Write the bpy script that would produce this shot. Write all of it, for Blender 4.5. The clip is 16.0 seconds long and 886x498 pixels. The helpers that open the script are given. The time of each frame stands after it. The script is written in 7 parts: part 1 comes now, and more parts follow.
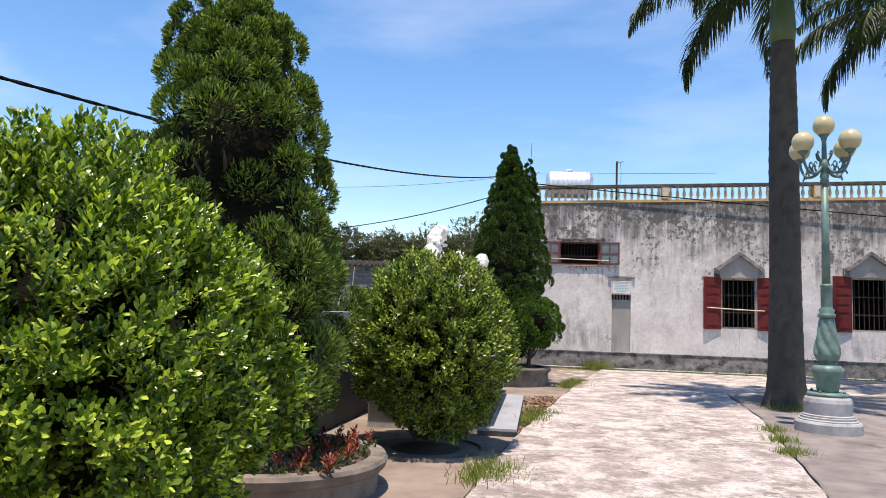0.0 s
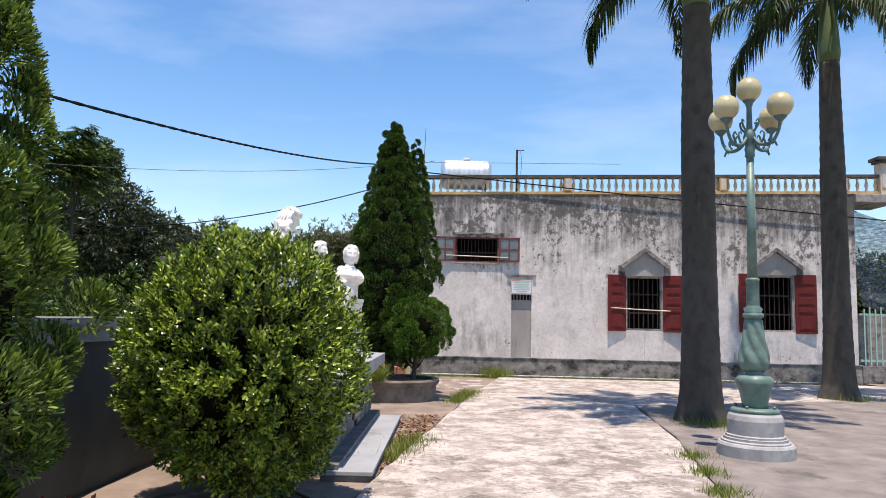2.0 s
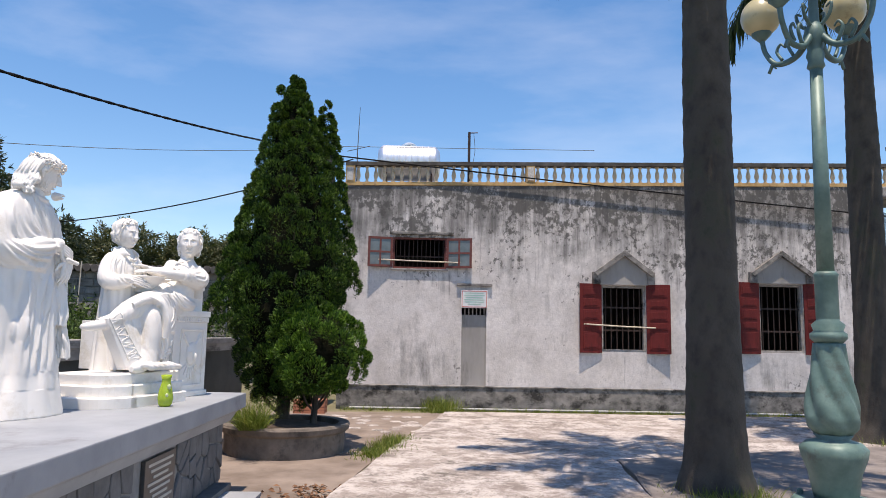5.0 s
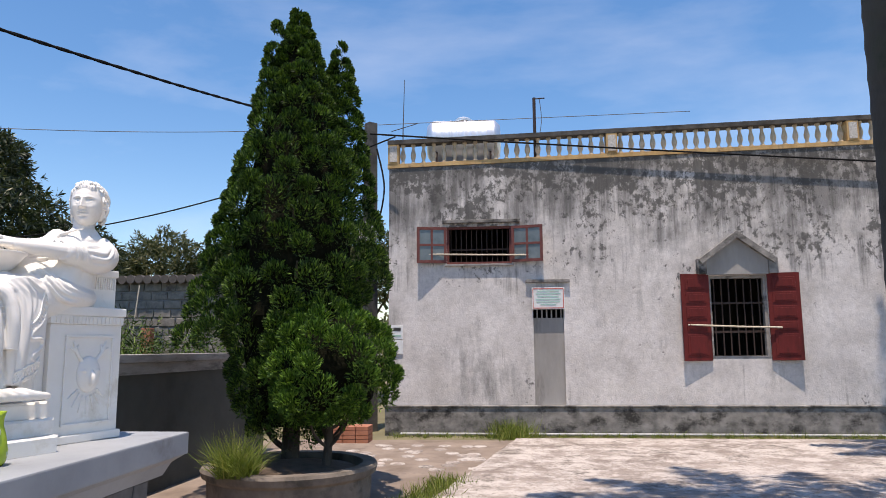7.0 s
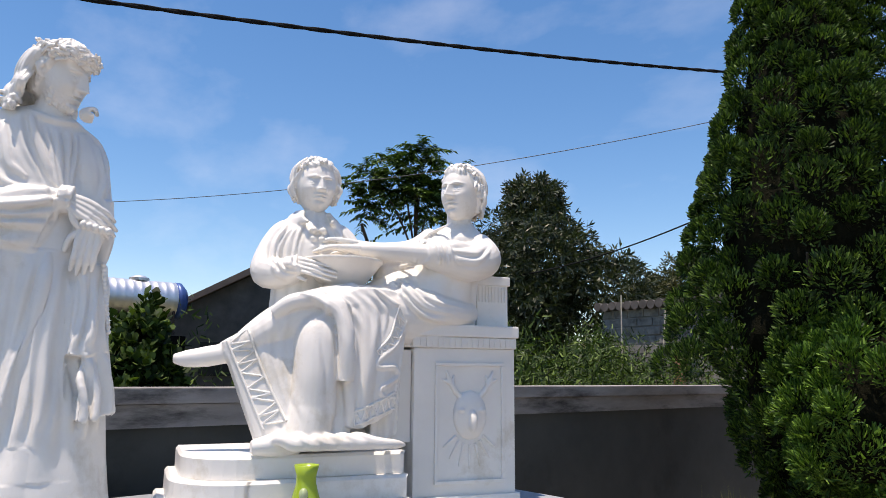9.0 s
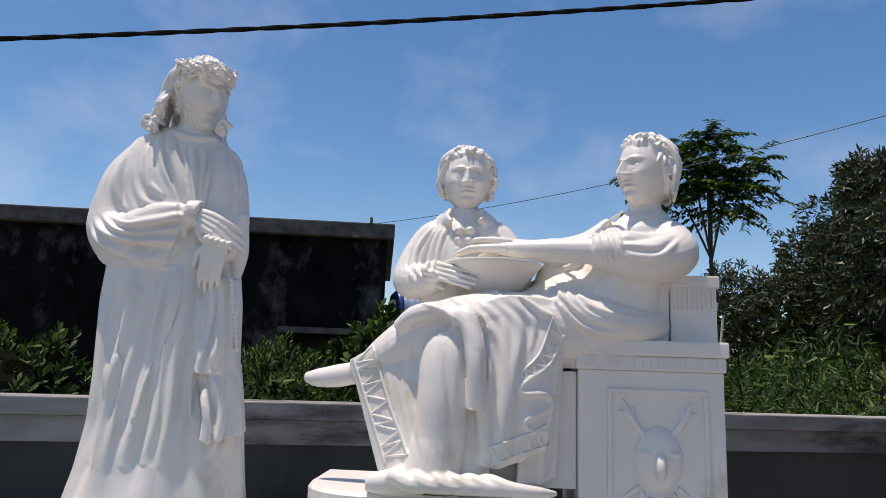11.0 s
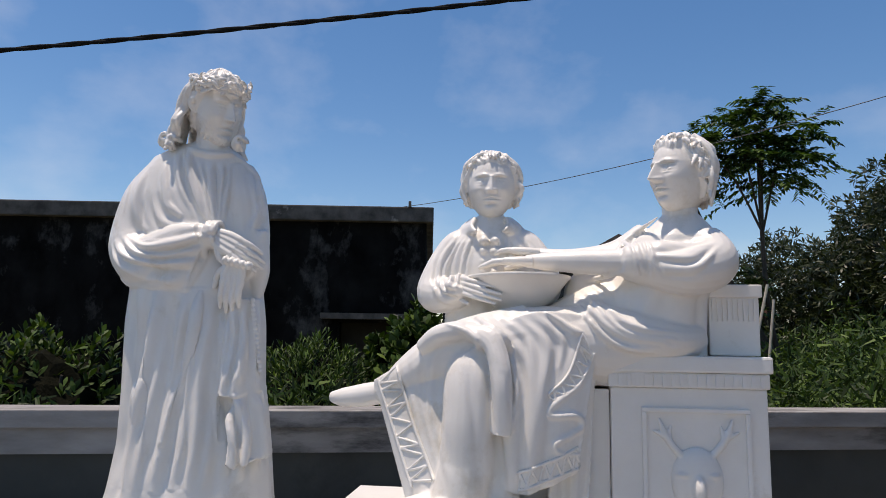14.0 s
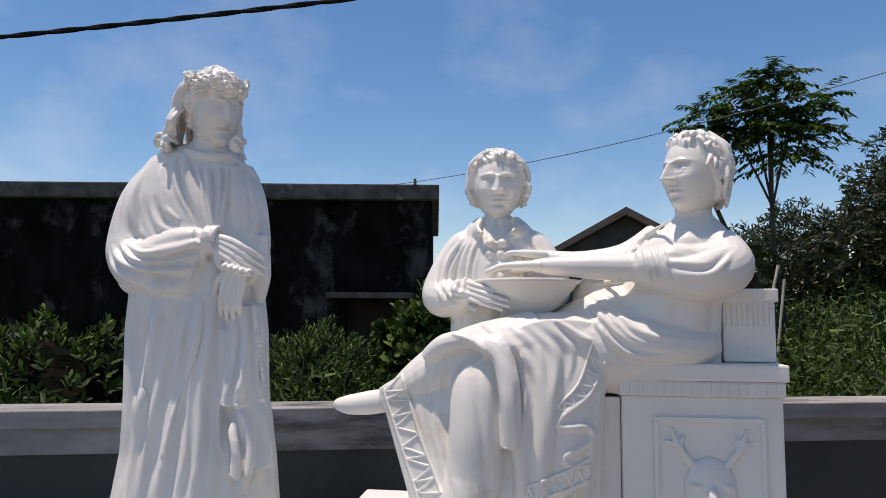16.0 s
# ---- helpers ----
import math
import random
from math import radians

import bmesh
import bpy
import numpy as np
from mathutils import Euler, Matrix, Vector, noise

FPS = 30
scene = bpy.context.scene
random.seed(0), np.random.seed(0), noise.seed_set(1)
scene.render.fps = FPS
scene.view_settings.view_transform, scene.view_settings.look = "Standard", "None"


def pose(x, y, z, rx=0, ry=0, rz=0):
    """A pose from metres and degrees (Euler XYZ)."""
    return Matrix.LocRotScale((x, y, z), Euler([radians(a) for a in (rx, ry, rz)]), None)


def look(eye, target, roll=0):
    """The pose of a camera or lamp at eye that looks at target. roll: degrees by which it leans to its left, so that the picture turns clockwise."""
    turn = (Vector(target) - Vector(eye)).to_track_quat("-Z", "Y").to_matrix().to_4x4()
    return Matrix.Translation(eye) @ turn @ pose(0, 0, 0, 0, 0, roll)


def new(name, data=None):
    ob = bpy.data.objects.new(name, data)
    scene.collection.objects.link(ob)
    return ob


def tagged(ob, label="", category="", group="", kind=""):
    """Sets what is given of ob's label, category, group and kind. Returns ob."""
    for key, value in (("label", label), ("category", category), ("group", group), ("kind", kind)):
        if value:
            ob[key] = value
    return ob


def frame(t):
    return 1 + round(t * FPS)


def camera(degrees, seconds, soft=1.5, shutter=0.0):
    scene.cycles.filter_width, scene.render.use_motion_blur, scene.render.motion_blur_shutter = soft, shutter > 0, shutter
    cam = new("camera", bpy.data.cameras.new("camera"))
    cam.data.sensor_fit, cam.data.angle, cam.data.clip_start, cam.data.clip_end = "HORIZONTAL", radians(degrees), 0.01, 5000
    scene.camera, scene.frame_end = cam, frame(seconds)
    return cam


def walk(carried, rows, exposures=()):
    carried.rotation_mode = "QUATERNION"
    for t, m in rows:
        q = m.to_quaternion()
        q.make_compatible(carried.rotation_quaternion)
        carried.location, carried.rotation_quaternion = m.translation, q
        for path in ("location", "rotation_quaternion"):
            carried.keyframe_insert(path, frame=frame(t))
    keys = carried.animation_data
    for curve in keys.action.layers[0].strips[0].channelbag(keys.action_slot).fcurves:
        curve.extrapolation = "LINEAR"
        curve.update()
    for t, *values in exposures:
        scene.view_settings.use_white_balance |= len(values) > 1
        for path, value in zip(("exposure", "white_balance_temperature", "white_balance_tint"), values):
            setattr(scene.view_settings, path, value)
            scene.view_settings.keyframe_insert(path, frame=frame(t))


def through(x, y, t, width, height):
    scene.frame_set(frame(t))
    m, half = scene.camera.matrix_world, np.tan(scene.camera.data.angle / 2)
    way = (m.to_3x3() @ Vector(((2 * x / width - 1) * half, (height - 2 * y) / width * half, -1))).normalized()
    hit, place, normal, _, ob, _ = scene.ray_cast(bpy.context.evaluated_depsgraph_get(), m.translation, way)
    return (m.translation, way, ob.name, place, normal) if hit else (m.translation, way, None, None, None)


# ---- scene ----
from mathutils.bvhtree import BVHTree

cam = camera(64.4, 16.0, 0.9)
PATH = [
    (0, (-0.01, 0.086, 1.431), (-0.288, 2.059, 1.608), 1.9),
    (0.5, (0.027, 0.616, 1.434), (-0.11, 2.603, 1.613), 1.7),
    (1, (0.132, 1.175, 1.435), (0.007, 3.163, 1.624), 1.3),
    (1.5, (0.268, 1.725, 1.449), (0.197, 3.714, 1.642), 1.2),
    (2, (0.41, 2.321, 1.455), (0.387, 4.312, 1.647), 1.3),
    (2.5, (0.539, 2.954, 1.476), (0.579, 4.944, 1.673), 1.1),
    (3, (0.71, 3.547, 1.491), (0.77, 5.536, 1.691), 1.0),
    (3.5, (0.846, 4.071, 1.479), (0.915, 6.059, 1.688), 0.9),
    (4, (0.987, 4.673, 1.504), (1.054, 6.66, 1.714), 0.8),
    (4.2, (1.037, 4.888, 1.519), (1.102, 6.874, 1.742), 0.9),
    (6.3, (1.443, 7.684, 1.469), (1.449, 9.668, 1.726), 0.4),
    (6.5, (1.475, 7.93, 1.443), (1.459, 9.912, 1.709), 0.1),
    (7, (1.551, 8.596, 1.428), (1.38, 10.569, 1.707), -0.4),
    (7.5, (1.613, 9.157, 1.437), (1.139, 11.076, 1.74), -0.4),
    (8, (1.598, 9.678, 1.437), (0.767, 11.468, 1.762), -0.3),
    (8.5, (1.555, 10.102, 1.446), (0.372, 11.678, 1.79), -0.0),
    (9, (1.421, 10.487, 1.465), (-0.066, 11.777, 1.817), 0.5),
    (9.5, (1.349, 10.832, 1.479), (-0.341, 11.838, 1.841), 1.1),
    (10, (1.308, 11.077, 1.49), (-0.487, 11.877, 1.86), 1.2),
    (10.2, (1.254, 11.187, 1.501), (-0.576, 11.906, 1.868), 1.6),
    (12.3, (1.283, 11.431, 1.601), (-0.649, 11.815, 1.951), 1.4),
    (12.5, (1.276, 11.44, 1.61), (-0.657, 11.817, 1.959), 1.5),
    (13, (1.274, 11.43, 1.655), (-0.664, 11.81, 1.973), 1.1),
    (13.5, (1.247, 11.452, 1.678), (-0.697, 11.829, 1.965), 1.0),
    (14, (1.211, 11.456, 1.717), (-0.734, 11.831, 1.988), 0.9),
    (14.5, (1.177, 11.476, 1.769), (-0.773, 11.846, 2.011), 0.7),
    (15, (1.138, 11.489, 1.797), (-0.815, 11.86, 2.016), 0.6),
    (15.5, (1.124, 11.487, 1.807), (-0.833, 11.85, 2.007), 0.6),
    (16, (1.151, 11.469, 1.852), (-0.808, 11.83, 2.035), 0.4),
]
EXPOSURES = [(0.0, 0.44, 7500, 19), (2.5, 0.35, 7500, 19), (4.0, 0.22, 7500, 19), (7.5, 0.16, 7500, 19), (8.5, 0.08, 7500, 19), (9.2, 0.06, 7500, 19), (10.0, -0.16, 7500, 19), (12.5, -0.38, 7500, 19), (16.0, -0.36, 7500, 19)]
walk(cam, [(t, look(eye, target, roll)) for t, eye, target, roll in PATH], EXPOSURES)

# ---- world and sun ----
SUN_WAY = Vector((-0.01, -0.22, 1.0)).normalized()
world = bpy.data.worlds.new("world")
scene.world = world
world.use_nodes = True
wn, wl = world.node_tree.nodes, world.node_tree.links
sky = wn.new("ShaderNodeTexSky")
sky.sky_type, sky.sun_disc = "NISHITA", False
sky.sun_elevation, sky.sun_rotation = radians(77.6), radians(180)
sky.air_density, sky.dust_density, sky.ozone_density = 1.0, 0.3, 2.5
back = wn["Background"]
back.inputs["Strength"].default_value = 0.178
# thin high cloud veils over the clear sky
tc = wn.new("ShaderNodeTexCoord")
cm = wn.new("ShaderNodeMapping")
cm.inputs["Scale"].default_value = (1.2, 3.2, 5.0)
cn = wn.new("ShaderNodeTexNoise")
cn.inputs["Scale"].default_value, cn.inputs["Detail"].default_value, cn.inputs["Roughness"].default_value = 1.6, 7, 0.55
cr = wn.new("ShaderNodeMapRange")
cr.inputs["From Min"].default_value, cr.inputs["From Max"].default_value = 0.5, 0.85
cr.inputs["To Max"].default_value = 0.22
cx = wn.new("ShaderNodeMix")
cx.data_type = "RGBA"
wl.new(tc.outputs["Generated"], cm.inputs["Vector"])
wl.new(cm.outputs["Vector"], cn.inputs["Vector"])
wl.new(cn.outputs["Fac"], cr.inputs["Value"])
wl.new(cr.outputs["Result"], cx.inputs["Factor"])
hs = wn.new("ShaderNodeHueSaturation")
hs.inputs["Saturation"].default_value = 1.28
wl.new(sky.outputs["Color"], hs.inputs["Color"])
wl.new(hs.outputs["Color"], cx.inputs["A"])
cx.inputs["B"].default_value = (6.5, 7.0, 7.6, 1)
wl.new(cx.outputs["Result"], back.inputs["Color"])

sun = new("sun", bpy.data.lights.new("sun", "SUN"))
sun.data.energy, sun.data.angle, sun.data.color = 5.0, radians(0.53), (1.0, 0.965, 0.9)
sun.matrix_basis = look(SUN_WAY * 40, (0, 0, 0))


# ---- materials ----
def shader(name, rough=0.7, metal=0.0, spec=0.5):
    m = bpy.data.materials.new(name)
    m.use_nodes = True
    b = m.node_tree.nodes["Principled BSDF"]
    b.inputs["Roughness"].default_value, b.inputs["Metallic"].default_value = rough, metal
    b.inputs["Specular IOR Level"].default_value = spec
    return m, m.node_tree.nodes, m.node_tree.links, b


def coords(nodes, links, scale=(1, 1, 1)):
    t, mp = nodes.new("ShaderNodeTexCoord"), nodes.new("ShaderNodeMapping")
    mp.inputs["Scale"].default_value = scale
    links.new(t.outputs["Object"], mp.inputs["Vector"])
    return mp.outputs["Vector"]


def noise_tex(nodes, links, vec, scale, detail=5, rough=0.6):
    n = nodes.new("ShaderNodeTexNoise")
    n.inputs["Scale"].default_value, n.inputs["Detail"].default_value, n.inputs["Roughness"].default_value = scale, detail, rough
    links.new(vec, n.inputs["Vector"])
    return n.outputs["Fac"]


def ramp(nodes, links, fac, stops):
    r = nodes.new("ShaderNodeValToRGB")
    e = r.color_ramp.elements
    while len(e) < len(stops):
        e.new(0.5)
    for k, (p, c) in zip(e, stops):
        k.position, k.color = p, (*c, 1) if len(c) == 3 else c
    links.new(fac, r.inputs["Fac"])
    return r.outputs["Color"]


def blend(nodes, links, fac, a, b, mode="MIX"):
    x = nodes.new("ShaderNodeMix")
    x.data_type, x.blend_type = "RGBA", mode
    for v, k in ((fac, "Factor"), (a, "A"), (b, "B")):
        if isinstance(v, (int, float)):
            x.inputs[k].default_value = v
        elif isinstance(v, tuple):
            x.inputs[k].default_value = (*v, 1)
        else:
            links.new(v, x.inputs[k])
    return x.outputs["Result"]


def bump(nodes, links, b, height, strength=0.3, dist=0.01):
    n = nodes.new("ShaderNodeBump")
    n.inputs["Strength"].default_value, n.inputs["Distance"].default_value = strength, dist
    links.new(height, n.inputs["Height"])
    links.new(n.outputs["Normal"], b.inputs["Normal"])


def g(v):
    return (v, v, v)


def surface(name, c1, c2, scale=6.0, rough=0.7, metal=0.0, relief=0.3, fine=60.0, stretch=(1, 1, 1), stain=None, stain_scale=1.5, stain_at=0.55, spec=0.5, dist=0.004):
    """Colour noise at one scale, fine grain relief, and stains of a third colour in patches."""
    m, n, l, b = shader(name, rough, metal, spec)
    v = coords(n, l, stretch)
    col = ramp(n, l, noise_tex(n, l, v, scale), [(0.3, c1), (0.7, c2)])
    if stain:
        msk = ramp(n, l, noise_tex(n, l, v, stain_scale, 8, 0.68), [(stain_at, g(0)), (stain_at + 0.14, g(1))])
        col = blend(n, l, msk, col, stain)
    l.new(col, b.inputs["Base Color"])
    if relief:
        bump(n, l, b, noise_tex(n, l, v, fine, 4, 0.7), relief, dist)
    return m


def leaf_shader(name, dark, light, young, rough=0.4, through=0.25, spec=0.5, young_at=0.8):
    m, n, l, b = shader(name, rough, 0, spec)
    geo = n.new("ShaderNodeNewGeometry")
    col = ramp(n, l, geo.outputs["Random Per Island"], [(0.0, dark), (0.6, light), (young_at, light), (1.0, young)])
    vec = coords(n, l)
    col = blend(n, l, noise_tex(n, l, vec, 2.5, 2), col, blend(n, l, 0.45, col, dark), "MIX")
    l.new(col, b.inputs["Base Color"])
    t = n.new("ShaderNodeBsdfTranslucent")
    l.new(blend(n, l, 1.0, col, (1.0, 1.15, 0.45), "MULTIPLY"), t.inputs["Color"])
    mx = n.new("ShaderNodeMixShader")
    mx.inputs["Fac"].default_value = through
    l.new(b.outputs["BSDF"], mx.inputs[1])
    l.new(t.outputs["BSDF"], mx.inputs[2])
    l.new(mx.outputs["Shader"], n["Material Output"].inputs["Surface"])
    return m


def stucco_shader():
    """Old lime render: grey-white, black mould running down in streaks, scaly crusts, hairline cracks, damp patches."""
    m, n, l, b = shader("weathered_render", 0.92, 0, 0.2)
    v = coords(n, l)
    base = ramp(n, l, noise_tex(n, l, v, 1.3, 8, 0.62), [(0.28, (0.46, 0.432, 0.405)), (0.5, (0.65, 0.615, 0.585)), (0.72, (0.78, 0.745, 0.715))])
    base = blend(n, l, ramp(n, l, noise_tex(n, l, v, 11, 7, 0.75), [(0.36, g(0.72)), (0.56, g(1.0))]), (0.2, 0.19, 0.185), base)
    sep = n.new("ShaderNodeSeparateXYZ")
    l.new(v, sep.inputs["Vector"])
    up = n.new("ShaderNodeMapRange")
    up.inputs["From Min"].default_value, up.inputs["From Max"].default_value = 2.2, 4.9
    up.inputs["To Min"].default_value, up.inputs["To Max"].default_value = -0.05, 0.07
    l.new(sep.outputs["Z"], up.inputs["Value"])

    def mould(stretch, scale, mix, patch, lo, hi, depth, colour):
        add, mid = n.new("ShaderNodeMath"), n.new("ShaderNodeMix")
        mid.inputs["Factor"].default_value = mix
        l.new(noise_tex(n, l, coords(n, l, stretch), scale, 10, 0.74), mid.inputs["A"])
        l.new(noise_tex(n, l, v, patch, 6, 0.6), mid.inputs["B"])
        l.new(mid.outputs["Result"], add.inputs[0])
        l.new(up.outputs["Result"], add.inputs[1])
        return blend(n, l, ramp(n, l, add.outputs["Value"], [(lo, g(0)), (hi, g(depth))]), base, colour)

    base = mould((1.9, 1.9, 0.42), 1.3, 0.5, 0.62, 0.487, 0.6, 0.78, (0.15, 0.146, 0.14))
    base = mould((7.0, 7.0, 0.3), 1.0, 0.45, 0.9, 0.515, 0.61, 0.72, (0.1, 0.097, 0.092))
    base = mould((1, 1, 0.8), 7.5, 0.4, 0.8, 0.535, 0.575, 0.85, (0.085, 0.083, 0.078))
    crust = ramp(n, l, noise_tex(n, l, v, 5.5, 14, 0.85), [(0.57, g(0)), (0.62, g(0.7))])
    base = blend(n, l, crust, base, (0.12, 0.118, 0.11))
    l.new(base, b.inputs["Base Color"])
    bump(n, l, b, noise_tex(n, l, v, 26, 8, 0.72), 0.55, 0.012)
    return m


def paving_shader():
    """Sun-bleached concrete: pale worn patches over a brown-grey skin, black algae blotches, fine spalls."""
    m, n, l, b = shader("worn_concrete", 0.9, 0, 0.25)
    v = coords(n, l)
    base = ramp(n, l, noise_tex(n, l, v, 0.7, 7, 0.65), [(0.34, (0.17, 0.138, 0.12)), (0.6, (0.33, 0.285, 0.255))])
    worn = ramp(n, l, noise_tex(n, l, v, 1.9, 14, 0.84), [(0.45, g(0)), (0.55, g(1))])
    base = blend(n, l, worn, base, (0.5, 0.455, 0.42))
    algae = ramp(n, l, noise_tex(n, l, v, 1.4, 14, 0.84), [(0.53, g(0)), (0.6, g(0.9))])
    base = blend(n, l, algae, base, (0.11, 0.095, 0.082))
    spots = ramp(n, l, noise_tex(n, l, v, 17, 10, 0.8), [(0.55, g(0)), (0.6, g(0.75))])
    base = blend(n, l, spots, base, (0.14, 0.122, 0.105))
    l.new(base, b.inputs["Base Color"])
    bump(n, l, b, noise_tex(n, l, v, 30, 10, 0.78), 0.65, 0.014)
    return m


STUCCO = stucco_shader()
CONCRETE = paving_shader()
PAVE_GREY = surface("grey_concrete", (0.125, 0.107, 0.095), (0.25, 0.22, 0.198), 2.2, 0.92, 0, 0.5, 40, stain=(0.085, 0.072, 0.062), stain_scale=1.3, stain_at=0.54)
PAVE_DIRT = surface("dusty_ground", (0.15, 0.115, 0.09), (0.28, 0.225, 0.185), 1.8, 0.95, 0, 0.5, 35, stain=(0.13, 0.1, 0.08), stain_scale=2.2)
SOIL = surface("soil", (0.05, 0.036, 0.026), (0.12, 0.085, 0.06), 7, 0.97, 0, 0.7, 45)
EARTH = surface("rough_earth", (0.1, 0.09, 0.05), (0.2, 0.18, 0.1), 0.6, 0.97, 0, 0.5, 14, stain=(0.06, 0.1, 0.03), stain_scale=0.4)
LEDGE = surface("stained_ledge", (0.1, 0.096, 0.09), (0.32, 0.3, 0.275), 5, 0.95, 0, 0.5, 30, (1.0, 1.0, 1.3), stain=(0.035, 0.033, 0.03), stain_scale=3.2, stain_at=0.5)
COPING = surface("mouldy_coping", (0.03, 0.029, 0.027), (0.12, 0.114, 0.105), 5, 0.95, 0, 0.5, 40, stain=(0.34, 0.325, 0.3), stain_scale=3, stain_at=0.64)
OCHRE = surface("ochre_paint", (0.4, 0.24, 0.09), (0.62, 0.42, 0.2), 5, 0.85, 0, 0.3, 50, (1, 1, 0.6), stain=(0.14, 0.11, 0.08), stain_scale=4)
CREAM = surface("cream_baluster", (0.46, 0.36, 0.24), (0.68, 0.6, 0.48), 6, 0.85, 0, 0.3, 60, stain=(0.2, 0.15, 0.1), stain_scale=5, stain_at=0.58)
RELIEF = surface("pebbled_panel", (0.35, 0.34, 0.32), (0.66, 0.64, 0.6), 30, 0.9, 0, 0.8, 45)
SHUTTER = surface("red_brown_paint", (0.095, 0.011, 0.01), (0.15, 0.018, 0.016), 9, 0.6, 0, 0.2, 70, (1, 1, 0.3), stain=(0.06, 0.01, 0.009), stain_scale=3, spec=0.25)
FRAME_RED = surface("faded_red_frame", (0.1, 0.022, 0.018), (0.17, 0.05, 0.04), 8, 0.6, 0, 0.2, 60)
DOOR_GREY = surface("filled_doorway_render", (0.25, 0.24, 0.225), (0.36, 0.345, 0.325), 2.2, 0.93, 0, 0.3, 40, (1.4, 1.4, 0.4), stain=(0.18, 0.17, 0.16), stain_scale=1.6)
# near-black colour that paints the shade of rooms behind openings
ROOM_SHADE = surface("painted_room_shade", (0.02, 0.018, 0.016), (0.04, 0.036, 0.032), 3, 0.9, 0, 0)
IRON = surface("dark_iron", (0.03, 0.022, 0.02), (0.07, 0.04, 0.032), 20, 0.6, 0.3, 0.2, 90)
BAMBOO = surface("bleached_bamboo", (0.42, 0.36, 0.27), (0.6, 0.54, 0.43), 14, 0.6, 0, 0.2, 60)
STEEL = surface("stainless_steel", (0.74, 0.75, 0.76), (0.84, 0.85, 0.86), 3, 0.42, 0.9, 0.05, 30)
BLUE_CAP = surface("blue_tank_end", (0.04, 0.09, 0.28), (0.06, 0.13, 0.36), 6, 0.4, 0.2, 0.1)
WHITE_SIGN = surface("white_enamel", (0.66, 0.67, 0.66), (0.74, 0.75, 0.74), 5, 0.4, 0, 0)
SIGN_GREEN = surface("pale_green_print", (0.3, 0.5, 0.42), (0.36, 0.56, 0.48), 8, 0.5, 0, 0)
SIGN_RED = surface("red_border", (0.5, 0.1, 0.07), (0.58, 0.14, 0.1), 8, 0.5, 0, 0)
INK = surface("black_ink", g(0.03), g(0.05), 8, 0.5, 0, 0)
LAMP_GREEN = surface("aged_green_enamel", (0.075, 0.14, 0.118), (0.15, 0.235, 0.2), 7, 0.5, 0.1, 0.25, 60, stain=(0.07, 0.085, 0.07), stain_scale=4, stain_at=0.55)
LAMP_DARK = surface("dark_green_enamel", (0.05, 0.1, 0.095), (0.1, 0.18, 0.165), 8, 0.5, 0.1, 0.25, 60)
LAMP_BASE = surface("painted_lamp_foot", (0.22, 0.225, 0.23), (0.38, 0.385, 0.385), 5, 0.8, 0, 0.3, 50, stain=(0.13, 0.12, 0.11), stain_scale=3, stain_at=0.56)
GLOBE = surface("yellowed_globe", (0.36, 0.31, 0.17), (0.5, 0.44, 0.26), 3, 0.3, 0, 0.1, 30, stain=(0.22, 0.18, 0.09), stain_scale=4, stain_at=0.56)
BARK_PALM = surface("palm_bark", (0.036, 0.031, 0.025), (0.09, 0.078, 0.062), 5, 0.95, 0, 0.7, 40, (1, 1, 0.7), stain=(0.042, 0.045, 0.028), stain_scale=2.5, stain_at=0.52, dist=0.01)
BARK = surface("brown_bark", (0.04, 0.03, 0.022), (0.1, 0.078, 0.058), 14, 0.95, 0, 0.7, 40, (1, 1, 0.3), dist=0.01)
# near-black filler colour: paints the shade in gaps between leaves and twigs
CORE_SHADE = surface("leaf_gap_shade", (0.004, 0.005, 0.002), (0.012, 0.012, 0.006), 30, 0.95, 0, 0.8, 60, spec=0.1, dist=0.02)
CROWNSHAFT = surface("green_crownshaft", (0.05, 0.09, 0.03), (0.09, 0.14, 0.05), 3, 0.45, 0, 0.1, 20, (1, 1, 0.2))
PLASTER = surface("white_statue_paint", (0.76, 0.73, 0.68), (0.84, 0.815, 0.765), 3.5, 0.36, 0, 0.25, 60, stain=(0.62, 0.565, 0.47), stain_scale=2.6, stain_at=0.57, dist=0.003)
SLAB_BLUE = surface("blue_grey_slab_paint", (0.25, 0.27, 0.29), (0.34, 0.36, 0.38), 2.2, 0.6, 0, 0.2, 40, stain=(0.2, 0.2, 0.2), stain_scale=1.8)
STONE = surface("dark_cladding_stone", (0.075, 0.078, 0.082), (0.17, 0.175, 0.18), 5, 0.7, 0, 0.5, 30, stain=(0.23, 0.22, 0.2), stain_scale=3, stain_at=0.62)
MORTAR = surface("pale_mortar", (0.2, 0.2, 0.2), (0.32, 0.32, 0.31), 8, 0.95, 0, 0.5, 50)
PLAQUE = surface("dark_granite_plaque", g(0.035), g(0.06), 20, 0.3, 0, 0)
LETTER = surface("pale_engraving", (0.45, 0.44, 0.4), (0.55, 0.54, 0.5), 9, 0.7, 0, 0)
WALL_GREY = surface("grey_wall_paint", (0.048, 0.053, 0.048), (0.078, 0.084, 0.076), 1.6, 0.9, 0, 0.25, 40, stain=(0.04, 0.043, 0.038), stain_scale=1.0)
WALL_CAP = surface("limewashed_cap", (0.2, 0.19, 0.178), (0.38, 0.365, 0.345), 5, 0.92, 0, 0.5, 45, (1, 0.35, 1.4), stain=(0.045, 0.043, 0.04), stain_scale=2.6, stain_at=0.53)
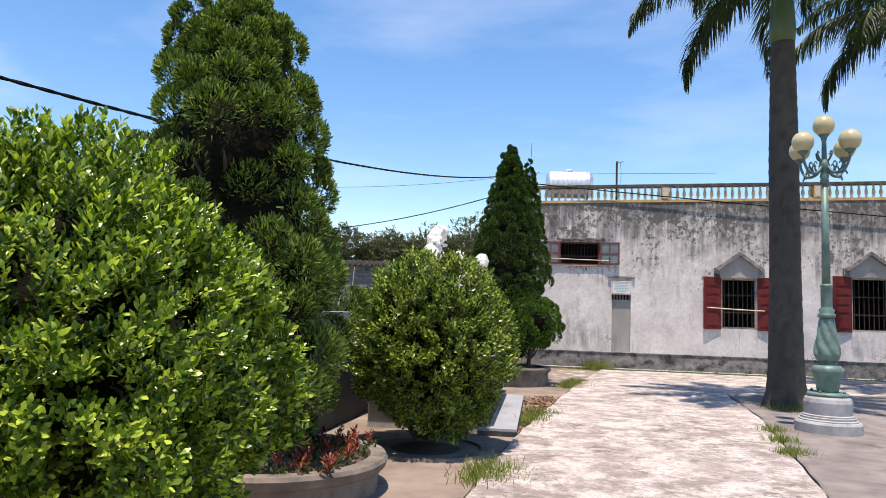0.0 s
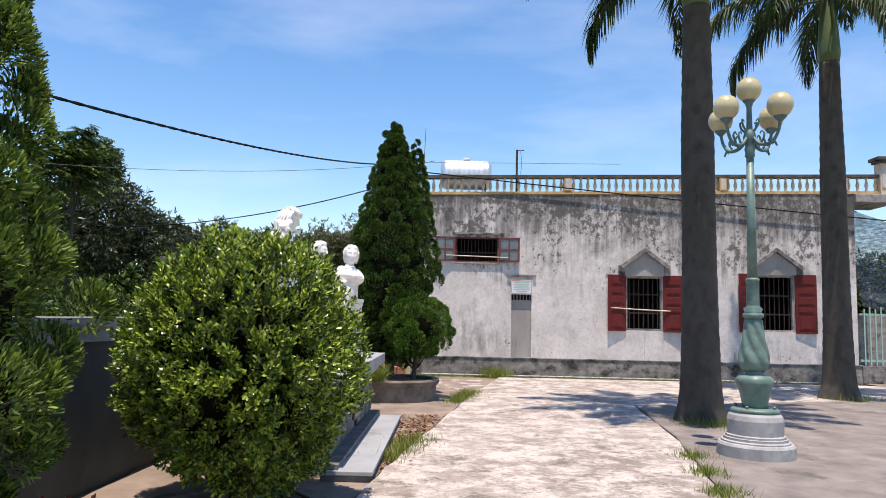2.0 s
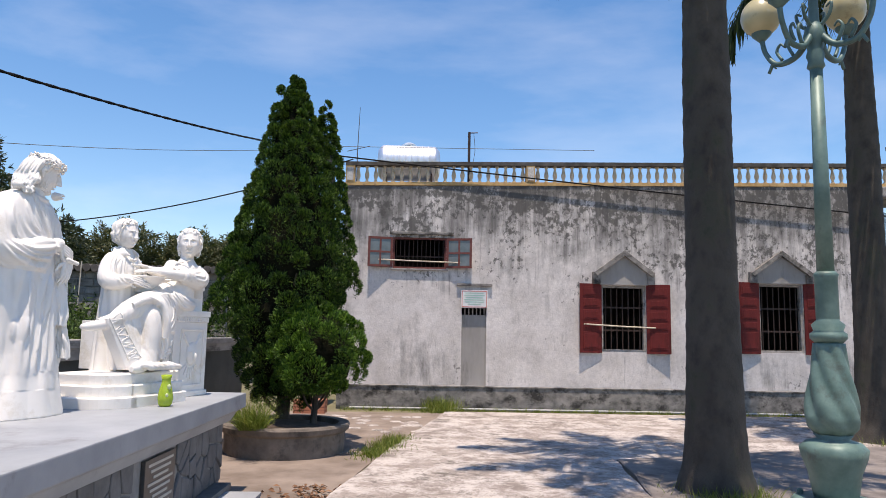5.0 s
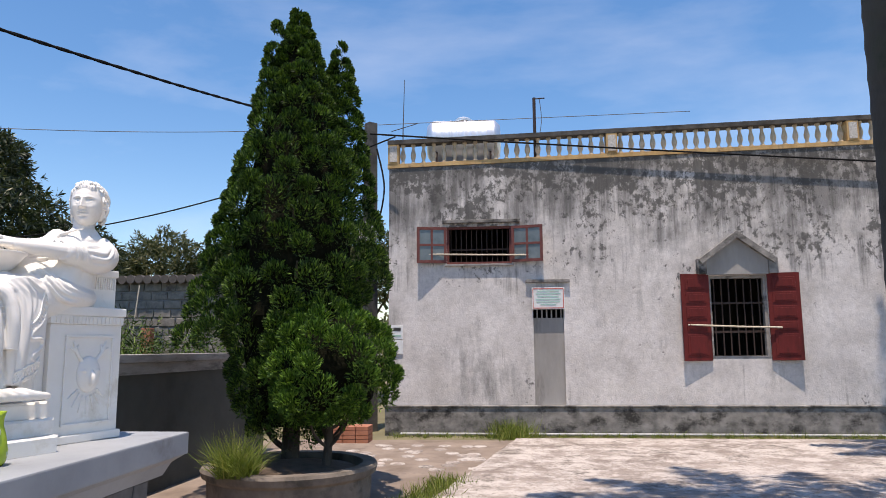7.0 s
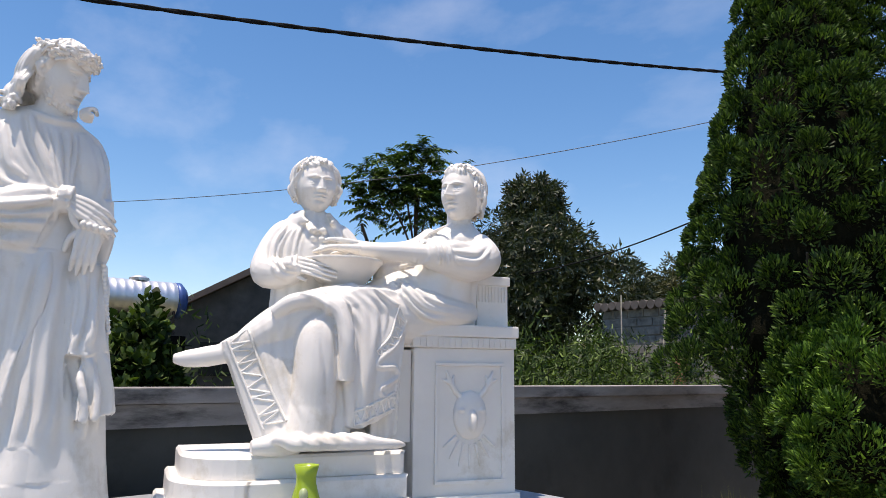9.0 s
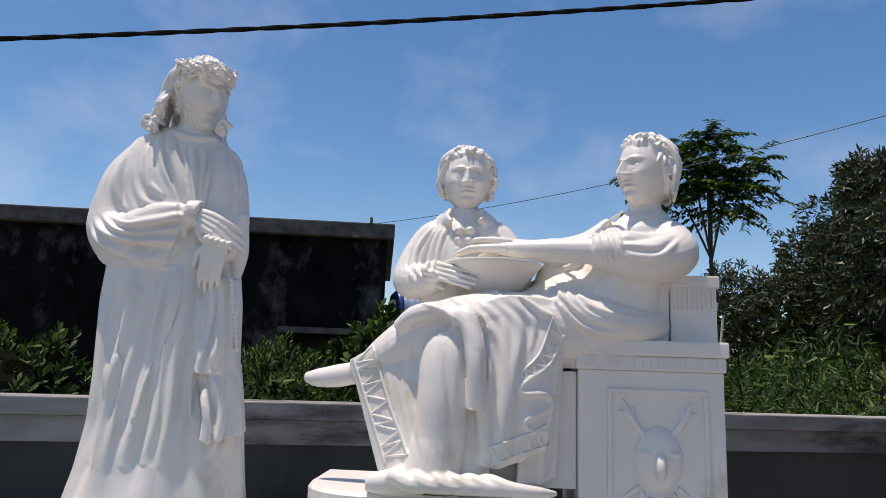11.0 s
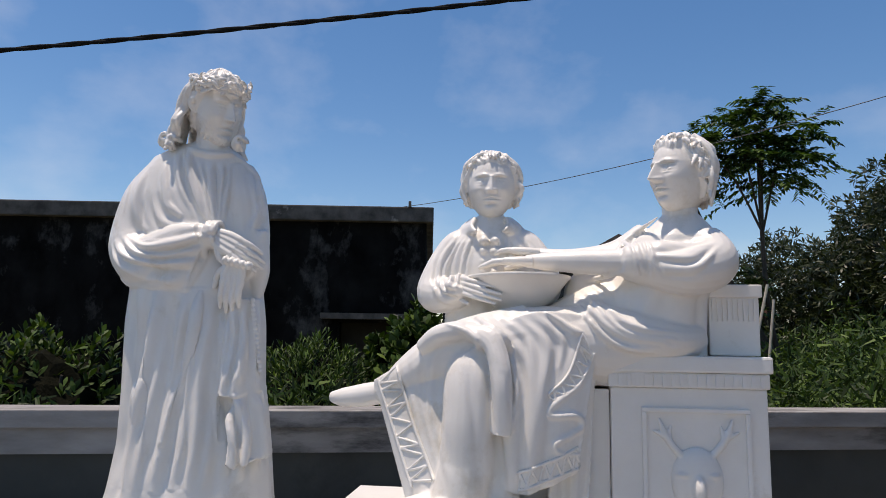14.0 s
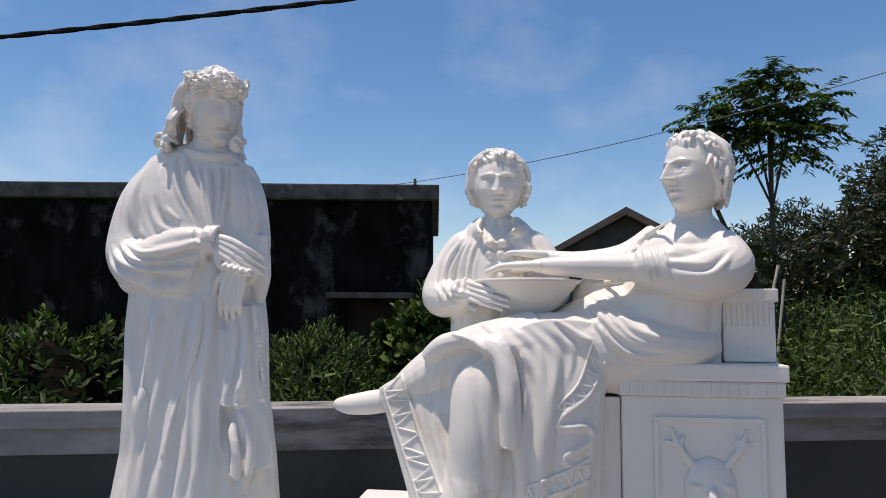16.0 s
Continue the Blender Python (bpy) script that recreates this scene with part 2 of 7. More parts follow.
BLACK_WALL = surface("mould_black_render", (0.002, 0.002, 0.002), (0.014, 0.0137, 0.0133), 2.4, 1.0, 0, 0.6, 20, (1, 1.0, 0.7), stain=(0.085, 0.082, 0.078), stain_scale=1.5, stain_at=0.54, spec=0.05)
BLOCK = surface("cinder_block", (0.15, 0.14, 0.125), (0.3, 0.28, 0.25), 7, 0.97, 0, 0.7, 40, stain=(0.09, 0.08, 0.07), stain_scale=3)
ROOFING = surface("dark_roof_sheet", (0.06, 0.055, 0.05), (0.13, 0.115, 0.105), 3, 0.9, 0, 0.4, 20)
TILE_ROOF = surface("brown_roof_tile", (0.12, 0.085, 0.065), (0.2, 0.15, 0.12), 3, 0.9, 0, 0.4, 20)
TERRACOTTA = surface("terracotta", (0.32, 0.12, 0.07), (0.42, 0.18, 0.11), 6, 0.85, 0, 0.3, 50)
POT_CONCRETE = surface("weathered_planter", (0.1, 0.085, 0.07), (0.24, 0.2, 0.165), 4, 0.95, 0, 0.5, 40, stain=(0.06, 0.055, 0.045), stain_scale=2.5)
CABLE = surface("black_cable", g(0.008), g(0.016), 40, 0.85, 0, 0.3, 90, spec=0.15)
WIRE = surface("grey_wire", g(0.06), g(0.1), 40, 0.5, 0, 0)
FENCE_GREEN = surface("pale_green_fence", (0.25, 0.42, 0.38), (0.33, 0.5, 0.45), 6, 0.55, 0, 0.1)
NET = surface("grey_shade_net", (0.06, 0.08, 0.1), (0.13, 0.16, 0.19), 7, 0.9, 0, 0.6, 90)
nn, nl = NET.node_tree.nodes, NET.node_tree.links
nmix, nclear = nn.new("ShaderNodeMixShader"), nn.new("ShaderNodeBsdfTransparent")
nl.new(ramp(nn, nl, noise_tex(nn, nl, coords(nn, nl, (1, 1, 3)), 6, 6, 0.7), [(0.35, g(0.25)), (0.7, g(0.75))]), nmix.inputs["Fac"])
nl.new(nclear.outputs["BSDF"], nmix.inputs[1])
nl.new(nn["Principled BSDF"].outputs["BSDF"], nmix.inputs[2])
nl.new(nmix.outputs["Shader"], nn["Material Output"].inputs["Surface"])
VASE = surface("green_glaze", (0.3, 0.42, 0.03), (0.36, 0.5, 0.05), 6, 0.25, 0, 0.05)
VASE_ART = surface("pale_vase_picture", (0.55, 0.6, 0.4), (0.3, 0.4, 0.15), 30, 0.3, 0, 0)
METER = surface("grey_meter_box", (0.3, 0.3, 0.29), (0.42, 0.42, 0.4), 8, 0.6, 0, 0.1)
PVC = surface("white_pipe", g(0.36), g(0.48), 8, 0.6, 0, 0)

LEAF_BUSH = leaf_shader("glossy_bush_leaf", (0.014, 0.036, 0.004), (0.16, 0.28, 0.022), (0.6, 0.74, 0.09), 0.3, 0.3, 0.5, 0.5)
LEAF_BUSH2 = leaf_shader("dark_bush_leaf", (0.013, 0.03, 0.005), (0.14, 0.23, 0.025), (0.5, 0.62, 0.09), 0.34, 0.26, 0.5, 0.5)
LEAF_CON = leaf_shader("conifer_spray", (0.017, 0.038, 0.007), (0.13, 0.21, 0.038), (0.34, 0.45, 0.09), 0.6, 0.26, 0.3, 0.6)
LEAF_CYP = leaf_shader("cypress_spray", (0.006, 0.02, 0.003), (0.04, 0.095, 0.013), (0.17, 0.3, 0.04), 0.6, 0.14, 0.3, 0.6)
LEAF_JUN = leaf_shader("juniper_spray", (0.01, 0.034, 0.004), (0.075, 0.17, 0.02), (0.24, 0.42, 0.055), 0.6, 0.16, 0.3, 0.6)
LEAF_MANGO = leaf_shader("mango_leaf", (0.016, 0.026, 0.011), (0.045, 0.062, 0.024), (0.15, 0.16, 0.08), 0.45, 0.18, 0.45, 0.8)
LEAF_OLIVE = leaf_shader("olive_scrub_leaf", (0.035, 0.045, 0.018), (0.085, 0.105, 0.045), (0.2, 0.18, 0.08), 0.6, 0.2, 0.3, 0.7)
LEAF_FEATHER = leaf_shader("feathery_leaf", (0.014, 0.036, 0.009), (0.06, 0.12, 0.026), (0.2, 0.32, 0.06), 0.55, 0.25, 0.35, 0.65)
LEAF_WEED = leaf_shader("weed_leaf", (0.008, 0.019, 0.003), (0.048, 0.092, 0.015), (0.2, 0.3, 0.065), 0.6, 0.18, 0.3, 0.68)
LEAF_PALM = leaf_shader("palm_leaflet", (0.02, 0.04, 0.014), (0.05, 0.085, 0.026), (0.1, 0.14, 0.045), 0.5, 0.25, 0.4, 0.8)
LEAF_RED = leaf_shader("red_bedding_leaf", (0.12, 0.03, 0.025), (0.3, 0.06, 0.04), (0.45, 0.12, 0.07), 0.5, 0.3, 0.4, 0.7)
GRASS = leaf_shader("grass_blade", (0.07, 0.1, 0.018), (0.2, 0.26, 0.05), (0.36, 0.34, 0.12), 0.6, 0.3, 0.3, 0.7)
LITTER = leaf_shader("dry_leaf", (0.12, 0.06, 0.035), (0.26, 0.14, 0.08), (0.36, 0.2, 0.12), 0.8, 0.1, 0.2, 0.7)


# ---- mesh helpers ----
def thing(name, at=(0, 0, 0), label="", category="", rz=0.0, group="", kind=""):
    ob = new(name)
    ob.empty_display_size = 0.1
    ob.matrix_basis = pose(*at, 0, 0, rz)
    return tagged(ob, label, category, group, kind)


def part(name, bm, material, parent=None, label="", smooth=False, at=None):
    me = bpy.data.meshes.new(name)
    if isinstance(bm, tuple):
        me.from_pydata(*bm)
    else:
        bmesh.ops.recalc_face_normals(bm, faces=bm.faces)
        bm.to_mesh(me)
        bm.free()
    me.materials.append(material)
    if smooth:
        me.shade_smooth()
    ob = new(name, me)
    if parent:
        ob.parent = parent
    if at is not None:
        ob.matrix_basis = at
    if label:
        ob["label"] = label
    return ob


def lone(name, bm, material, label, category, smooth=False, at=None, group="", kind=""):
    return tagged(part(name, bm, material, None, "", smooth, at), label, category, group, kind)


def box(bm, x0, x1, y0, y1, z0, z1, bevel=0.0, lift=None):
    """A box; lift(x) raises the top by a slope."""
    vs = []
    for x in (x0, x1):
        for y in (y0, y1):
            for z in (z0, z1):
                up = lift(x) if lift else 0
                vs.append(bm.verts.new((x, y, z + up)))
    fs = [bm.faces.new([vs[i] for i in f]) for f in ((0, 1, 3, 2), (4, 6, 7, 5), (0, 4, 5, 1), (2, 3, 7, 6), (0, 2, 6, 4), (1, 5, 7, 3))]
    if bevel:
        es = {e for f in fs for e in f.edges}
        bmesh.ops.bevel(bm, geom=list(es), offset=bevel, segments=2, affect="EDGES", profile=0.6)
    return bm


def boxes(*args, bevel=0.0):
    bm = bmesh.new()
    for a in args:
        box(bm, *a, bevel=bevel)
    return bm


def lathe(bm, profile, seg=24, c=(0, 0, 0), wave=None):
    rings = []
    for r, z in profile:
        ring = []
        for i in range(seg):
            a = 2 * math.pi * i / seg
            rr = r * (1 + (wave(a, z) if wave else 0))
            ring.append(bm.verts.new((c[0] + rr * math.cos(a), c[1] + rr * math.sin(a), c[2] + z)))
        rings.append(ring)
    for p, q in zip(rings, rings[1:]):
        for i in range(seg):
            bm.faces.new((p[i], p[(i + 1) % seg], q[(i + 1) % seg], q[i]))
    bm.faces.new(rings[0][::-1])
    bm.faces.new(rings[-1])
    return bm


def tube(bm, pts, radii, seg=8):
    pts = [Vector(p) for p in pts]
    if isinstance(radii, (int, float)):
        radii = [radii] * len(pts)
    radii = [float(r) for r in radii]
    rings, up = [], None
    for i, p in enumerate(pts):
        d = (pts[min(i + 1, len(pts) - 1)] - pts[max(i - 1, 0)]).normalized()
        if up is None:
            up = d.orthogonal().normalized()
        up = (up - d * up.dot(d)).normalized()
        side = d.cross(up)
        rings.append([bm.verts.new(p + radii[i] * (math.cos(2 * math.pi * k / seg) * up + math.sin(2 * math.pi * k / seg) * side)) for k in range(seg)])
    for p, q in zip(rings, rings[1:]):
        for k in range(seg):
            bm.faces.new((p[k], p[(k + 1) % seg], q[(k + 1) % seg], q[k]))
    bm.faces.new(rings[0][::-1])
    bm.faces.new(rings[-1])
    return bm


def curve(pts, n=8):
    """A smooth line through the points."""
    ps = [Vector(p) for p in pts]
    out = []
    for i in range(len(ps) - 1):
        a, b, c, d = ps[max(i - 1, 0)], ps[i], ps[i + 1], ps[min(i + 2, len(ps) - 1)]
        for k in range(n):
            t = k / n
            out.append(0.5 * (2 * b + (c - a) * t + (2 * a - 5 * b + 4 * c - d) * t * t + (3 * b - a - 3 * c + d) * t ** 3))
    return out + [ps[-1]]


def spread(vals, n):
    return list(np.interp(np.linspace(0, 1, n), np.linspace(0, 1, len(vals)), vals))


def limb(bm, pts, radii, seg=12, n=8):
    c = curve(pts, n)
    return tube(bm, c, spread(radii, len(c)), seg)


def blob(bm, c, r, rot=(0, 0, 0), u=20, v=14):
    m = Matrix.LocRotScale(c, Euler([radians(a) for a in rot]), r)
    bmesh.ops.create_uvsphere(bm, u_segments=u, v_segments=v, radius=1.0, matrix=m)
    return bm


def prism(bm, poly, y0, y1):
    """A flat outline in x and z, drawn out along y."""
    a = [bm.verts.new((x, y0, z)) for x, z in poly]
    b = [bm.verts.new((x, y1, z)) for x, z in poly]
    bm.faces.new(a)
    bm.faces.new(b[::-1])
    for i in range(len(poly)):
        j = (i + 1) % len(poly)
        bm.faces.new((a[i], b[i], b[j], a[j]))
    return bm


def walled(bm, x0, x1, y0, y1, z0, z1, holes, lift=None):
    """A wall along x with rectangular openings cut right through; lift(x) slopes its top."""
    xs = sorted({x0, x1, *[h[0] for h in holes], *[h[1] for h in holes]})
    zs = sorted({z0, z1, *[h[2] for h in holes], *[h[3] for h in holes]})
    grid = {}
    for i, x in enumerate(xs):
        for j, z in enumerate(zs):
            up = lift(x) if lift and j == len(zs) - 1 else 0
            grid[i, j] = (bm.verts.new((x, y0, z + up)), bm.verts.new((x, y1, z + up)))

    def solid(i, j):
        if not (0 <= i < len(xs) - 1 and 0 <= j < len(zs) - 1):
            return False
        return not any(h[0] <= xs[i] and xs[i + 1] <= h[1] and h[2] <= zs[j] and zs[j + 1] <= h[3] for h in holes)

    for i in range(len(xs) - 1):
        for j in range(len(zs) - 1):
            if not solid(i, j):
                continue
            a, b, c, d = grid[i, j], grid[i + 1, j], grid[i + 1, j + 1], grid[i, j + 1]
            bm.faces.new((a[0], b[0], c[0], d[0]))
            bm.faces.new((d[1], c[1], b[1], a[1]))
            for p, q, near in ((a, b, (i, j - 1)), (b, c, (i + 1, j)), (c, d, (i, j + 1)), (d, a, (i - 1, j))):
                if not solid(*near):
                    bm.faces.new((p[0], p[1], q[1], q[0]))
    return bm


def leaves(at, ways, ups, length, width, fold=0.25, shape=((0, 0.12), (0.55, 1.0), (1.0, 0.06)), bend=0.15):
    """Many leaves in one mesh: each a folded blade of a few faces, from numpy arrays of places and directions."""
    at, ways, ups = (np.asarray(a, float) for a in (at, ways, ups))
    n = len(at)
    length, width = np.broadcast_to(length, n), np.broadcast_to(width, n)
    w = ways / np.linalg.norm(ways, axis=1, keepdims=True)
    s = np.cross(w, ups)
    s /= np.linalg.norm(s, axis=1, keepdims=True) + 1e-9
    u = np.cross(s, w)
    verts, k = [], len(shape)
    for t, wd in shape:
        mid = at + w * (length * t)[:, None] - u * (bend * length * t * t)[:, None]
        side = s * (width * wd * 0.5)[:, None]
        rise = u * (fold * width * wd * 0.5)[:, None]
        verts += [mid - side + rise, mid, mid + side + rise] if fold else [mid - side, mid + side]
    v = np.stack(verts, 1).reshape(-1, 3)
    faces = []
    for j in range(k - 1):
        b = 3 * j if fold else 2 * j
        faces += [(b, b + 1, b + 4, b + 3), (b + 1, b + 2, b + 5, b + 4)] if fold else [(b, b + 1, b + 3, b + 2)]
    f = (np.arange(n)[:, None, None] * ((3 if fold else 2) * k) + np.array(faces)[None]).reshape(-1, 4)
    return v.tolist(), [], f.tolist()


def joined(*meshes):
    vs, fs, o = [], [], 0
    for v, _, f in meshes:
        vs += v
        fs += [[i + o for i in q] for q in f]
        o += len(v)
    return vs, [], fs


def unit(n, rng):
    d = rng.normal(size=(n, 3))
    return d / np.linalg.norm(d, axis=1, keepdims=True)


# ---- ground and paving ----
GROUND, PATH_TOP = -0.10, -0.05


def ground_sheet():
    bm = bmesh.new()
    xs = [-400, -120, -40, -20, -8, -2, 4, 10, 20, 40, 120, 400]
    ys = [-400, -120, -40, -10, 0, 5, 10, 15, 20, 30, 60, 120, 400]
    rows = [[bm.verts.new((x, y, GROUND)) for x in xs] for y in ys]
    for a, b in zip(rows, rows[1:]):
        for i in range(len(xs) - 1):
            bm.faces.new((a[i], a[i + 1], b[i + 1], b[i]))
    return lone("ground", bm, EARTH, "rough earth with patches of low grass", "ground", kind="structure")


def slab(name, outline, z0, z1, material, label, category):
    """A paving sheet with uneven, chipped edges."""
    bm = bmesh.new()
    rng = random.Random(5)
    pts = []
    for (xa, ya), (xb, yb) in zip(outline, outline[1:] + outline[:1]):
        n = max(2, int(math.hypot(xb - xa, yb - ya) / 0.35))
        for i in range(n):
            t = i / n
            pts.append((xa + (xb - xa) * t + rng.uniform(-0.02, 0.02), ya + (yb - ya) * t + rng.uniform(-0.02, 0.02)))
    lo = [bm.verts.new((x, y, z0)) for x, y in pts]
    hi = [bm.verts.new((x, y, z1 - 0.012)) for x, y in pts]
    cx, cy = sum(p[0] for p in pts) / len(pts), sum(p[1] for p in pts) / len(pts)
    top = [bm.verts.new((x + (cx - x) * 0.002, y + (cy - y) * 0.002, z1)) for x, y in pts]
    for a, b in ((lo, hi), (hi, top)):
        for i in range(len(pts)):
            j = (i + 1) % len(pts)
            bm.faces.new((a[i], a[j], b[j], b[i]))
    bm.faces.new(top)
    return lone(name, bm, material, label, category, kind="structure")


ground_sheet()
slab("pavement", [(-1.4, -8), (-0.52, 6.6), (-0.2, 9.5), (0.8, 15.9), (1.72, 20.6), (11.4, 20.6), (11.4, 17.6), (7.4, 16.4), (3.75, 15.2), (3.35, 11.5), (2.45, 6.6), (2.0, -8)], GROUND - 0.2, PATH_TOP, CONCRETE, "sun-bleached worn concrete path with grey blotches", "pavement")
slab("pavement_2", [(2.03, -8), (2.48, 6.6), (3.38, 11.5), (3.78, 15.17), (7.4, 16.37), (11.37, 17.55), (11.39, 12.0), (24, 12.2), (24, -8)], GROUND - 0.2, PATH_TOP + 0.012, PAVE_GREY, "grey-brown concrete yard beside the lamp post", "pavement")
slab("pavement_3", [(-2.5, -8), (-1.45, -8), (-0.56, 6.6), (-0.24, 9.5), (0.76, 15.9), (1.68, 20.6), (-3.2, 20.6), (-2.6, 9)], GROUND - 0.2, GROUND + 0.012, PAVE_DIRT, "dusty stained concrete strip beside the planters", "pavement")
slab("pavement_4", [(11.42, 12.05), (11.42, 21.2), (26, 21.2), (26, 12.25)], GROUND - 0.2, PATH_TOP + 0.004, PAVE_GREY, "grey concrete yard before the steel fence", "pavement")


def grass_patch(name, spots, n, height, material, label, spread_xy=0.16, seed=1, width=0.009):
    rng = np.random.default_rng(seed)
    pick = np.array(spots)[rng.integers(0, len(spots), n)]
    at = np.column_stack([pick[:, 0] + rng.normal(0, spread_xy, n), pick[:, 1] + rng.normal(0, spread_xy * 1.3, n), np.full(n, GROUND)])
    ways = np.column_stack([rng.normal(0, 0.4, n), rng.normal(0, 0.4, n), np.ones(n)])
    return lone(name, leaves(at, ways, unit(n, rng), rng.uniform(0.4, 1.1, n) * height, width, 0.2, ((0, 1.0), (0.5, 0.8), (1.0, 0.05)), 0.35), material, label, "grass", kind="stuff")


# ---- house ----
HY = 21.3
FALL = lambda x: 0.022 * (x + 0.55)
house = thing("house", (5.4, HY, GROUND), "one-storey house with mould-streaked grey render and a balustraded flat roof", "house")
HX, HZ = -5.4, -GROUND  # from world x and z to the house's own


def hpart(name, bm, material, parent=None, label="", smooth=False):
    bmesh.ops.translate(bm, verts=bm.verts, vec=(HX, 0, HZ))
    return part(name, bm, material, parent or house, label, smooth)


WIN1, WIN2, TOPW, DOORWAY = (5.13, 6.12, 1.21, 2.66), (8.64, 9.64, 1.25, 2.76), (0.52, 1.70, 2.94, 3.63), (2.06, 2.60, 0.42, 2.48)
front = hpart("wall", walled(bmesh.new(), -0.55, 11.3, 0, 0.24, GROUND, 4.76, [WIN1, WIN2, TOPW, DOORWAY], FALL), STUCCO)
shell = bmesh.new()
for b in ((-0.55, -0.31, 0.24, 6.3, GROUND, 4.74), (11.06, 11.3, 0.24, 6.3, GROUND, 4.98), (-0.31, 11.06, 6.06, 6.3, GROUND, 4.74)):
    box(shell, *b)
hpart("side_wall", shell, STUCCO)
hpart("roof", boxes((-0.30, 11.05, 0.245, 6.05, 4.45, 4.7)), LEDGE, label="flat concrete roof")
# unseen floor and added backing wall, coloured near-black as the rooms' shade
hpart("inner_floor", boxes((-0.30, 11.05, 0.25, 6.05, GROUND, 0.1)), ROOM_SHADE)
hpart("room_backing", boxes((-0.3, 11.05, 2.2, 2.3, 0.1, 4.44)), ROOM_SHADE)

foot = bmesh.new()
box(foot, -0.60, 11.34, -0.07, -0.003, GROUND - 0.1, 0.39)
box(foot, -0.62, 11.36, -0.09, -0.003, 0.393, 0.425, 0.008)
hpart("plinth", foot, LEDGE, label="mould-stained projecting plinth")

bm = bmesh.new()
box(bm, -0.58, 12.25, -0.03, 0.2, 5.22, 5.3, 0, FALL)
rail = hpart("parapet_rail", bm, COPING, label="blackened parapet coping")
for v in rail.data.vertices:
    v.co.z += FALL(v.co.x - HX) if v.co.z < 5.25 + HZ else 0
for a, b in ((-0.58, 3.455), (3.455, 7.675), (7.675, 12.2)):
    bm = bmesh.new()
    s, e = FALL(a), FALL(b)
    vs = [bm.verts.new(p) for p in ((a, -0.018, 4.765 + s), (b, -0.018, 4.765 + e), (b, 0.2, 4.765 + e), (a, 0.2, 4.765 + s), (a, -0.018, 4.84 + s), (b, -0.018, 4.84 + e), (b, 0.2, 4.84 + e), (a, 0.2, 4.84 + s))]
    for f in ((0, 1, 2, 3), (4, 7, 6, 5), (0, 4, 5, 1), (1, 5, 6, 2), (2, 6, 7, 3), (3, 7, 4, 0)):
        bm.faces.new([vs[i] for i in f])
    hpart("parapet_kerb", bm, OCHRE, label="ochre-painted parapet kerb")

posts = (-0.47, 3.56, 7.78, 11.05)
for i, x in enumerate(posts):
    bm = bmesh.new()
    box(bm, x - 0.1, x + 0.1, -0.025, 0.2, 4.842 + FALL(x), 5.218 + FALL(x), 0.006)
    p = hpart("parapet_post", bm, OCHRE)
    bm = bmesh.new()
    box(bm, x - 0.07, x + 0.07, -0.036, -0.027, 4.88 + FALL(x), 5.18 + FALL(x), 0.004)
    q = hpart("relief_panel", bm, RELIEF, p, "pale pebbled relief panel")
balu = bmesh.new()
lathe(balu, [(0.045, 0), (0.045, 0.03), (0.024, 0.06), (0.05, 0.14), (0.052, 0.18), (0.03, 0.27), (0.022, 0.32), (0.045, 0.35), (0.045, 0.378)], 8)
bal0 = part("baluster", balu, CREAM, rail, smooth=True)
first = True
for a, b in zip(posts, posts[1:] + (12.12,)):
    n = max(2, round((b - a - 0.24) / 0.19))
    for k in range(n):
        x = a + 0.17 + (b - a - 0.34) * k / (n - 1)
        ob = bal0 if first else new("baluster", bal0.data)
        ob.parent = rail
        ob.matrix_basis = pose(x + HX, 0.08, 4.841 + FALL(x) + HZ, 0, 0, (k * 37) % 360)
        first = False

# balcony end with its tall post
bm = bmesh.new()
box(bm, 11.302, 12.45, -0.12, 1.2, 4.78, 5.02, 0.03)
hpart("balcony_slab", bm, WALL_CAP, label="whitewashed overhanging slab with a black stain")
bm = bmesh.new()
box(bm, 12.0, 12.24, -0.08, 0.2, 5.022, 5.88, 0.008)
post = hpart("corner_post", bm, CREAM)
bm = bmesh.new()
box(bm, 11.95, 12.29, -0.13, 0.25, 5.883, 5.95, 0.01)
box(bm, 11.9, 12.34, -0.18, 0.3, 5.953, 6.05, 0.015)
hpart("post_cap", bm, COPING, post, "dark moulded post cap")
bm = bmesh.new()
box(bm, 12.04, 12.2, -0.095, -0.082, 5.2, 5.75, 0.004)
hpart("relief_panel", bm, RELIEF, post)


def shutter(x0, x1, z0, z1, hinge_left, swing):
    """A panelled leaf, folded back against the wall and standing a little off it."""
    w = abs(x1 - x0)
    bm = bmesh.new()
    box(bm, 0, w, -0.035, 0, 0, z1 - z0, 0.004)
    ob = part("shutter", bm, SHUTTER, house, "red-brown panelled shutter folded open")
    hx = x0 if hinge_left else x1
    m = pose(hx + HX, -0.006, z0 + HZ, 0, 0, -swing) if hinge_left else pose(hx + HX, -0.006, z0 + HZ, 0, 0, swing) @ Matrix.Translation((-w, 0, 0))
    ob.matrix_basis = m
    h = z1 - z0
    rows = ((0.06, 0.30), (0.34, 0.44), (0.48, 0.62), (0.66, 0.78), (0.82, 0.95))
    for a, b in rows:
        bm = bmesh.new()
        box(bm, 0.07, w - 0.07, -0.046, -0.036, a * h, b * h, 0.005)
        box(bm, 0.11, w - 0.11, -0.053, -0.0465, a * h + 0.035, b * h - 0.035, 0.003)
        part("raised_panel", bm, SHUTTER, ob)
    return ob


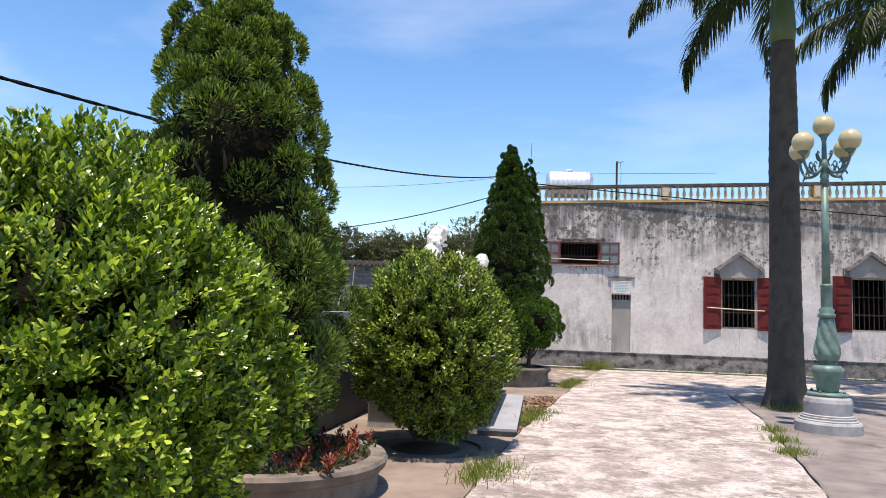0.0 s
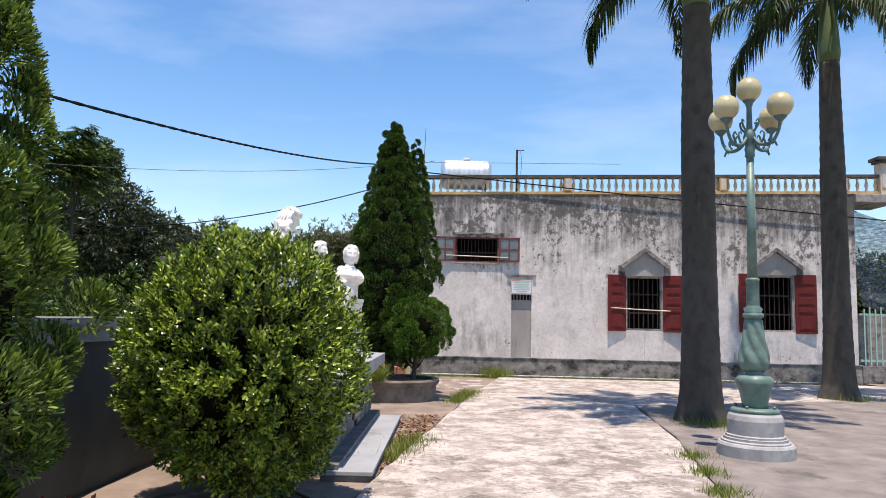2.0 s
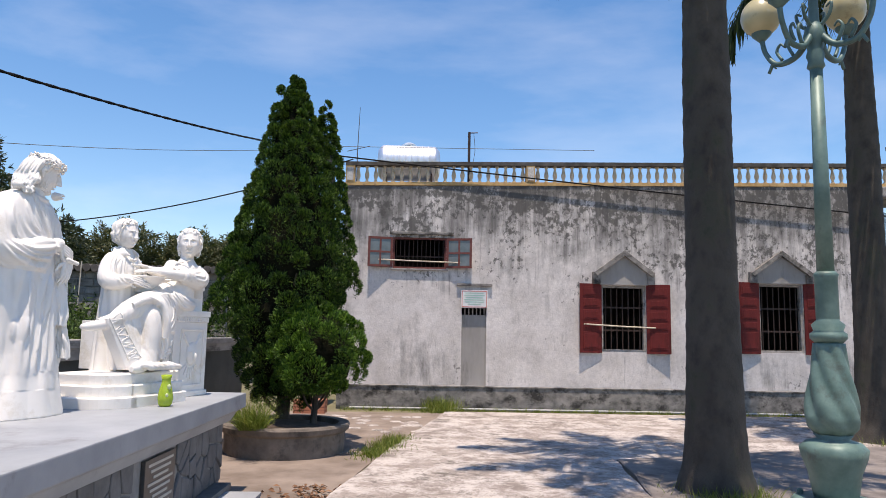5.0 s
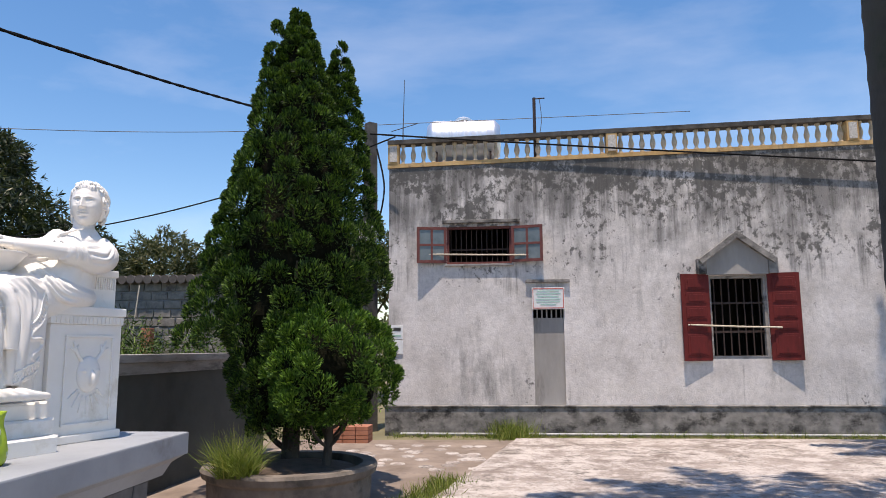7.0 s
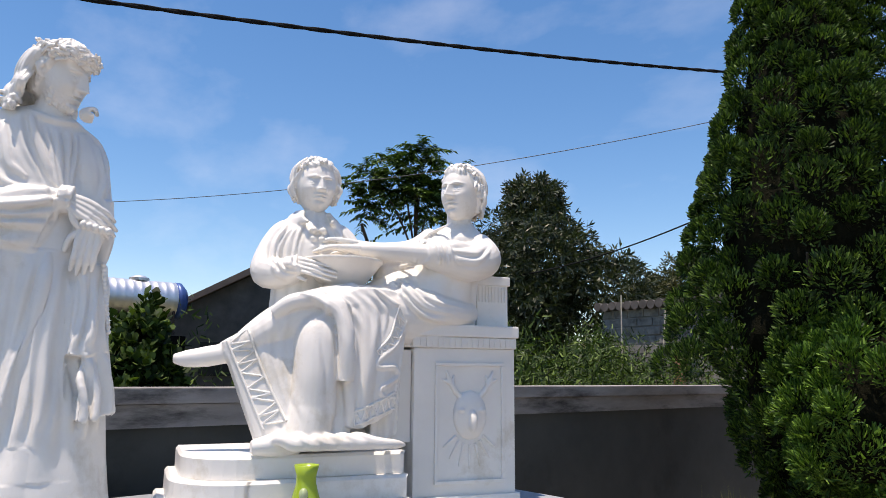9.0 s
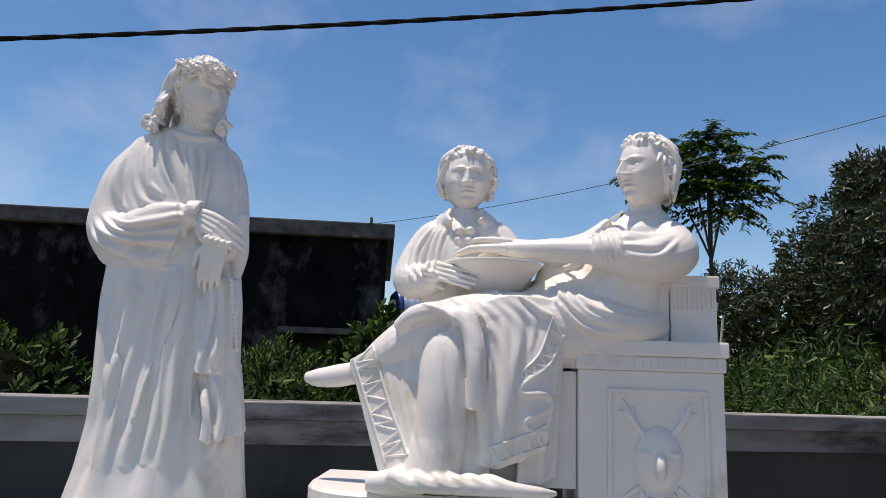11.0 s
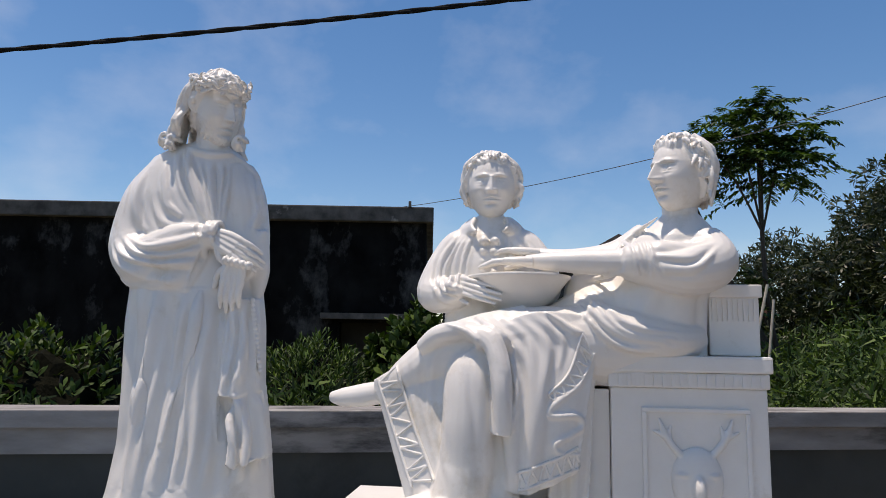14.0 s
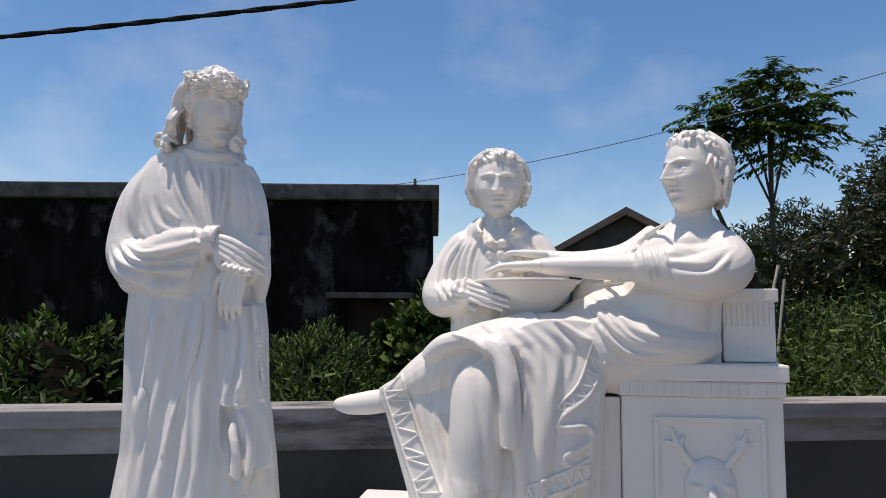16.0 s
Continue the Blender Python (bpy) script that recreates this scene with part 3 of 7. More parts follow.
def hooded_window(op, sl, sr, apex, hl, hr, swing):
    x0, x1, z0, z1 = op
    bm = walled(bmesh.new(), x0, x1, 0.04, 0.14, z0, z1, [(x0 + 0.05, x1 - 0.05, z0 + 0.05, z1 - 0.05)])
    win = hpart("window", bm, WALL_CAP, label="open window with pale frame and iron bars")
    for k in range(7):
        x = x0 + 0.05 + (x1 - x0 - 0.1) * (k + 0.5) / 7
        hpart("window_bar", tube(bmesh.new(), [(x, 0.1, z0 + 0.04), (x, 0.1, z1 - 0.04)], 0.013, 6), IRON, win)
    for z in (z0 + 0.45, z0 + 0.95):
        hpart("window_crossbar", boxes((x0 + 0.05, x1 - 0.05, 0.09, 0.11, z, z + 0.035)), IRON, win)
    shutter(sl, x0 - 0.004, z0 - 0.03, z1 + 0.03, False, swing[0])
    shutter(x1 + 0.004, sr, z0 - 0.03, z1 + 0.03, True, swing[1])
    # pediment hood: flat gable panel, raking mouldings, corbel ends
    bm = prism(bmesh.new(), [(hl + 0.14, z1 + 0.012), (hr - 0.14, z1 + 0.012), (hr - 0.14, hl and apex[2] + 0.1), (apex[0], apex[1] - 0.09), (hl + 0.14, apex[2] + 0.1)], -0.07, -0.002)
    hood = hpart("hood", bm, DOOR_GREY, label="grey pediment hood over the window")
    for a, b in (((hl, apex[2]), apex), ((hr, apex[2]), apex)):
        d = Vector((b[0] - a[0], b[1] - a[1])).normalized()
        nrm = Vector((-d.y, d.x)) * (1 if a[0] < b[0] else -1)
        q = [(a[0], a[1]), (b[0], b[1]), (b[0], b[1] - 0.12), (a[0] - nrm.x * 0.09, a[1] - nrm.y * 0.09)]
        hpart("rake_moulding", prism(bmesh.new(), q, -0.17, -0.072), LEDGE, hood)
    for x in (hl + 0.06, hr - 0.06):
        hpart("corbel", boxes((x - 0.08, x + 0.08, -0.12, -0.002, z1 + 0.02, apex[2] + 0.02), bevel=0.01), LEDGE, hood)
    return win


w1 = hooded_window(WIN1, 4.63, 6.64, (5.62, 3.43, 2.93), 4.95, 6.28, (7, 9))
w2 = hooded_window(WIN2, 8.12, 10.2, (9.13, 3.5, 3.0), 8.44, 9.82, (7, 5))
hpart("pole", tube(bmesh.new(), [(4.72, -0.09, 1.80), (5.6, -0.085, 1.76), (6.3, -0.09, 1.74)], 0.016, 8), BAMBOO, w1, "bleached bamboo pole across the window")

# high window with small glazed casements
x0, x1, z0, z1 = TOPW
bm = walled(bmesh.new(), x0, x1, 0.03, 0.12, z0, z1, [(x0 + 0.04, x1 - 0.04, z0 + 0.04, z1 - 0.04)])
tw = hpart("window", bm, FRAME_RED, label="wide high window, open and barred")
for k in range(12):
    x = x0 + 0.07 + (x1 - x0 - 0.14) * k / 11
    hpart("window_bar", tube(bmesh.new(), [(x, 0.09, z0 + 0.03), (x, 0.09, z1 - 0.03)], 0.009, 6), IRON, tw)
hpart("window_crossbar", boxes((x0 + 0.04, x1 - 0.04, 0.08, 0.1, 3.2, 3.225)), IRON, tw)
hpart("hood", boxes((0.44, 1.86, -0.06, -0.002, 3.69, 3.75), bevel=0.01), LEDGE, tw)
hpart("sill", boxes((0.48, 1.74, -0.05, -0.002, 2.9, 2.936), bevel=0.005), WALL_CAP, tw)
hpart("pole", tube(bmesh.new(), [(0.15, -0.085, 3.12), (1.1, -0.055, 3.1), (2.0, -0.085, 3.08)], 0.014, 8), BAMBOO, tw, "bleached bamboo pole")
GLASS = surface("dusty_pane", (0.1, 0.13, 0.14), (0.17, 0.2, 0.21), 4, 0.15, 0, 0)


def casement(x0, x1, hinge_x, swing):
    w, h = x1 - x0, 0.66
    cells = [(0.05 + i * (w / 2 - 0.03), w / 2 - 0.02 + i * (w / 2 - 0.03), 0.05 + j * (h / 2 - 0.03), h / 2 - 0.02 + j * (h / 2 - 0.03)) for i in (0, 1) for j in (0, 1)]
    fr = walled(bmesh.new(), 0, w, -0.03, 0, 0, h, cells)
    ob = part("casement", fr, FRAME_RED, tw, "faded red casement folded open")
    m = Matrix.Translation((hinge_x + HX, -0.012, 2.96 + HZ)) @ pose(0, 0, 0, 0, 0, swing)
    ob.matrix_basis = m if hinge_x < x0 + 0.01 else m @ Matrix.Translation((-w, 0, 0))
    for i in range(2):
        for j in range(2):
            bm = boxes((0.05 + i * (w / 2 - 0.03), w / 2 - 0.02 + i * (w / 2 - 0.03), -0.018, -0.012, 0.05 + j * (h / 2 - 0.03), h / 2 - 0.02 + j * (h / 2 - 0.03)))
            part("pane", bm, GLASS, ob)


casement(-0.03, 0.515, 0.515, 12)
casement(1.705, 2.27, 1.705, -12)

# walled-up doorway with a notice above it
x0, x1, z0, z1 = DOORWAY
blocked = hpart("blocked_door", boxes((x0, x1, 0.05, 0.2, z0, 1.95)), DOOR_GREY, label="narrow doorway filled with grey render")
hpart("lintel", boxes((1.94, 2.72, -0.06, -0.002, 2.58, 2.635), bevel=0.008), LEDGE, blocked)
for k in range(6):
    hpart("vent_bar", boxes((x0 + 0.06 + k * 0.085, x0 + 0.085 + k * 0.085, 0.06, 0.09, 1.952, 2.1)), WALL_CAP, blocked)
sign = tagged(new("notice_board"), "white notice board with red border and rows of print", "sign")
sign.matrix_basis = pose(2.33, HY - 0.03, 2.3)
part("board", boxes((-0.29, 0.29, -0.012, 0.02, -0.2, 0.19), bevel=0.004), WHITE_SIGN, sign)
for b in ((-0.27, 0.27, -0.0165, -0.0125, 0.16, 0.175), (-0.27, 0.27, -0.0165, -0.0125, -0.185, -0.17), (-0.275, -0.262, -0.0165, -0.0125, -0.169, 0.159), (0.262, 0.275, -0.0165, -0.0125, -0.169, 0.159)):
    part("border", boxes(b), SIGN_RED, sign)
for r in range(6):
    w = (0.2, 0.22, 0.19, 0.22, 0.21, 0.14)[r]
    part("print_line", boxes((-w, w, -0.0165, -0.0125, 0.115 - r * 0.048, 0.133 - r * 0.048)), SIGN_GREEN, sign)
for z, n, big in ((1.72, 0, 0), (1.45, 1, 1)):
    pl = tagged(new("wall_plate"), ("white enamel plate with dark figures on the wall corner", "white enamel plate with one dark figure")[n], "sign", group="plates on the house corner")
    pl.matrix_basis = pose(-0.4, HY - 0.012, z)
    part("plate", boxes((-0.11, 0.11, -0.008, 0.01, -0.125, 0.12), bevel=0.003), WHITE_SIGN, pl)
    for a, b in (((-0.06, 0.03), (0.02, 0.075)) if not n else ((-0.025, 0.03),)):
        part("bar", boxes((a, b, -0.0125, -0.0085, -0.06 + 0.08 * (1 - n), 0.02 + 0.06 * (1 - n))), INK, pl)
    if not n:
        part("bar", boxes((-0.08, 0.08, -0.0125, -0.0085, -0.08, -0.05)), SIGN_GREEN, pl)


# roof tank, masts, wall cables
def water_tank(at, length, r, rz, label, end_mat):
    t = thing("water_tank", at, label, "water tank", rz)
    prof = [(0.02, -length / 2), (r * 0.75, -length / 2 + 0.03), (r * 0.97, -length / 2 + 0.12), (r, -length / 2 + 0.16)]
    k = -length / 2 + 0.2
    while k < length / 2 - 0.2:
        prof += [(r, k), (r * 1.02, k + 0.02), (r, k + 0.04)]
        k += 0.14
    prof += [(r, length / 2 - 0.16), (r * 0.97, length / 2 - 0.12), (r * 0.75, length / 2 - 0.03), (0.02, length / 2)]
    bm = lathe(bmesh.new(), prof, 32)
    bmesh.ops.rotate(bm, verts=bm.verts, cent=(0, 0, 0), matrix=Matrix.Rotation(radians(90), 3, "Y"))
    bmesh.ops.translate(bm, verts=bm.verts, vec=(0, 0, r + 0.3))
    part("drum", bm, STEEL, t, smooth=True)
    if end_mat:
        for s in (-1, 1):
            bm = lathe(bmesh.new(), [(r * 1.01, 0), (r * 1.01, 0.1), (r * 0.7, 0.2), (r * 0.3, 0.21)], 32)
            bmesh.ops.rotate(bm, verts=bm.verts, cent=(0, 0, 0), matrix=Matrix.Rotation(radians(90 * s), 3, "Y"))
            bmesh.ops.translate(bm, verts=bm.verts, vec=(s * (length / 2 - 0.19), 0, r + 0.3))
            part("end_cap", bm, end_mat, t, "blue end cap", True)
    part("hatch", lathe(bmesh.new(), [(0.17, 2 * r + 0.28), (0.17, 2 * r + 0.33), (0.1, 2 * r + 0.37), (0.03, 2 * r + 0.38)], 20), STEEL, t)
    for s in (-0.35, 0.35):
        part("cradle", boxes((s * length - 0.03, s * length + 0.03, -r * 0.9, r * 0.9, 0, 0.06), (s * length - 0.02, s * length + 0.02, -r * 0.85, -r * 0.7, 0.06, 0.42), (s * length - 0.02, s * length + 0.02, r * 0.7, r * 0.85, 0.06, 0.42)), IRON, t)
    return t


water_tank((0.8, HY + 0.95, 4.8), 1.5, 0.42, 2, "ribbed stainless steel water tank lying on the flat roof", None)
mast = thing("antenna_mast", (-0.42, HY + 0.9, 4.7), "thin television aerial on the roof", "antenna")
part("rod", tube(bmesh.new(), [(0, 0, 0), (0, 0, 1.1), (0.03, 0, 2.15)], [0.014, 0.012, 0.006], 6), WIRE, mast)
part("aerial", tube(bmesh.new(), [(-0.25, 0.1, 1.1), (0.3, -0.05, 1.2)], 0.008, 6), WIRE, mast)
pole = thing("roof_pole", (2.18, HY + 0.2, 4.85), "short black steel pole with a bent arm", "pole")
part("rod", tube(bmesh.new(), [(0, 0, 0), (0, 0, 1.26)], 0.03, 8), IRON, pole)
part("arm", tube(bmesh.new(), [(0, 0, 1.24), (0.2, 0, 1.25)], 0.012, 6), IRON, pole)
part("lead", tube(bmesh.new(), curve([(0.1, 0, 1.24), (0.13, 0, 0.8), (0.04, 0, 0.3)]), 0.006, 5), WIRE, pole)
tpole = thing("utility_pole", (-1.02, HY + 0.6, GROUND), "square concrete utility pole with meter boxes", "utility pole")
part("shaft", lathe(bmesh.new(), [(0.17, 0), (0.13, 5.95)], 4), COPING, tpole)
for z in (3.5, 3.72):
    b = part("meter_box", boxes((-0.16, 0.16, -0.3, -0.13, z, z + 0.2), bevel=0.01), METER, tpole)
part("pipe", tube(bmesh.new(), curve([(0.14, -0.1, 5.4), (0.3, -0.15, 4.6), (0.16, -0.14, 3.8)]), 0.018, 6), CABLE, tpole)

terra = thing("brick_planter", (-1.0, 20.35, GROUND), "small planter box of orange bricks", "planter")
for r in range(4):
    for k in range(3):
        part("brick", boxes((-0.31 + k * 0.21, -0.11 + k * 0.21, -0.2, 0.2, r * 0.07, r * 0.07 + 0.062), bevel=0.004), TERRACOTTA, terra)


# ---- overhead lines ----
def line(name, fn, s0, s1, r, material, label, n=60, twist=0):
    bm = bmesh.new()
    pts = [Vector(fn(s0 + (s1 - s0) * i / n)) for i in range(n + 1)]
    if twist:
        m = n * 14
        for ph in (0, math.pi):
            ps = []
            for i in range(m + 1):
                s = s0 + (s1 - s0) * i / m
                a = ph + i * 0.55
                ps.append(Vector(fn(s)) + Vector((math.cos(a) * twist, 0, math.sin(a) * twist)))
            tube(bm, ps, r, 5)
    else:
        tube(bm, pts, r, 6)
    return lone(name, bm, material, label, "cable", True)


line("power_cable", lambda s: (-1.5431 - 0.1944 * s, 21 - s, 5.5162 - 0.2144 * s + 0.0046 * s * s), -1.0, 36, 0.0135, CABLE, "thick twisted black power cable overhead", 60, 0.006)
line("wire", lambda s: (-1.43 - 2.331 * s, 21 - 1.889 * s, 5.4882 - 0.6766 * s + 0.0869 * s * s), -0.2, 4.3, 0.0055, WIRE, "thin grey overhead wire crossing the sky")
line("wire", lambda s: (-0.3883 - 2.917 * s, 21 + 0.699 * s, 5.2855 - 0.8645 * s + 0.1379 * s * s), 0, 4.5, 0.014, CABLE, "thin black wire running behind the tall cypress")
line("facade_cable", lambda s: (-0.9 + s, HY - 0.09, 5.42 - 0.085 * s + 0.0008 * s * (s - 14)), 0, 14, 0.016, CABLE, "black cable slung along the house front")
line("wire", lambda s: (-0.9 + s, HY + 0.4, 5.75 + 0.01 * s), 0, 6, 0.006, WIRE, "thin grey wire strung above the roof edge")


# ---- lamp post ----
def lamp_post(at):
    lp = thing("street_lamp", at, "ornate green cast-iron lamp post with five yellowed globes", "street lamp")
    part("foot", lathe(bmesh.new(), [(0.42, -0.06), (0.42, 0.12), (0.4, 0.145), (0.375, 0.15), (0.375, 0.165), (0.345, 0.175), (0.345, 0.2), (0.325, 0.205), (0.325, 0.225), (0.3, 0.235), (0.305, 0.39), (0.29, 0.44), (0.26, 0.47)], 48), LAMP_BASE, lp, "round white-painted concrete foot")
    part("disc", lathe(bmesh.new(), [(0.26, 0.47), (0.27, 0.49), (0.25, 0.515), (0.16, 0.52)], 32), LAMP_GREEN, lp, smooth=True)
    for k in range(4):
        a = math.pi * (0.25 + k / 2)
        part("bolt", lathe(bmesh.new(), [(0.022, 0.515), (0.022, 0.54), (0.012, 0.55)], 8, (0.22 * math.cos(a), 0.22 * math.sin(a), 0)), LAMP_DARK, lp)
    part("urn", lathe(bmesh.new(), [(0.13, 0.52), (0.14, 0.56), (0.155, 0.68), (0.19, 0.78), (0.2, 0.83), (0.17, 0.87), (0.1, 0.89), (0.12, 0.92)], 32, wave=lambda a, z: 0.05 * abs(math.sin(4 * a)) if 0.6 < z < 0.86 else 0), LAMP_GREEN, lp, smooth=True)
    prof = [(0.1, 0.92), (0.135, 0.96), (0.15, 1.02), (0.145, 1.1), (0.12, 1.25), (0.095, 1.4), (0.085, 1.5)]
    rs = [(np.interp(z, [p[1] for p in prof], [p[0] for p in prof]), z) for z in np.linspace(0.92, 1.5, 30)]
    part("twisted_vase", lathe(bmesh.new(), rs, 48, wave=lambda a, z: 0.17 * abs(math.sin(3 * (a + z * 3.6)))), LAMP_GREEN, lp, smooth=True)
    part("collar", lathe(bmesh.new(), [(0.085, 1.5), (0.115, 1.53), (0.115, 1.56), (0.09, 1.58), (0.105, 1.62), (0.07, 1.65), (0.072, 1.66), (0.072, 1.93), (0.08, 1.95), (0.06, 1.97)], 24), LAMP_GREEN, lp, smooth=True)
    part("shaft", lathe(bmesh.new(), [(0.056, 1.97), (0.042, 3.36)], 16), LAMP_GREEN, lp, smooth=True)
    part("neck", lathe(bmesh.new(), [(0.042, 3.36), (0.06, 3.38), (0.05, 3.42), (0.062, 3.46), (0.05, 3.5), (0.06, 3.55), (0.075, 3.6), (0.06, 3.66), (0.035, 3.7), (0.03, 3.95), (0.05, 4.02), (0.07, 4.06)], 16), LAMP_DARK, lp, smooth=True)
    glb = [(0.05, -0.125)] + [(0.145 * math.cos(t), 0.145 * math.sin(t)) for t in np.linspace(-1.2, 1.5, 14)]
    cup = [(0.02, -0.19), (0.04, -0.17), (0.07, -0.14), (0.075, -0.11)]

    def globe(x, y, z):
        ob = part("globe", lathe(bmesh.new(), glb, 28, (x, y, z)), GLOBE, lp, "yellowed glass globe", True)
        part("cup", lathe(bmesh.new(), cup, 16, (x, y, z)), LAMP_DARK, ob, smooth=True)

    globe(0, 0, 4.17)
    for k in range(4):
        a = radians(30 + 90 * k)
        c, s = math.cos(a), math.sin(a)
        arm = limb(bmesh.new(), [(0.03 * c, 0.03 * s, 3.62), (0.14 * c, 0.14 * s, 3.5), (0.29 * c, 0.29 * s, 3.49), (0.38 * c, 0.38 * s, 3.6), (0.41 * c, 0.41 * s, 3.73)], [0.025, 0.022, 0.02, 0.018, 0.018], 8)
        for q, h in ((0.16, 3.62), (0.25, 3.6), (0.32, 3.46)):
            limb(arm, [(q * c, q * s, 3.51), ((q + 0.04) * c, (q + 0.04) * s, h - 0.02), ((q + 0.01) * c, (q + 0.01) * s, h + 0.03), ((q - 0.02) * c, (q - 0.02) * s, h)], [0.014, 0.012, 0.01, 0.006], 6, 4)
        limb(arm, [(0.04 * c, 0.04 * s, 3.66), (0.11 * c, 0.11 * s, 3.72), (0.13 * c, 0.13 * s, 3.8), (0.09 * c, 0.09 * s, 3.78)], [0.014, 0.014, 0.01, 0.007], 6, 4)
        part("arm", arm, LAMP_DARK, lp, "scrolled arm", True)
        globe(0.41 * c, 0.41 * s, 3.89)
    lp.scale = (1, 1, 1.03)
    return lp


lamp_post((3.95, 10.6, PATH_TOP + 0.012))


# ---- palms ----
def palm(at, height, seed, label):
    rng = random.Random(seed)
    nr = np.random.default_rng(seed)
    p = thing("palm_tree", at, label, "palm tree", group="palms beside the path")
    prof = [(0.46, -0.1), (0.4, 0.05), (0.33, 0.3), (0.3, 0.7), (0.275, 1.4), (0.26, 2.4), (0.255, 3.5), (0.25, 4.5), (0.225, 5.6), (0.2, height)]
    zs = np.linspace(-0.1, height, 90)
    rs = [(np.interp(z, [q[1] for q in prof], [q[0] for q in prof]) + (0.006 if i % 3 == 0 else 0), z) for i, z in enumerate(zs)]
    bm = lathe(bmesh.new(), rs, 28, wave=lambda a, z: 0.03 * noise.noise((math.cos(a) * 1.5, math.sin(a) * 1.5, z * 0.7 + seed)))
    part("trunk", bm, BARK_PALM, p, "grey-brown ringed trunk", True)
    part("crownshaft", lathe(bmesh.new(), [(0.205, height), (0.23, height + 0.2), (0.2, height + 0.7), (0.13, height + 1.3), (0.07, height + 1.7)], 24), CROWNSHAFT, p, "smooth green crownshaft", True)
    nf = 16
    for k in range(nf):
        a = 2 * math.pi * (k * 0.382) + rng.uniform(-0.15, 0.15)
        rise = (1.1 - 1.0 * (k / nf)) + rng.uniform(-0.1, 0.1)
        ln = rng.uniform(2.9, 3.4)
        c, s = math.cos(a), math.sin(a)
        pts, d, q = [], rise, Vector((0.1 * c, 0.1 * s, height + 1.65 - 0.25 * (k / nf)))
        for i in range(22):
            pts.append(q.copy())
            step = ln / 21
            q = q + Vector((c * math.cos(d), s * math.cos(d), math.sin(d))) * step
            d -= 0.07 + 0.05 * (i / 21)
        stem = tube(bmesh.new(), pts, list(np.linspace(0.035, 0.006, 22)), 6)
        fr = part("frond", stem, CROWNSHAFT, p, "drooping feathered frond")
        P = np.array(pts)
        n = 220
        t = nr.uniform(0.12, 1.0, n)
        at_ = np.column_stack([np.interp(t, np.linspace(0, 1, 22), P[:, i]) for i in range(3)])
        tang = np.gradient(P, axis=0)
        tg = np.column_stack([np.interp(t, np.linspace(0, 1, 22), tang[:, i]) for i in range(3)])
        tg /= np.linalg.norm(tg, axis=1, keepdims=True)
        side = np.array([-s, c, 0]) * np.where(np.arange(n) % 2, 1, -1)[:, None]
        ways = tg * 0.75 + side * nr.uniform(0.6, 1.0, n)[:, None] + np.array([0, 0, -0.35]) + nr.normal(0, 0.22, (n, 3))
        L = 0.62 * np.sin(np.pi * np.clip(t * 0.85 + 0.12, 0, 1)) + 0.12
        part("leaf_blade", leaves(at_, ways, np.tile([0, 0, 1.0], (n, 1)), L, 0.042, 0.5, ((0, 0.6), (0.4, 1.0), (1.0, 0.08)), 0.5), LEAF_PALM, fr)
    return p


palm((4.3, 13.35, PATH_TOP), 6.6, 3, "tall grey palm trunk with drooping fronds beside the lamp post")
palm((8.55, 17.25, PATH_TOP), 7.2, 8, "tall dark palm trunk with drooping fronds before the house corner")


# ---- boundary wall ----
def back_x(y):
    return -2.5 + 0.05 * (y - 10)


WALL_TURN = -math.degrees(math.atan(0.05))
bwall = thing("boundary_wall", (-2.5, 10, GROUND), "grey-painted boundary wall with a limewashed stained cap", "wall", WALL_TURN, kind="structure")
T = 1.385 - GROUND
part("wall_face", boxes((-0.22, -0.06, -9, 9.2, -0.1, T - 0.21)), WALL_GREY, bwall)
part("band", boxes((-0.25, -0.03, -9, 9.2, T - 0.208, T - 0.088)), WALL_CAP, bwall, "pale band under the cap")
part("cap", boxes((-0.28, 0.0, -9, 9.2, T - 0.085, T), bevel=0.006), WALL_CAP, bwall)

# ---- monument ----
plinth = thing("monument_plinth", (-1.4, 11.2, GROUND), "monument plinth clad in dark irregular stone with blue-grey slab top", "plinth")
PX, PY, PZ = 1.4, -11.2, -GROUND


def ppart(name, bm, material, parent=None, label="", smooth=False):
    bmesh.ops.translate(bm, verts=bm.verts, vec=(PX, PY, PZ))
    return part(name, bm, material, parent or plinth, label, smooth)


ppart("core", boxes((-2.2, -0.76, 9.15, 13.08, GROUND - 0.05, 0.62)), MORTAR)
bm = bmesh.new()
vs = []
for o, z in ((0.0, 0.60), (0.06, 0.62), (0.1, 0.7), (0.16, 0.74)):
    vs.append([bm.verts.new(p) for p in ((-2.2, 9.15 - o, z), (-0.75 + o, 9.15 - o, z), (-0.75 + o, 13.1 + o, z), (-2.2, 13.1 + o, z))])
for a, b in zip(vs, vs[1:]):
    for i in range(4):
        bm.faces.new((a[i], a[(i + 1) % 4], b[(i + 1) % 4], b[i]))
bm.faces.new(vs[0][::-1])
bm.faces.new(vs[-1])
ppart("moulding", bm, SLAB_BLUE)
ppart("slab_top", boxes((-2.2, -0.575, 8.98, 13.28, 0.742, 0.885), bevel=0.01), SLAB_BLUE)
bm = boxes((-0.76, -0.29, 9.0, 12.78, GROUND - 0.05, -0.03))
box(bm, -0.76, -0.6, 9.02, 12.95, -0.03, 0.06)
ppart("step_core", bm, STONE)
ppart("step_top", boxes((-0.755, -0.27, 8.98, 12.8, -0.027, 0.012), bevel=0.006), SLAB_BLUE)


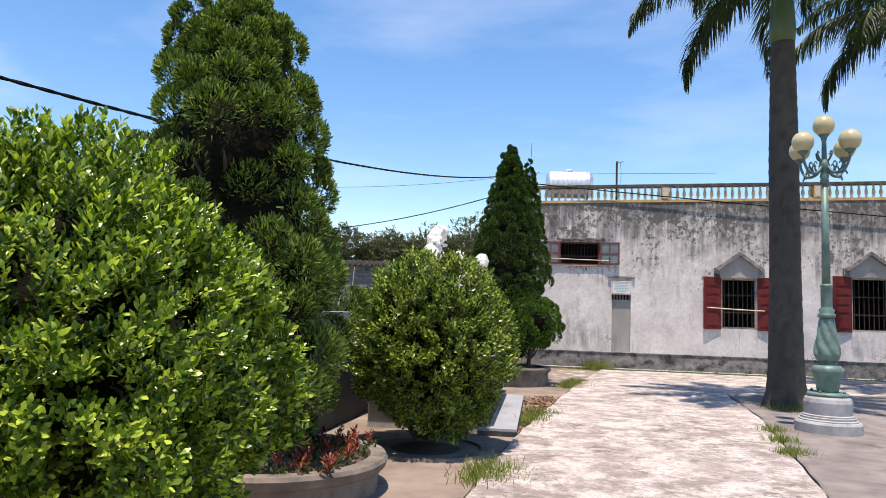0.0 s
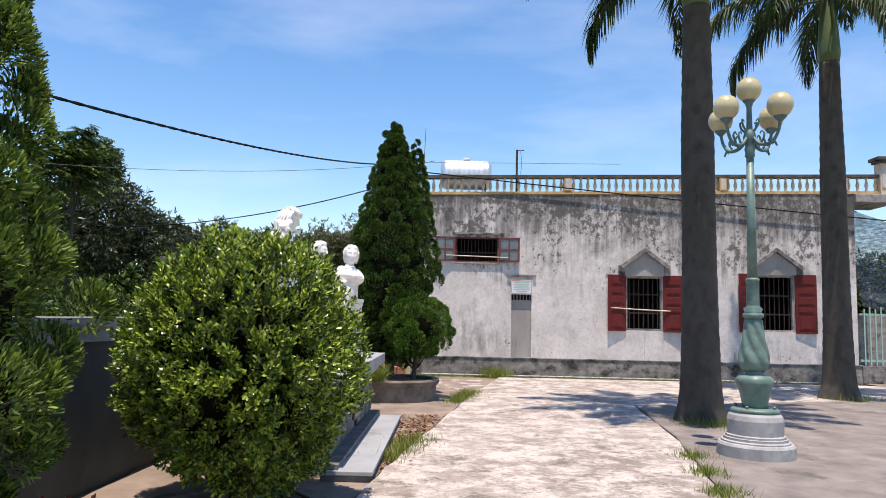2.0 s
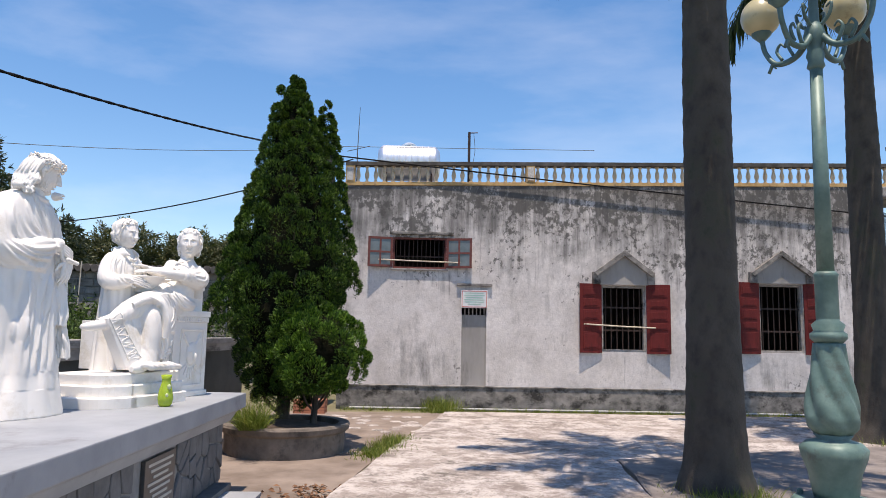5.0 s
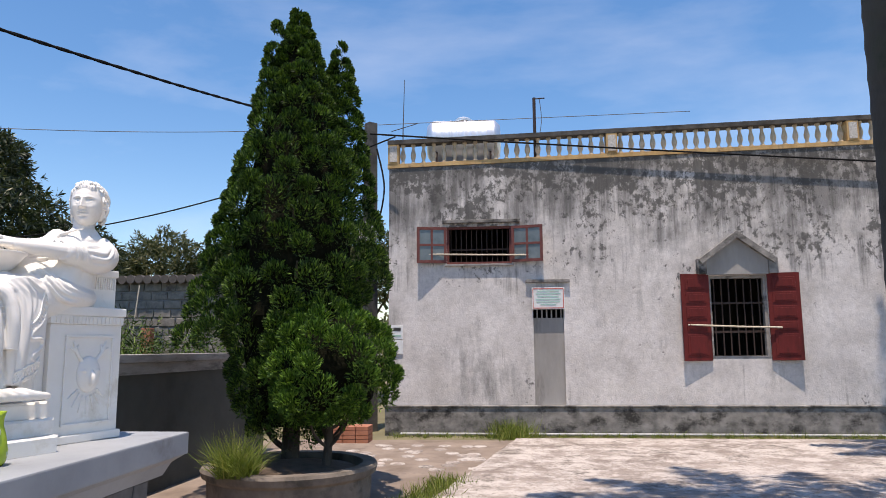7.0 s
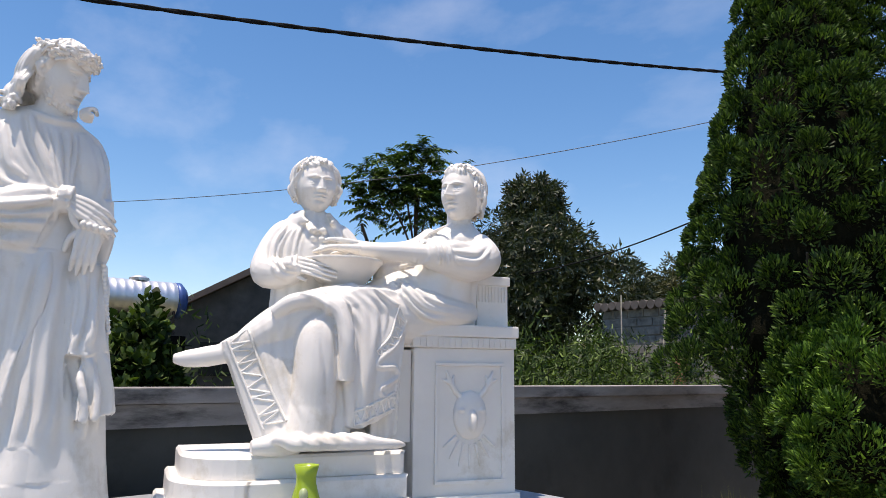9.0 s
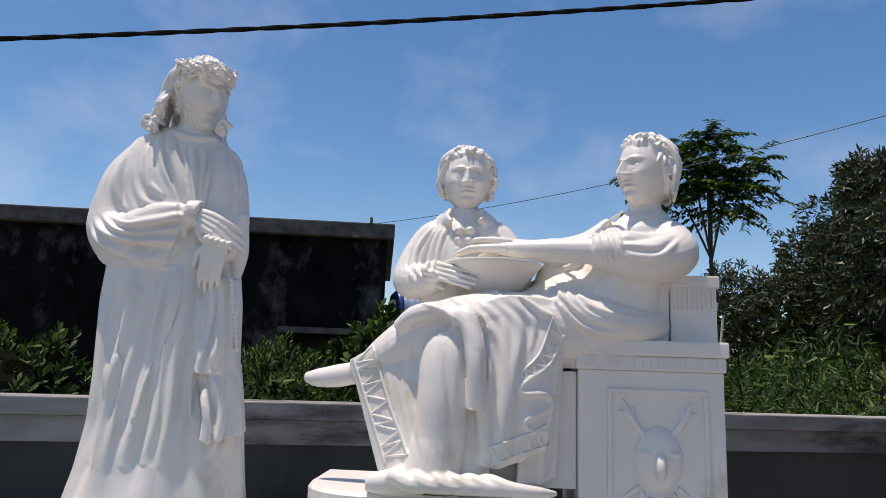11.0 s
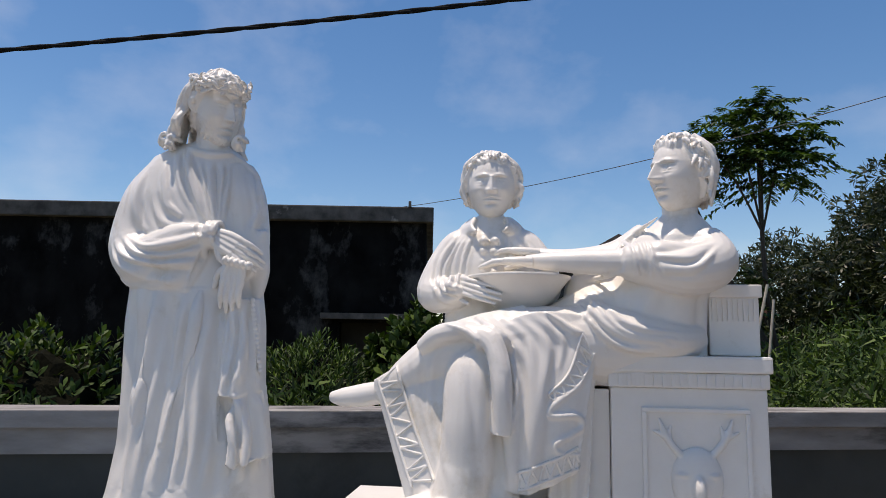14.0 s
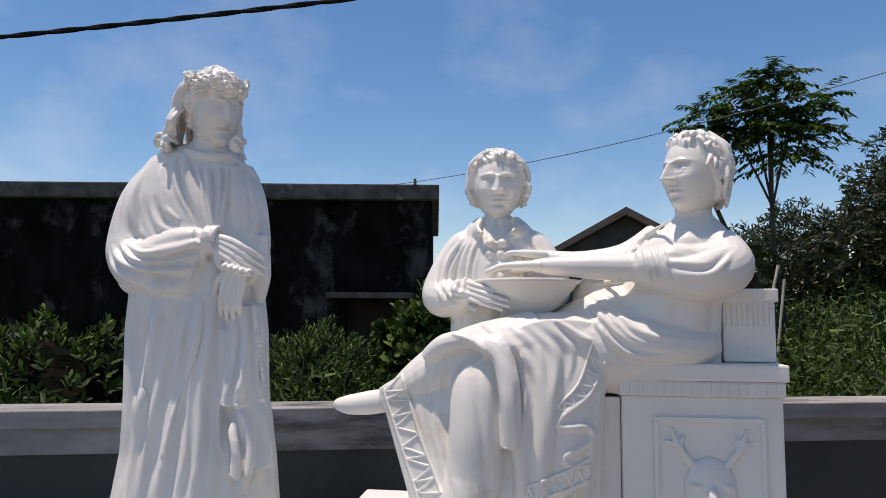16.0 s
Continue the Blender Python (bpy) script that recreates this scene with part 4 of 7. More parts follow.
def clip(poly, px, py, nx, ny):
    out = []
    for (ax, ay), (bx, by) in zip(poly, poly[1:] + poly[:1]):
        da, db = (ax - px) * nx + (ay - py) * ny, (bx - px) * nx + (by - py) * ny
        if da <= 0:
            out.append((ax, ay))
        if da * db < 0:
            k = da / (da - db)
            out.append((ax + (bx - ax) * k, ay + (by - ay) * k))
    return out


def crazy_paving(a0, a1, z0, z1, step, to_world, seed, holes=()):
    """Irregular flat stones: cells of a jittered grid, each set back from its neighbours by a mortar joint."""
    rng = random.Random(seed)
    na, nz = max(2, round((a1 - a0) / step)), max(2, round((z1 - z0) / step))
    seeds = [(a0 + (i + 0.5 + rng.uniform(-0.42, 0.42)) * (a1 - a0) / na, z0 + (j + 0.5 + rng.uniform(-0.42, 0.42)) * (z1 - z0) / nz) for i in range(na) for j in range(nz)]
    for s in seeds:
        poly = [(a0, z0), (a1, z0), (a1, z1), (a0, z1)]
        for o in seeds:
            if o is not s and abs(o[0] - s[0]) < 3 * step:
                dx, dz = o[0] - s[0], o[1] - s[1]
                d = math.hypot(dx, dz)
                poly = clip(poly, (s[0] + o[0]) / 2 - dx / d * 0.008, (s[1] + o[1]) / 2 - dz / d * 0.008, dx, dz)
        if len(poly) < 3 or any(h[0] < s[0] < h[1] and h[2] < s[1] < h[3] for h in holes):
            continue
        cx, cz = sum(p[0] for p in poly) / len(poly), sum(p[1] for p in poly) / len(poly)
        depth = rng.uniform(0.012, 0.026)
        bm = bmesh.new()
        lo = [bm.verts.new(to_world(a, z, 0.0)) for a, z in poly]
        mid = [bm.verts.new(to_world(a, z, depth * 0.7)) for a, z in poly]
        hi = [bm.verts.new(to_world(a + (cx - a) * 0.08, z + (cz - z) * 0.08, depth + rng.uniform(-0.003, 0.003))) for a, z in poly]
        n = len(poly)
        for p, q in ((lo, mid), (mid, hi)):
            for i in range(n):
                bm.faces.new((p[i], p[(i + 1) % n], q[(i + 1) % n], q[i]))
        bm.faces.new(hi)
        ppart("stone", bm, STONE)


PLQ = ((11.05, 11.72, 0.12, 0.6), (11.12, 11.45, -0.0, 0.1))
crazy_paving(9.15, 13.08, 0.065, 0.6, 0.2, lambda a, z, d: (-0.758 + d, a, z), 4, ((11.0, 11.78, 0.1, 0.62),))
crazy_paving(-2.1, -0.76, GROUND + 0.02, 0.6, 0.2, lambda a, z, d: (a, 13.082 + d, z), 7)
crazy_paving(9.0, 12.78, GROUND + 0.0, -0.03, 0.13, lambda a, z, d: (-0.289 + d * 0.5, a, z), 9)
for y0, y1, z0, z1, rows in ((11.08, 11.7, 0.17, 0.58, 8), (11.3, 11.62, 0.075, 0.16, 3)):
    pq = ppart("plaque", boxes((-0.757, -0.725, y0, y1, z0, z1), bevel=0.004), PLAQUE, label="dark granite plaque with pale lettering")
    for k in range(rows):
        m = (z1 - z0) / (rows + 1)
        e = 0.06 + 0.05 * ((k * 7) % 3)
        ppart("print_line", boxes((-0.7245, -0.7205, y0 + e, y1 - e, z1 - m * (k + 1) - m * 0.22, z1 - m * (k + 1) + m * 0.22)), LETTER, pq)

# ---- statue base and pedestal, turned towards the path ----
GROUP = pose(-1.05, 12.5, 0.886, 0, 0, -18)
S = 0.886
base = tagged(new("statue_base"), "three-tiered white plinth under the seated figure", "plinth")
base.matrix_basis = GROUP
for k, (e, za, zb) in enumerate(((0.08, 0.0, 0.09), (0.04, 0.091, 0.18), (0.0, 0.181, 0.268))):
    bm = bmesh.new()
    pts = [(0.14 + e, -0.12), (0.14 + e, -0.72 - e)]
    for i in range(9):
        a = radians(i * 90 / 8)
        pts.append((-0.1 + (0.24 + e) * math.cos(a), -0.74 - (0.24 + e) * math.sin(a)))
    pts += [(-0.4, -0.98 - e), (-0.4, -0.12)]
    lo = [bm.verts.new((x, y, za)) for x, y in pts]
    hi = [bm.verts.new((x, y, zb - 0.012)) for x, y in pts]
    tp = [bm.verts.new((x - (0.01 if x > 0 else 0), y + 0.01, zb)) for x, y in pts]
    for p, q in ((lo, hi), (hi, tp)):
        for i in range(len(pts)):
            bm.faces.new((p[i], p[(i + 1) % len(pts)], q[(i + 1) % len(pts)], q[i]))
    bm.faces.new(tp)
    bm.faces.new(lo[::-1])
    part("tier", bm, PLASTER, base)

ped = tagged(new("pedestal"), "white carved pedestal block with a fluted cornice and sunk panel", "pedestal")
ped.matrix_basis = GROUP
bm = boxes((-0.5, -0.02, -0.02, 0.49, 0.0, 0.7), bevel=0.006)
box(bm, -0.52, 0.0, -0.036, 0.506, 0.0, 0.05, 0.008)
part("body", bm, PLASTER, ped)
part("cornice", boxes((-0.52, 0.0, -0.04, 0.507, 0.752, 0.808), (-0.51, -0.01, -0.03, 0.498, 0.7, 0.752), bevel=0.008), PLASTER, ped)
for k in range(17):
    y = 0.005 + k * 0.0288
    part("flute", boxes((-0.0105, -0.004, y, y + 0.012, 0.705, 0.745)), PLASTER, ped)
for b in ((-0.021, -0.008, 0.08, 0.43, 0.62, 0.635), (-0.021, -0.008, 0.08, 0.43, 0.1, 0.115), (-0.021, -0.008, 0.08, 0.095, 0.115, 0.62), (-0.021, -0.008, 0.415, 0.43, 0.115, 0.62)):
    part("panel_border", boxes(b, bevel=0.003), PLASTER, ped)
bm = bmesh.new()
blob(bm, (-0.02, 0.255, 0.4), (0.035, 0.085, 0.11))
blob(bm, (0.005, 0.255, 0.375), (0.04, 0.022, 0.05))
for s in (-1, 1):
    blob(bm, (-0.01, 0.255 + s * 0.045, 0.42), (0.025, 0.03, 0.014))
    limb(bm, [(-0.018, 0.255 + s * 0.05, 0.48), (-0.015, 0.255 + s * 0.09, 0.53), (-0.018, 0.255 + s * 0.12, 0.6)], [0.014, 0.013, 0.006], 8)
    limb(bm, [(-0.016, 0.255 + s * 0.1, 0.54), (-0.018, 0.255 + s * 0.14, 0.56)], [0.011, 0.005], 8)
    limb(bm, [(-0.016, 0.255 + s * 0.09, 0.52), (-0.018, 0.255 + s * 0.08, 0.58)], [0.011, 0.005], 8)
for k in range(7):
    a = radians(200 + k * 23)
    limb(bm, [(-0.018, 0.255 + 0.07 * math.cos(a), 0.33 + 0.06 * math.sin(a)), (-0.018, 0.255 + 0.14 * math.cos(a), 0.31 + 0.15 * math.sin(a))], [0.01, 0.004], 6)
mask = part("carved_mask", bm, PLASTER, ped, "raised carved animal mask with antlers", True)
r = mask.modifiers.new("fuse", "REMESH")
r.mode, r.voxel_size, r.use_smooth_shade = "VOXEL", 0.005, True
bm = boxes((-0.42, -0.1, 0.33, 0.5, 0.81, 1.055), bevel=0.006)
part("headrest", bm, PLASTER, ped)
part("headrest_cap", boxes((-0.43, -0.09, 0.32, 0.51, 1.012, 1.058), bevel=0.006), PLASTER, ped)
for k in range(9):
    part("flute", boxes((-0.1, -0.094, 0.34 + k * 0.0175, 0.348 + k * 0.0175, 0.93, 1.005)), PLASTER, ped)
part("bench", boxes((-0.5, -0.05, -0.62, -0.022, 0.282, 0.69), bevel=0.004), PLASTER, ped)


# ---- statues: each one plain mesh, fused and smoothed ----
def loft(co, no, amp, count, one, two, seed):
    """Cloth folds running along a family of lines between two guide lines: round crests, sharp valleys."""
    p = np.array([(v.y, v.z) for v in curve([(0, *q) for q in one], 14)])
    q = np.array([(v.y, v.z) for v in curve([(0, *q) for q in two], 14)])
    ts = np.linspace(0, 1, 44)
    p = np.column_stack([np.interp(ts, np.linspace(0, 1, len(p)), p[:, i]) for i in (0, 1)])
    q = np.column_stack([np.interp(ts, np.linspace(0, 1, len(q)), q[:, i]) for i in (0, 1)])
    us = np.linspace(-0.08, 1.08, 56)
    grid = p[None] + us[:, None, None] * (q - p)[None]
    warp = np.array([[0.24 * noise.noise((u * 2.5 + seed, t * 1.7, seed)) for t in ts] for u in us])
    wave = np.abs(np.sin(np.pi * count * (us[:, None] + warp / 1.6))) ** 0.75 - 0.62
    ends = np.clip(5 * np.minimum(ts, 1 - ts) + 0.15, 0, 1)[None] * np.clip(9 * np.minimum(us + 0.08, 1.08 - us), 0, 1)[:, None]
    deep = np.array([[0.75 + 0.6 * noise.noise((u * 4 + seed, t * 1.2, 3.0)) for t in ts] for u in us])
    h = (2.3 * amp * wave * ends * deep).ravel()
    pts = grid.reshape(-1, 2)
    lo, hi = pts.min(0) - 0.01, pts.max(0) + 0.01
    gap = max(np.linalg.norm(np.diff(p, axis=0), axis=1).max(), np.linalg.norm(np.diff(q, axis=0), axis=1).max(), 0.006)
    near = np.nonzero((co[:, 1] > lo[0]) & (co[:, 1] < hi[0]) & (co[:, 2] > lo[1]) & (co[:, 2] < hi[1]) & (no[:, 0] > 0.05))[0]
    out = np.zeros(len(co))
    for k in range(0, len(near), 1500):
        w = near[k:k + 1500]
        d = ((co[w, None, 1] - pts[None, :, 0]) ** 2 + (co[w, None, 2] - pts[None, :, 1]) ** 2)
        k_ = np.exp(-(d - d.min(1, keepdims=True)) / (2 * (0.6 * gap) ** 2))
        reach = np.sqrt(d.min(1))
        out[w] = (k_ @ h) / k_.sum(1) * np.clip(2.4 - reach / (0.7 * gap), 0, 1)
    return out


def melt(bm, voxel, soft):
    """Fuses overlapping masses into one skin; gives its points, normals and faces."""
    rough = bpy.data.meshes.new("rough")
    bm.to_mesh(rough)
    bm.free()
    ob = bpy.data.objects.new("rough", rough)
    scene.collection.objects.link(ob)
    r = ob.modifiers.new("fuse", "REMESH")
    r.mode, r.voxel_size = "VOXEL", voxel
    f = ob.modifiers.new("soften", "SMOOTH")
    f.factor, f.iterations = (0.5, soft) if soft else (0.25, 1)
    bpy.context.view_layer.update()
    mesh = bpy.data.meshes.new_from_object(ob.evaluated_get(bpy.context.evaluated_depsgraph_get()))
    bpy.data.objects.remove(ob)
    n = len(mesh.vertices)
    co, no, f = np.empty(n * 3, np.float32), np.empty(n * 3, np.float32), np.empty(len(mesh.loops), np.int32)
    mesh.vertices.foreach_get("co", co)
    mesh.vertices.foreach_get("normal", no)
    mesh.loops.foreach_get("vertex_index", f)
    return co.reshape(n, 3), no.reshape(n, 3), f.reshape(-1, 4)


def front_of(bm):
    """A function that finds the front skin of the masses at a given width and height."""
    tree = BVHTree.FromBMesh(bm)

    def at(y, z, out=0.0):
        hit = tree.ray_cast(Vector((1.5, y, z)), Vector((-1, 0, 0)))[0]
        return Vector(((hit.x if hit else 0.0) + out, y, z))
    return at


def cloth_edge(bm, skin, r, points):
    """A turned cloth edge: a thin rib that follows the skin."""
    pts = [skin(p.y, p.z) for p in curve([(0, *q) for q in points], 8)]
    xs = np.convolve(np.pad([p.x for p in pts], 2, mode="edge"), np.ones(5) / 5, "valid")
    pts = [Vector((x, p.y, p.z)) for x, p in zip(xs, pts)]
    tube(bm, pts, spread([r * 0.5, r * 1.25, r * 1.3, r * 1.2, r * 0.6], len(pts)), 8)


def fused(name, bm, fine, label, at, voxel=0.0055, folds=()):
    """One plain carved mesh: body with lofted folds, finer head, hands and hems."""
    co, no, f = melt(bm, voxel, 1)
    push = np.zeros(len(co))
    for k, (amp, count, one, two) in enumerate(folds):
        push += loft(co, no, amp, count, one, two, k + 1.7)
    co = co + no * (push * np.clip(no[:, 0] * 2.5, 0, 1))[:, None]
    c2, n2, f2 = melt(fine, 0.0027, 0)
    mesh = bpy.data.meshes.new(name)
    mesh.from_pydata(np.vstack([co, c2]).tolist(), [], np.vstack([f, f2 + len(co)]).tolist())
    mesh.shade_smooth()
    mesh.materials.append(PLASTER)
    ob = tagged(new(name, mesh), label, "statue")
    ob.matrix_basis = at
    return ob


def robe(bm, rings, folds=0.02, count=11, seed=0, seg=96, steps=40):
    """A draped body: rings of (z, x, y, depth, width) with hanging folds that deepen towards the hem."""
    r = np.array(rings, float)
    zs = np.linspace(r[0, 0], r[-1, 0], steps)
    out = []
    for z in zs:
        x, y, rx, ry = (np.interp(z, r[:, 0], r[:, i]) for i in range(1, 5))
        k = (r[-1, 0] - z) / (r[-1, 0] - r[0, 0])
        ring = []
        for i in range(seg):
            a = 2 * math.pi * i / seg
            w = noise.noise((math.cos(a) * 1.3 + seed, math.sin(a) * 1.3, z * 0.6))
            f = folds * (0.35 + 0.9 * k) * (abs(math.sin(count * 0.5 * a + 2.4 * w + seed + 0.5 * z)) - 0.5 + 0.5 * w)
            ring.append(bm.verts.new((x + (rx + f) * math.cos(a), y + (ry + f) * math.sin(a), z)))
        out.append(ring)
    for p, q in zip(out, out[1:]):
        for i in range(seg):
            bm.faces.new((p[i], p[(i + 1) % seg], q[(i + 1) % seg], q[i]))
    bm.faces.new(out[0][::-1])
    bm.faces.new(out[-1])


def gauss(a, b, s):
    return math.exp(-((a - b) / s) ** 2)


def face(y, z, hook=1.0):
    """Forward relief of a face about 0.26 high: brow, lidded eyes, nose, lips, chin, cheeks."""
    a = abs(y)
    f = -0.017 * gauss(a, 0.031, 0.02) * gauss(z, 0.01, 0.0165)
    f += 0.018 * gauss(a, 0.033, 0.0135) * gauss(z, 0.006, 0.0085)
    f += 0.006 * gauss(a, 0.033, 0.017) * (gauss(z, 0.018, 0.0028) + 0.7 * gauss(z, -0.006, 0.0028))
    f -= 0.0075 * gauss(a, 0.032, 0.0045) * gauss(z, 0.006, 0.0045)
    f -= 0.008 * gauss(a, 0.033, 0.018) * gauss(z, 0.0235, 0.0028)
    f += 0.0085 * gauss(a, 0.032, 0.025) * gauss(z, 0.034 - 0.14 * abs(a - 0.028), 0.007)
    t = (0.03 - z) / 0.062
    if 0 < t < 1.12:
        cut = 1.0 if t < 1 else (1.12 - t) / 0.12
        f += hook * (0.01 + 0.029 * min(t, 1) ** 0.9) * gauss(a, 0, 0.0085 + 0.005 * min(t, 1)) * cut
    f += 0.012 * gauss(a, 0.0145, 0.0065) * gauss(z, -0.028, 0.0065)
    f -= 0.005 * gauss(a, 0.024, 0.005) * gauss(z, -0.035, 0.014)
    f += 0.012 * gauss(a, 0, 0.019) * gauss(z, -0.053, 0.0045) + 0.014 * gauss(a, 0, 0.0165) * gauss(z, -0.068, 0.0055)
    f -= 0.015 * gauss(a, 0, 0.022) * gauss(z, -0.0603, 0.0026) + 0.009 * gauss(a, 0, 0.02) * gauss(z, -0.081, 0.006)
    f += 0.014 * gauss(a, 0, 0.022) * gauss(z, -0.102, 0.015) + 0.009 * gauss(a, 0.05, 0.018) * gauss(z, -0.024, 0.02)
    return f


def locks(fine, m, size, a0, a1, low, n, seed, wide=1.0, r=0.0095):
    """Wavy locks falling from the crown over the sides and back of a head."""
    rng = random.Random(seed)
    for k in range(n):
        a = radians(rng.uniform(a0, a1)) * rng.choice((-1, 1))
        c, s = math.cos(a), math.sin(a)
        w = rng.uniform(-0.014, 0.014)
        z1 = low + rng.uniform(-0.015, 0.03)
        q = [(0.06 * c, 0.05 * s, 0.135), (0.108 * c + w, 0.096 * wide * s, 0.085), (0.12 * c, 0.106 * wide * s + w, 0.03), (0.115 * c - w, 0.104 * wide * s - w, (z1 + 0.03) / 2), (0.1 * c + w, 0.098 * wide * s + w, z1)]
        limb(fine, [m @ (Vector(v) * size) for v in q], [r * 0.7 * size, r * 1.1 * size, r * size, r * 1.2 * size, r * 0.5 * size], 8, 5)


def head(bm, c, size, yaw, pitch, roll, beard=0.0, seed=1, wide=1.0, hook=1.0):
    """A head looking along its own x, with a modelled face and carved locks."""
    m = Matrix.Translation(c) @ (Matrix.Rotation(radians(yaw), 4, "Z") @ Matrix.Rotation(radians(pitch), 4, "Y") @ Matrix.Rotation(radians(roll), 4, "X"))
    nu, nv = 190, 140
    rows = []
    for j in range(nv + 1):
        ph = math.pi * j / nv - math.pi / 2
        dz, cp = math.sin(ph), math.cos(ph)
        row = []
        for i in range(nu):
            a = 2 * math.pi * i / nu - math.pi
            ca, sa = math.cos(a), math.sin(a)
            front = max(ca, 0)
            x = (0.1 * cp ** (0.62 if dz < 0 else 0.9)) * ca if ca > 0 else 0.108 * cp * ca
            y = 0.084 * cp ** (0.8 if dz < 0 else 1.0) * sa * (1 - 0.16 * max(0, -dz) ** 1.4)
            z = 0.132 * dz
            f = face(y, z, hook) if ca > 0 else 0.0
            line = 0.66 + 0.05 * math.cos(5 * a) if abs(a) < 1.05 else 0.66 - 1.5 * (abs(a) - 1.05)
            h = min(max((dz - max(line, -0.62)) * 9 + 0.5, 0), 1)
            tuft = 0.5 + 0.5 * math.sin(26 * (a + 0.35 * noise.noise((a * 2, dz * 3, seed))) + 9 * dz + 3 * noise.noise((ca * 4, sa * 4, dz * 4 + seed)))
            o = h * (0.008 + 0.013 * tuft * (0.6 + 0.6 * noise.noise((ca * 5 + seed, sa * 5, dz * 5))))
            if beard and abs(a) < 1.5:
                g_ = gauss(dz, -0.8, 0.28) + 0.7 * gauss(abs(a), 1.15, 0.28) * gauss(dz, -0.45, 0.3)
                g_ *= 1 - gauss(a, 0, 0.33) * gauss(dz, -0.46, 0.12)
                o += beard * g_ * (0.7 + 0.7 * noise.noise((a * 11, dz * 14, seed)))
                o += beard * 0.35 * gauss(y, 0, 0.024) * gauss(z, -0.045, 0.006)
            p = Vector((x + f * front ** 0.5 + o * ca * cp, (y + o * sa * cp) * wide, z + o * dz))
            row.append(bm.verts.new(m @ (p * size)))
        rows.append(row)
    for p, q in zip(rows, rows[1:]):
        for i in range(nu):
            bm.faces.new((p[i], p[(i + 1) % nu], q[(i + 1) % nu], q[i]))
    rng = random.Random(seed)
    for s in (-1, 1):
        limb(bm, [m @ (Vector(v) * size) for v in ((-0.004, s * 0.083 * wide, -0.026), (-0.012, s * 0.092, -0.005), (-0.018, s * 0.094, 0.016), (-0.004, s * 0.09, 0.026))], [0.009 * size, 0.01 * size, 0.011 * size, 0.008 * size], 8, 3)
    for k in range(110):
        a, dz = rng.uniform(-math.pi, math.pi), rng.uniform(-0.35, 0.97)
        if dz < (0.78 if abs(a) < 1.05 else 0.75 - 1.1 * (abs(a) - 1.05)):
            continue
        cp = math.sqrt(1 - dz * dz)
        o = Vector((0.112 * cp * math.cos(a), 0.094 * wide * cp * math.sin(a), 0.14 * dz))
        d = Vector((-math.sin(a), math.cos(a), 0)) * rng.uniform(-0.8, 0.8) + Vector((math.cos(a) * dz, math.sin(a) * dz, -cp)) * rng.uniform(0.4, 1)
        q = [o, o * 1.03 + d * 0.022, o * 1.0 + d * 0.046]
        limb(bm, [m @ (v * size) for v in q], [0.006 * size, 0.0095 * size, 0.004 * size], 7, 3)
    return m


def hand(fine, wrist, way, palm_down, size=1.0, curl=0.2):
    w, p = Vector(way).normalized(), Vector(palm_down).normalized()
    s = w.cross(p).normalized()
    o = Vector(wrist)
    for k in range(4):
        q = k - 1.5
        b = o + w * 0.088 * size + s * q * 0.0205 * size
        limb(fine, [o + s * q * 0.012 * size, o + w * 0.045 * size + s * q * 0.019 * size, b], [0.017 * size, 0.0155 * size, 0.0125 * size], 9, 3)
        ln = (0.078, 0.09, 0.086, 0.066)[k] * size
        c = (w + s * q * 0.02)
        limb(fine, [b, b + (c + p * curl) * ln * 0.5, b + (c + p * curl * 2.6) * ln], [0.0108 * size, 0.0105 * size, 0.0065 * size], 9, 3)
    b = o + w * 0.025 * size - s * 0.024 * size
    limb(fine, [b, b + (w * 0.6 - s * 0.75 + p * 0.2) * 0.045 * size, b + (w - s * 0.55 + p * 0.3) * 0.08 * size], [0.015 * size, 0.0125 * size, 0.0085 * size], 8, 3)


def ridge(bm, pts, r, n=6):
    """A cloth fold: a soft rib lying half in the surface."""
    limb(bm, pts, [r * 0.35, r, r * 1.1, r * 0.8, r * 0.3], 8, n)


def sheet(bm, grid, thick):
    """Hanging cloth: a grid of points, given thickness towards the back."""
    front = [[bm.verts.new(p) for p in row] for row in grid]
    rear = [[bm.verts.new(Vector(p) - Vector((thick, 0, 0))) for p in row] for row in grid]
    m, n = len(grid), len(grid[0])
    for s in (front, rear):
        for i in range(m - 1):
            for j in range(n - 1):
                q = (s[i][j], s[i][j + 1], s[i + 1][j + 1], s[i + 1][j])
                bm.faces.new(q if s is front else q[::-1])
    rim = [(0, j) for j in range(n)] + [(i, n - 1) for i in range(1, m)] + [(m - 1, j) for j in range(n - 2, -1, -1)] + [(i, 0) for i in range(m - 2, 0, -1)]
    for (a, b), (c, d) in zip(rim, rim[1:] + rim[:1]):
        bm.faces.new((front[a][b], rear[a][b], rear[c][d], front[c][d]))


def cloth(top, foot, wave, count, phase=0.0, rows=16, cols=60, bulge=0.03):
    """Points of a cloth that hangs from one line to another, with folds that deepen towards the foot."""
    a, b = curve(top, 12), curve(foot, 12)
    out = []
    for i in range(rows):
        v = i / (rows - 1)
        row = []
        for j in range(cols):
            u = j / (cols - 1)
            p = a[round(u * (len(a) - 1))].lerp(b[round(u * (len(b) - 1))], v)
            f = wave * (0.25 + 0.75 * v) * (abs(math.sin(count * math.pi * u + phase + 0.8 * v)) * 2 - 1)
            row.append(p + Vector((f + bulge * math.sin(math.pi * v), 0.25 * wave * math.sin(2 * count * math.pi * u + v), 0)))
        out.append(row)
    return out


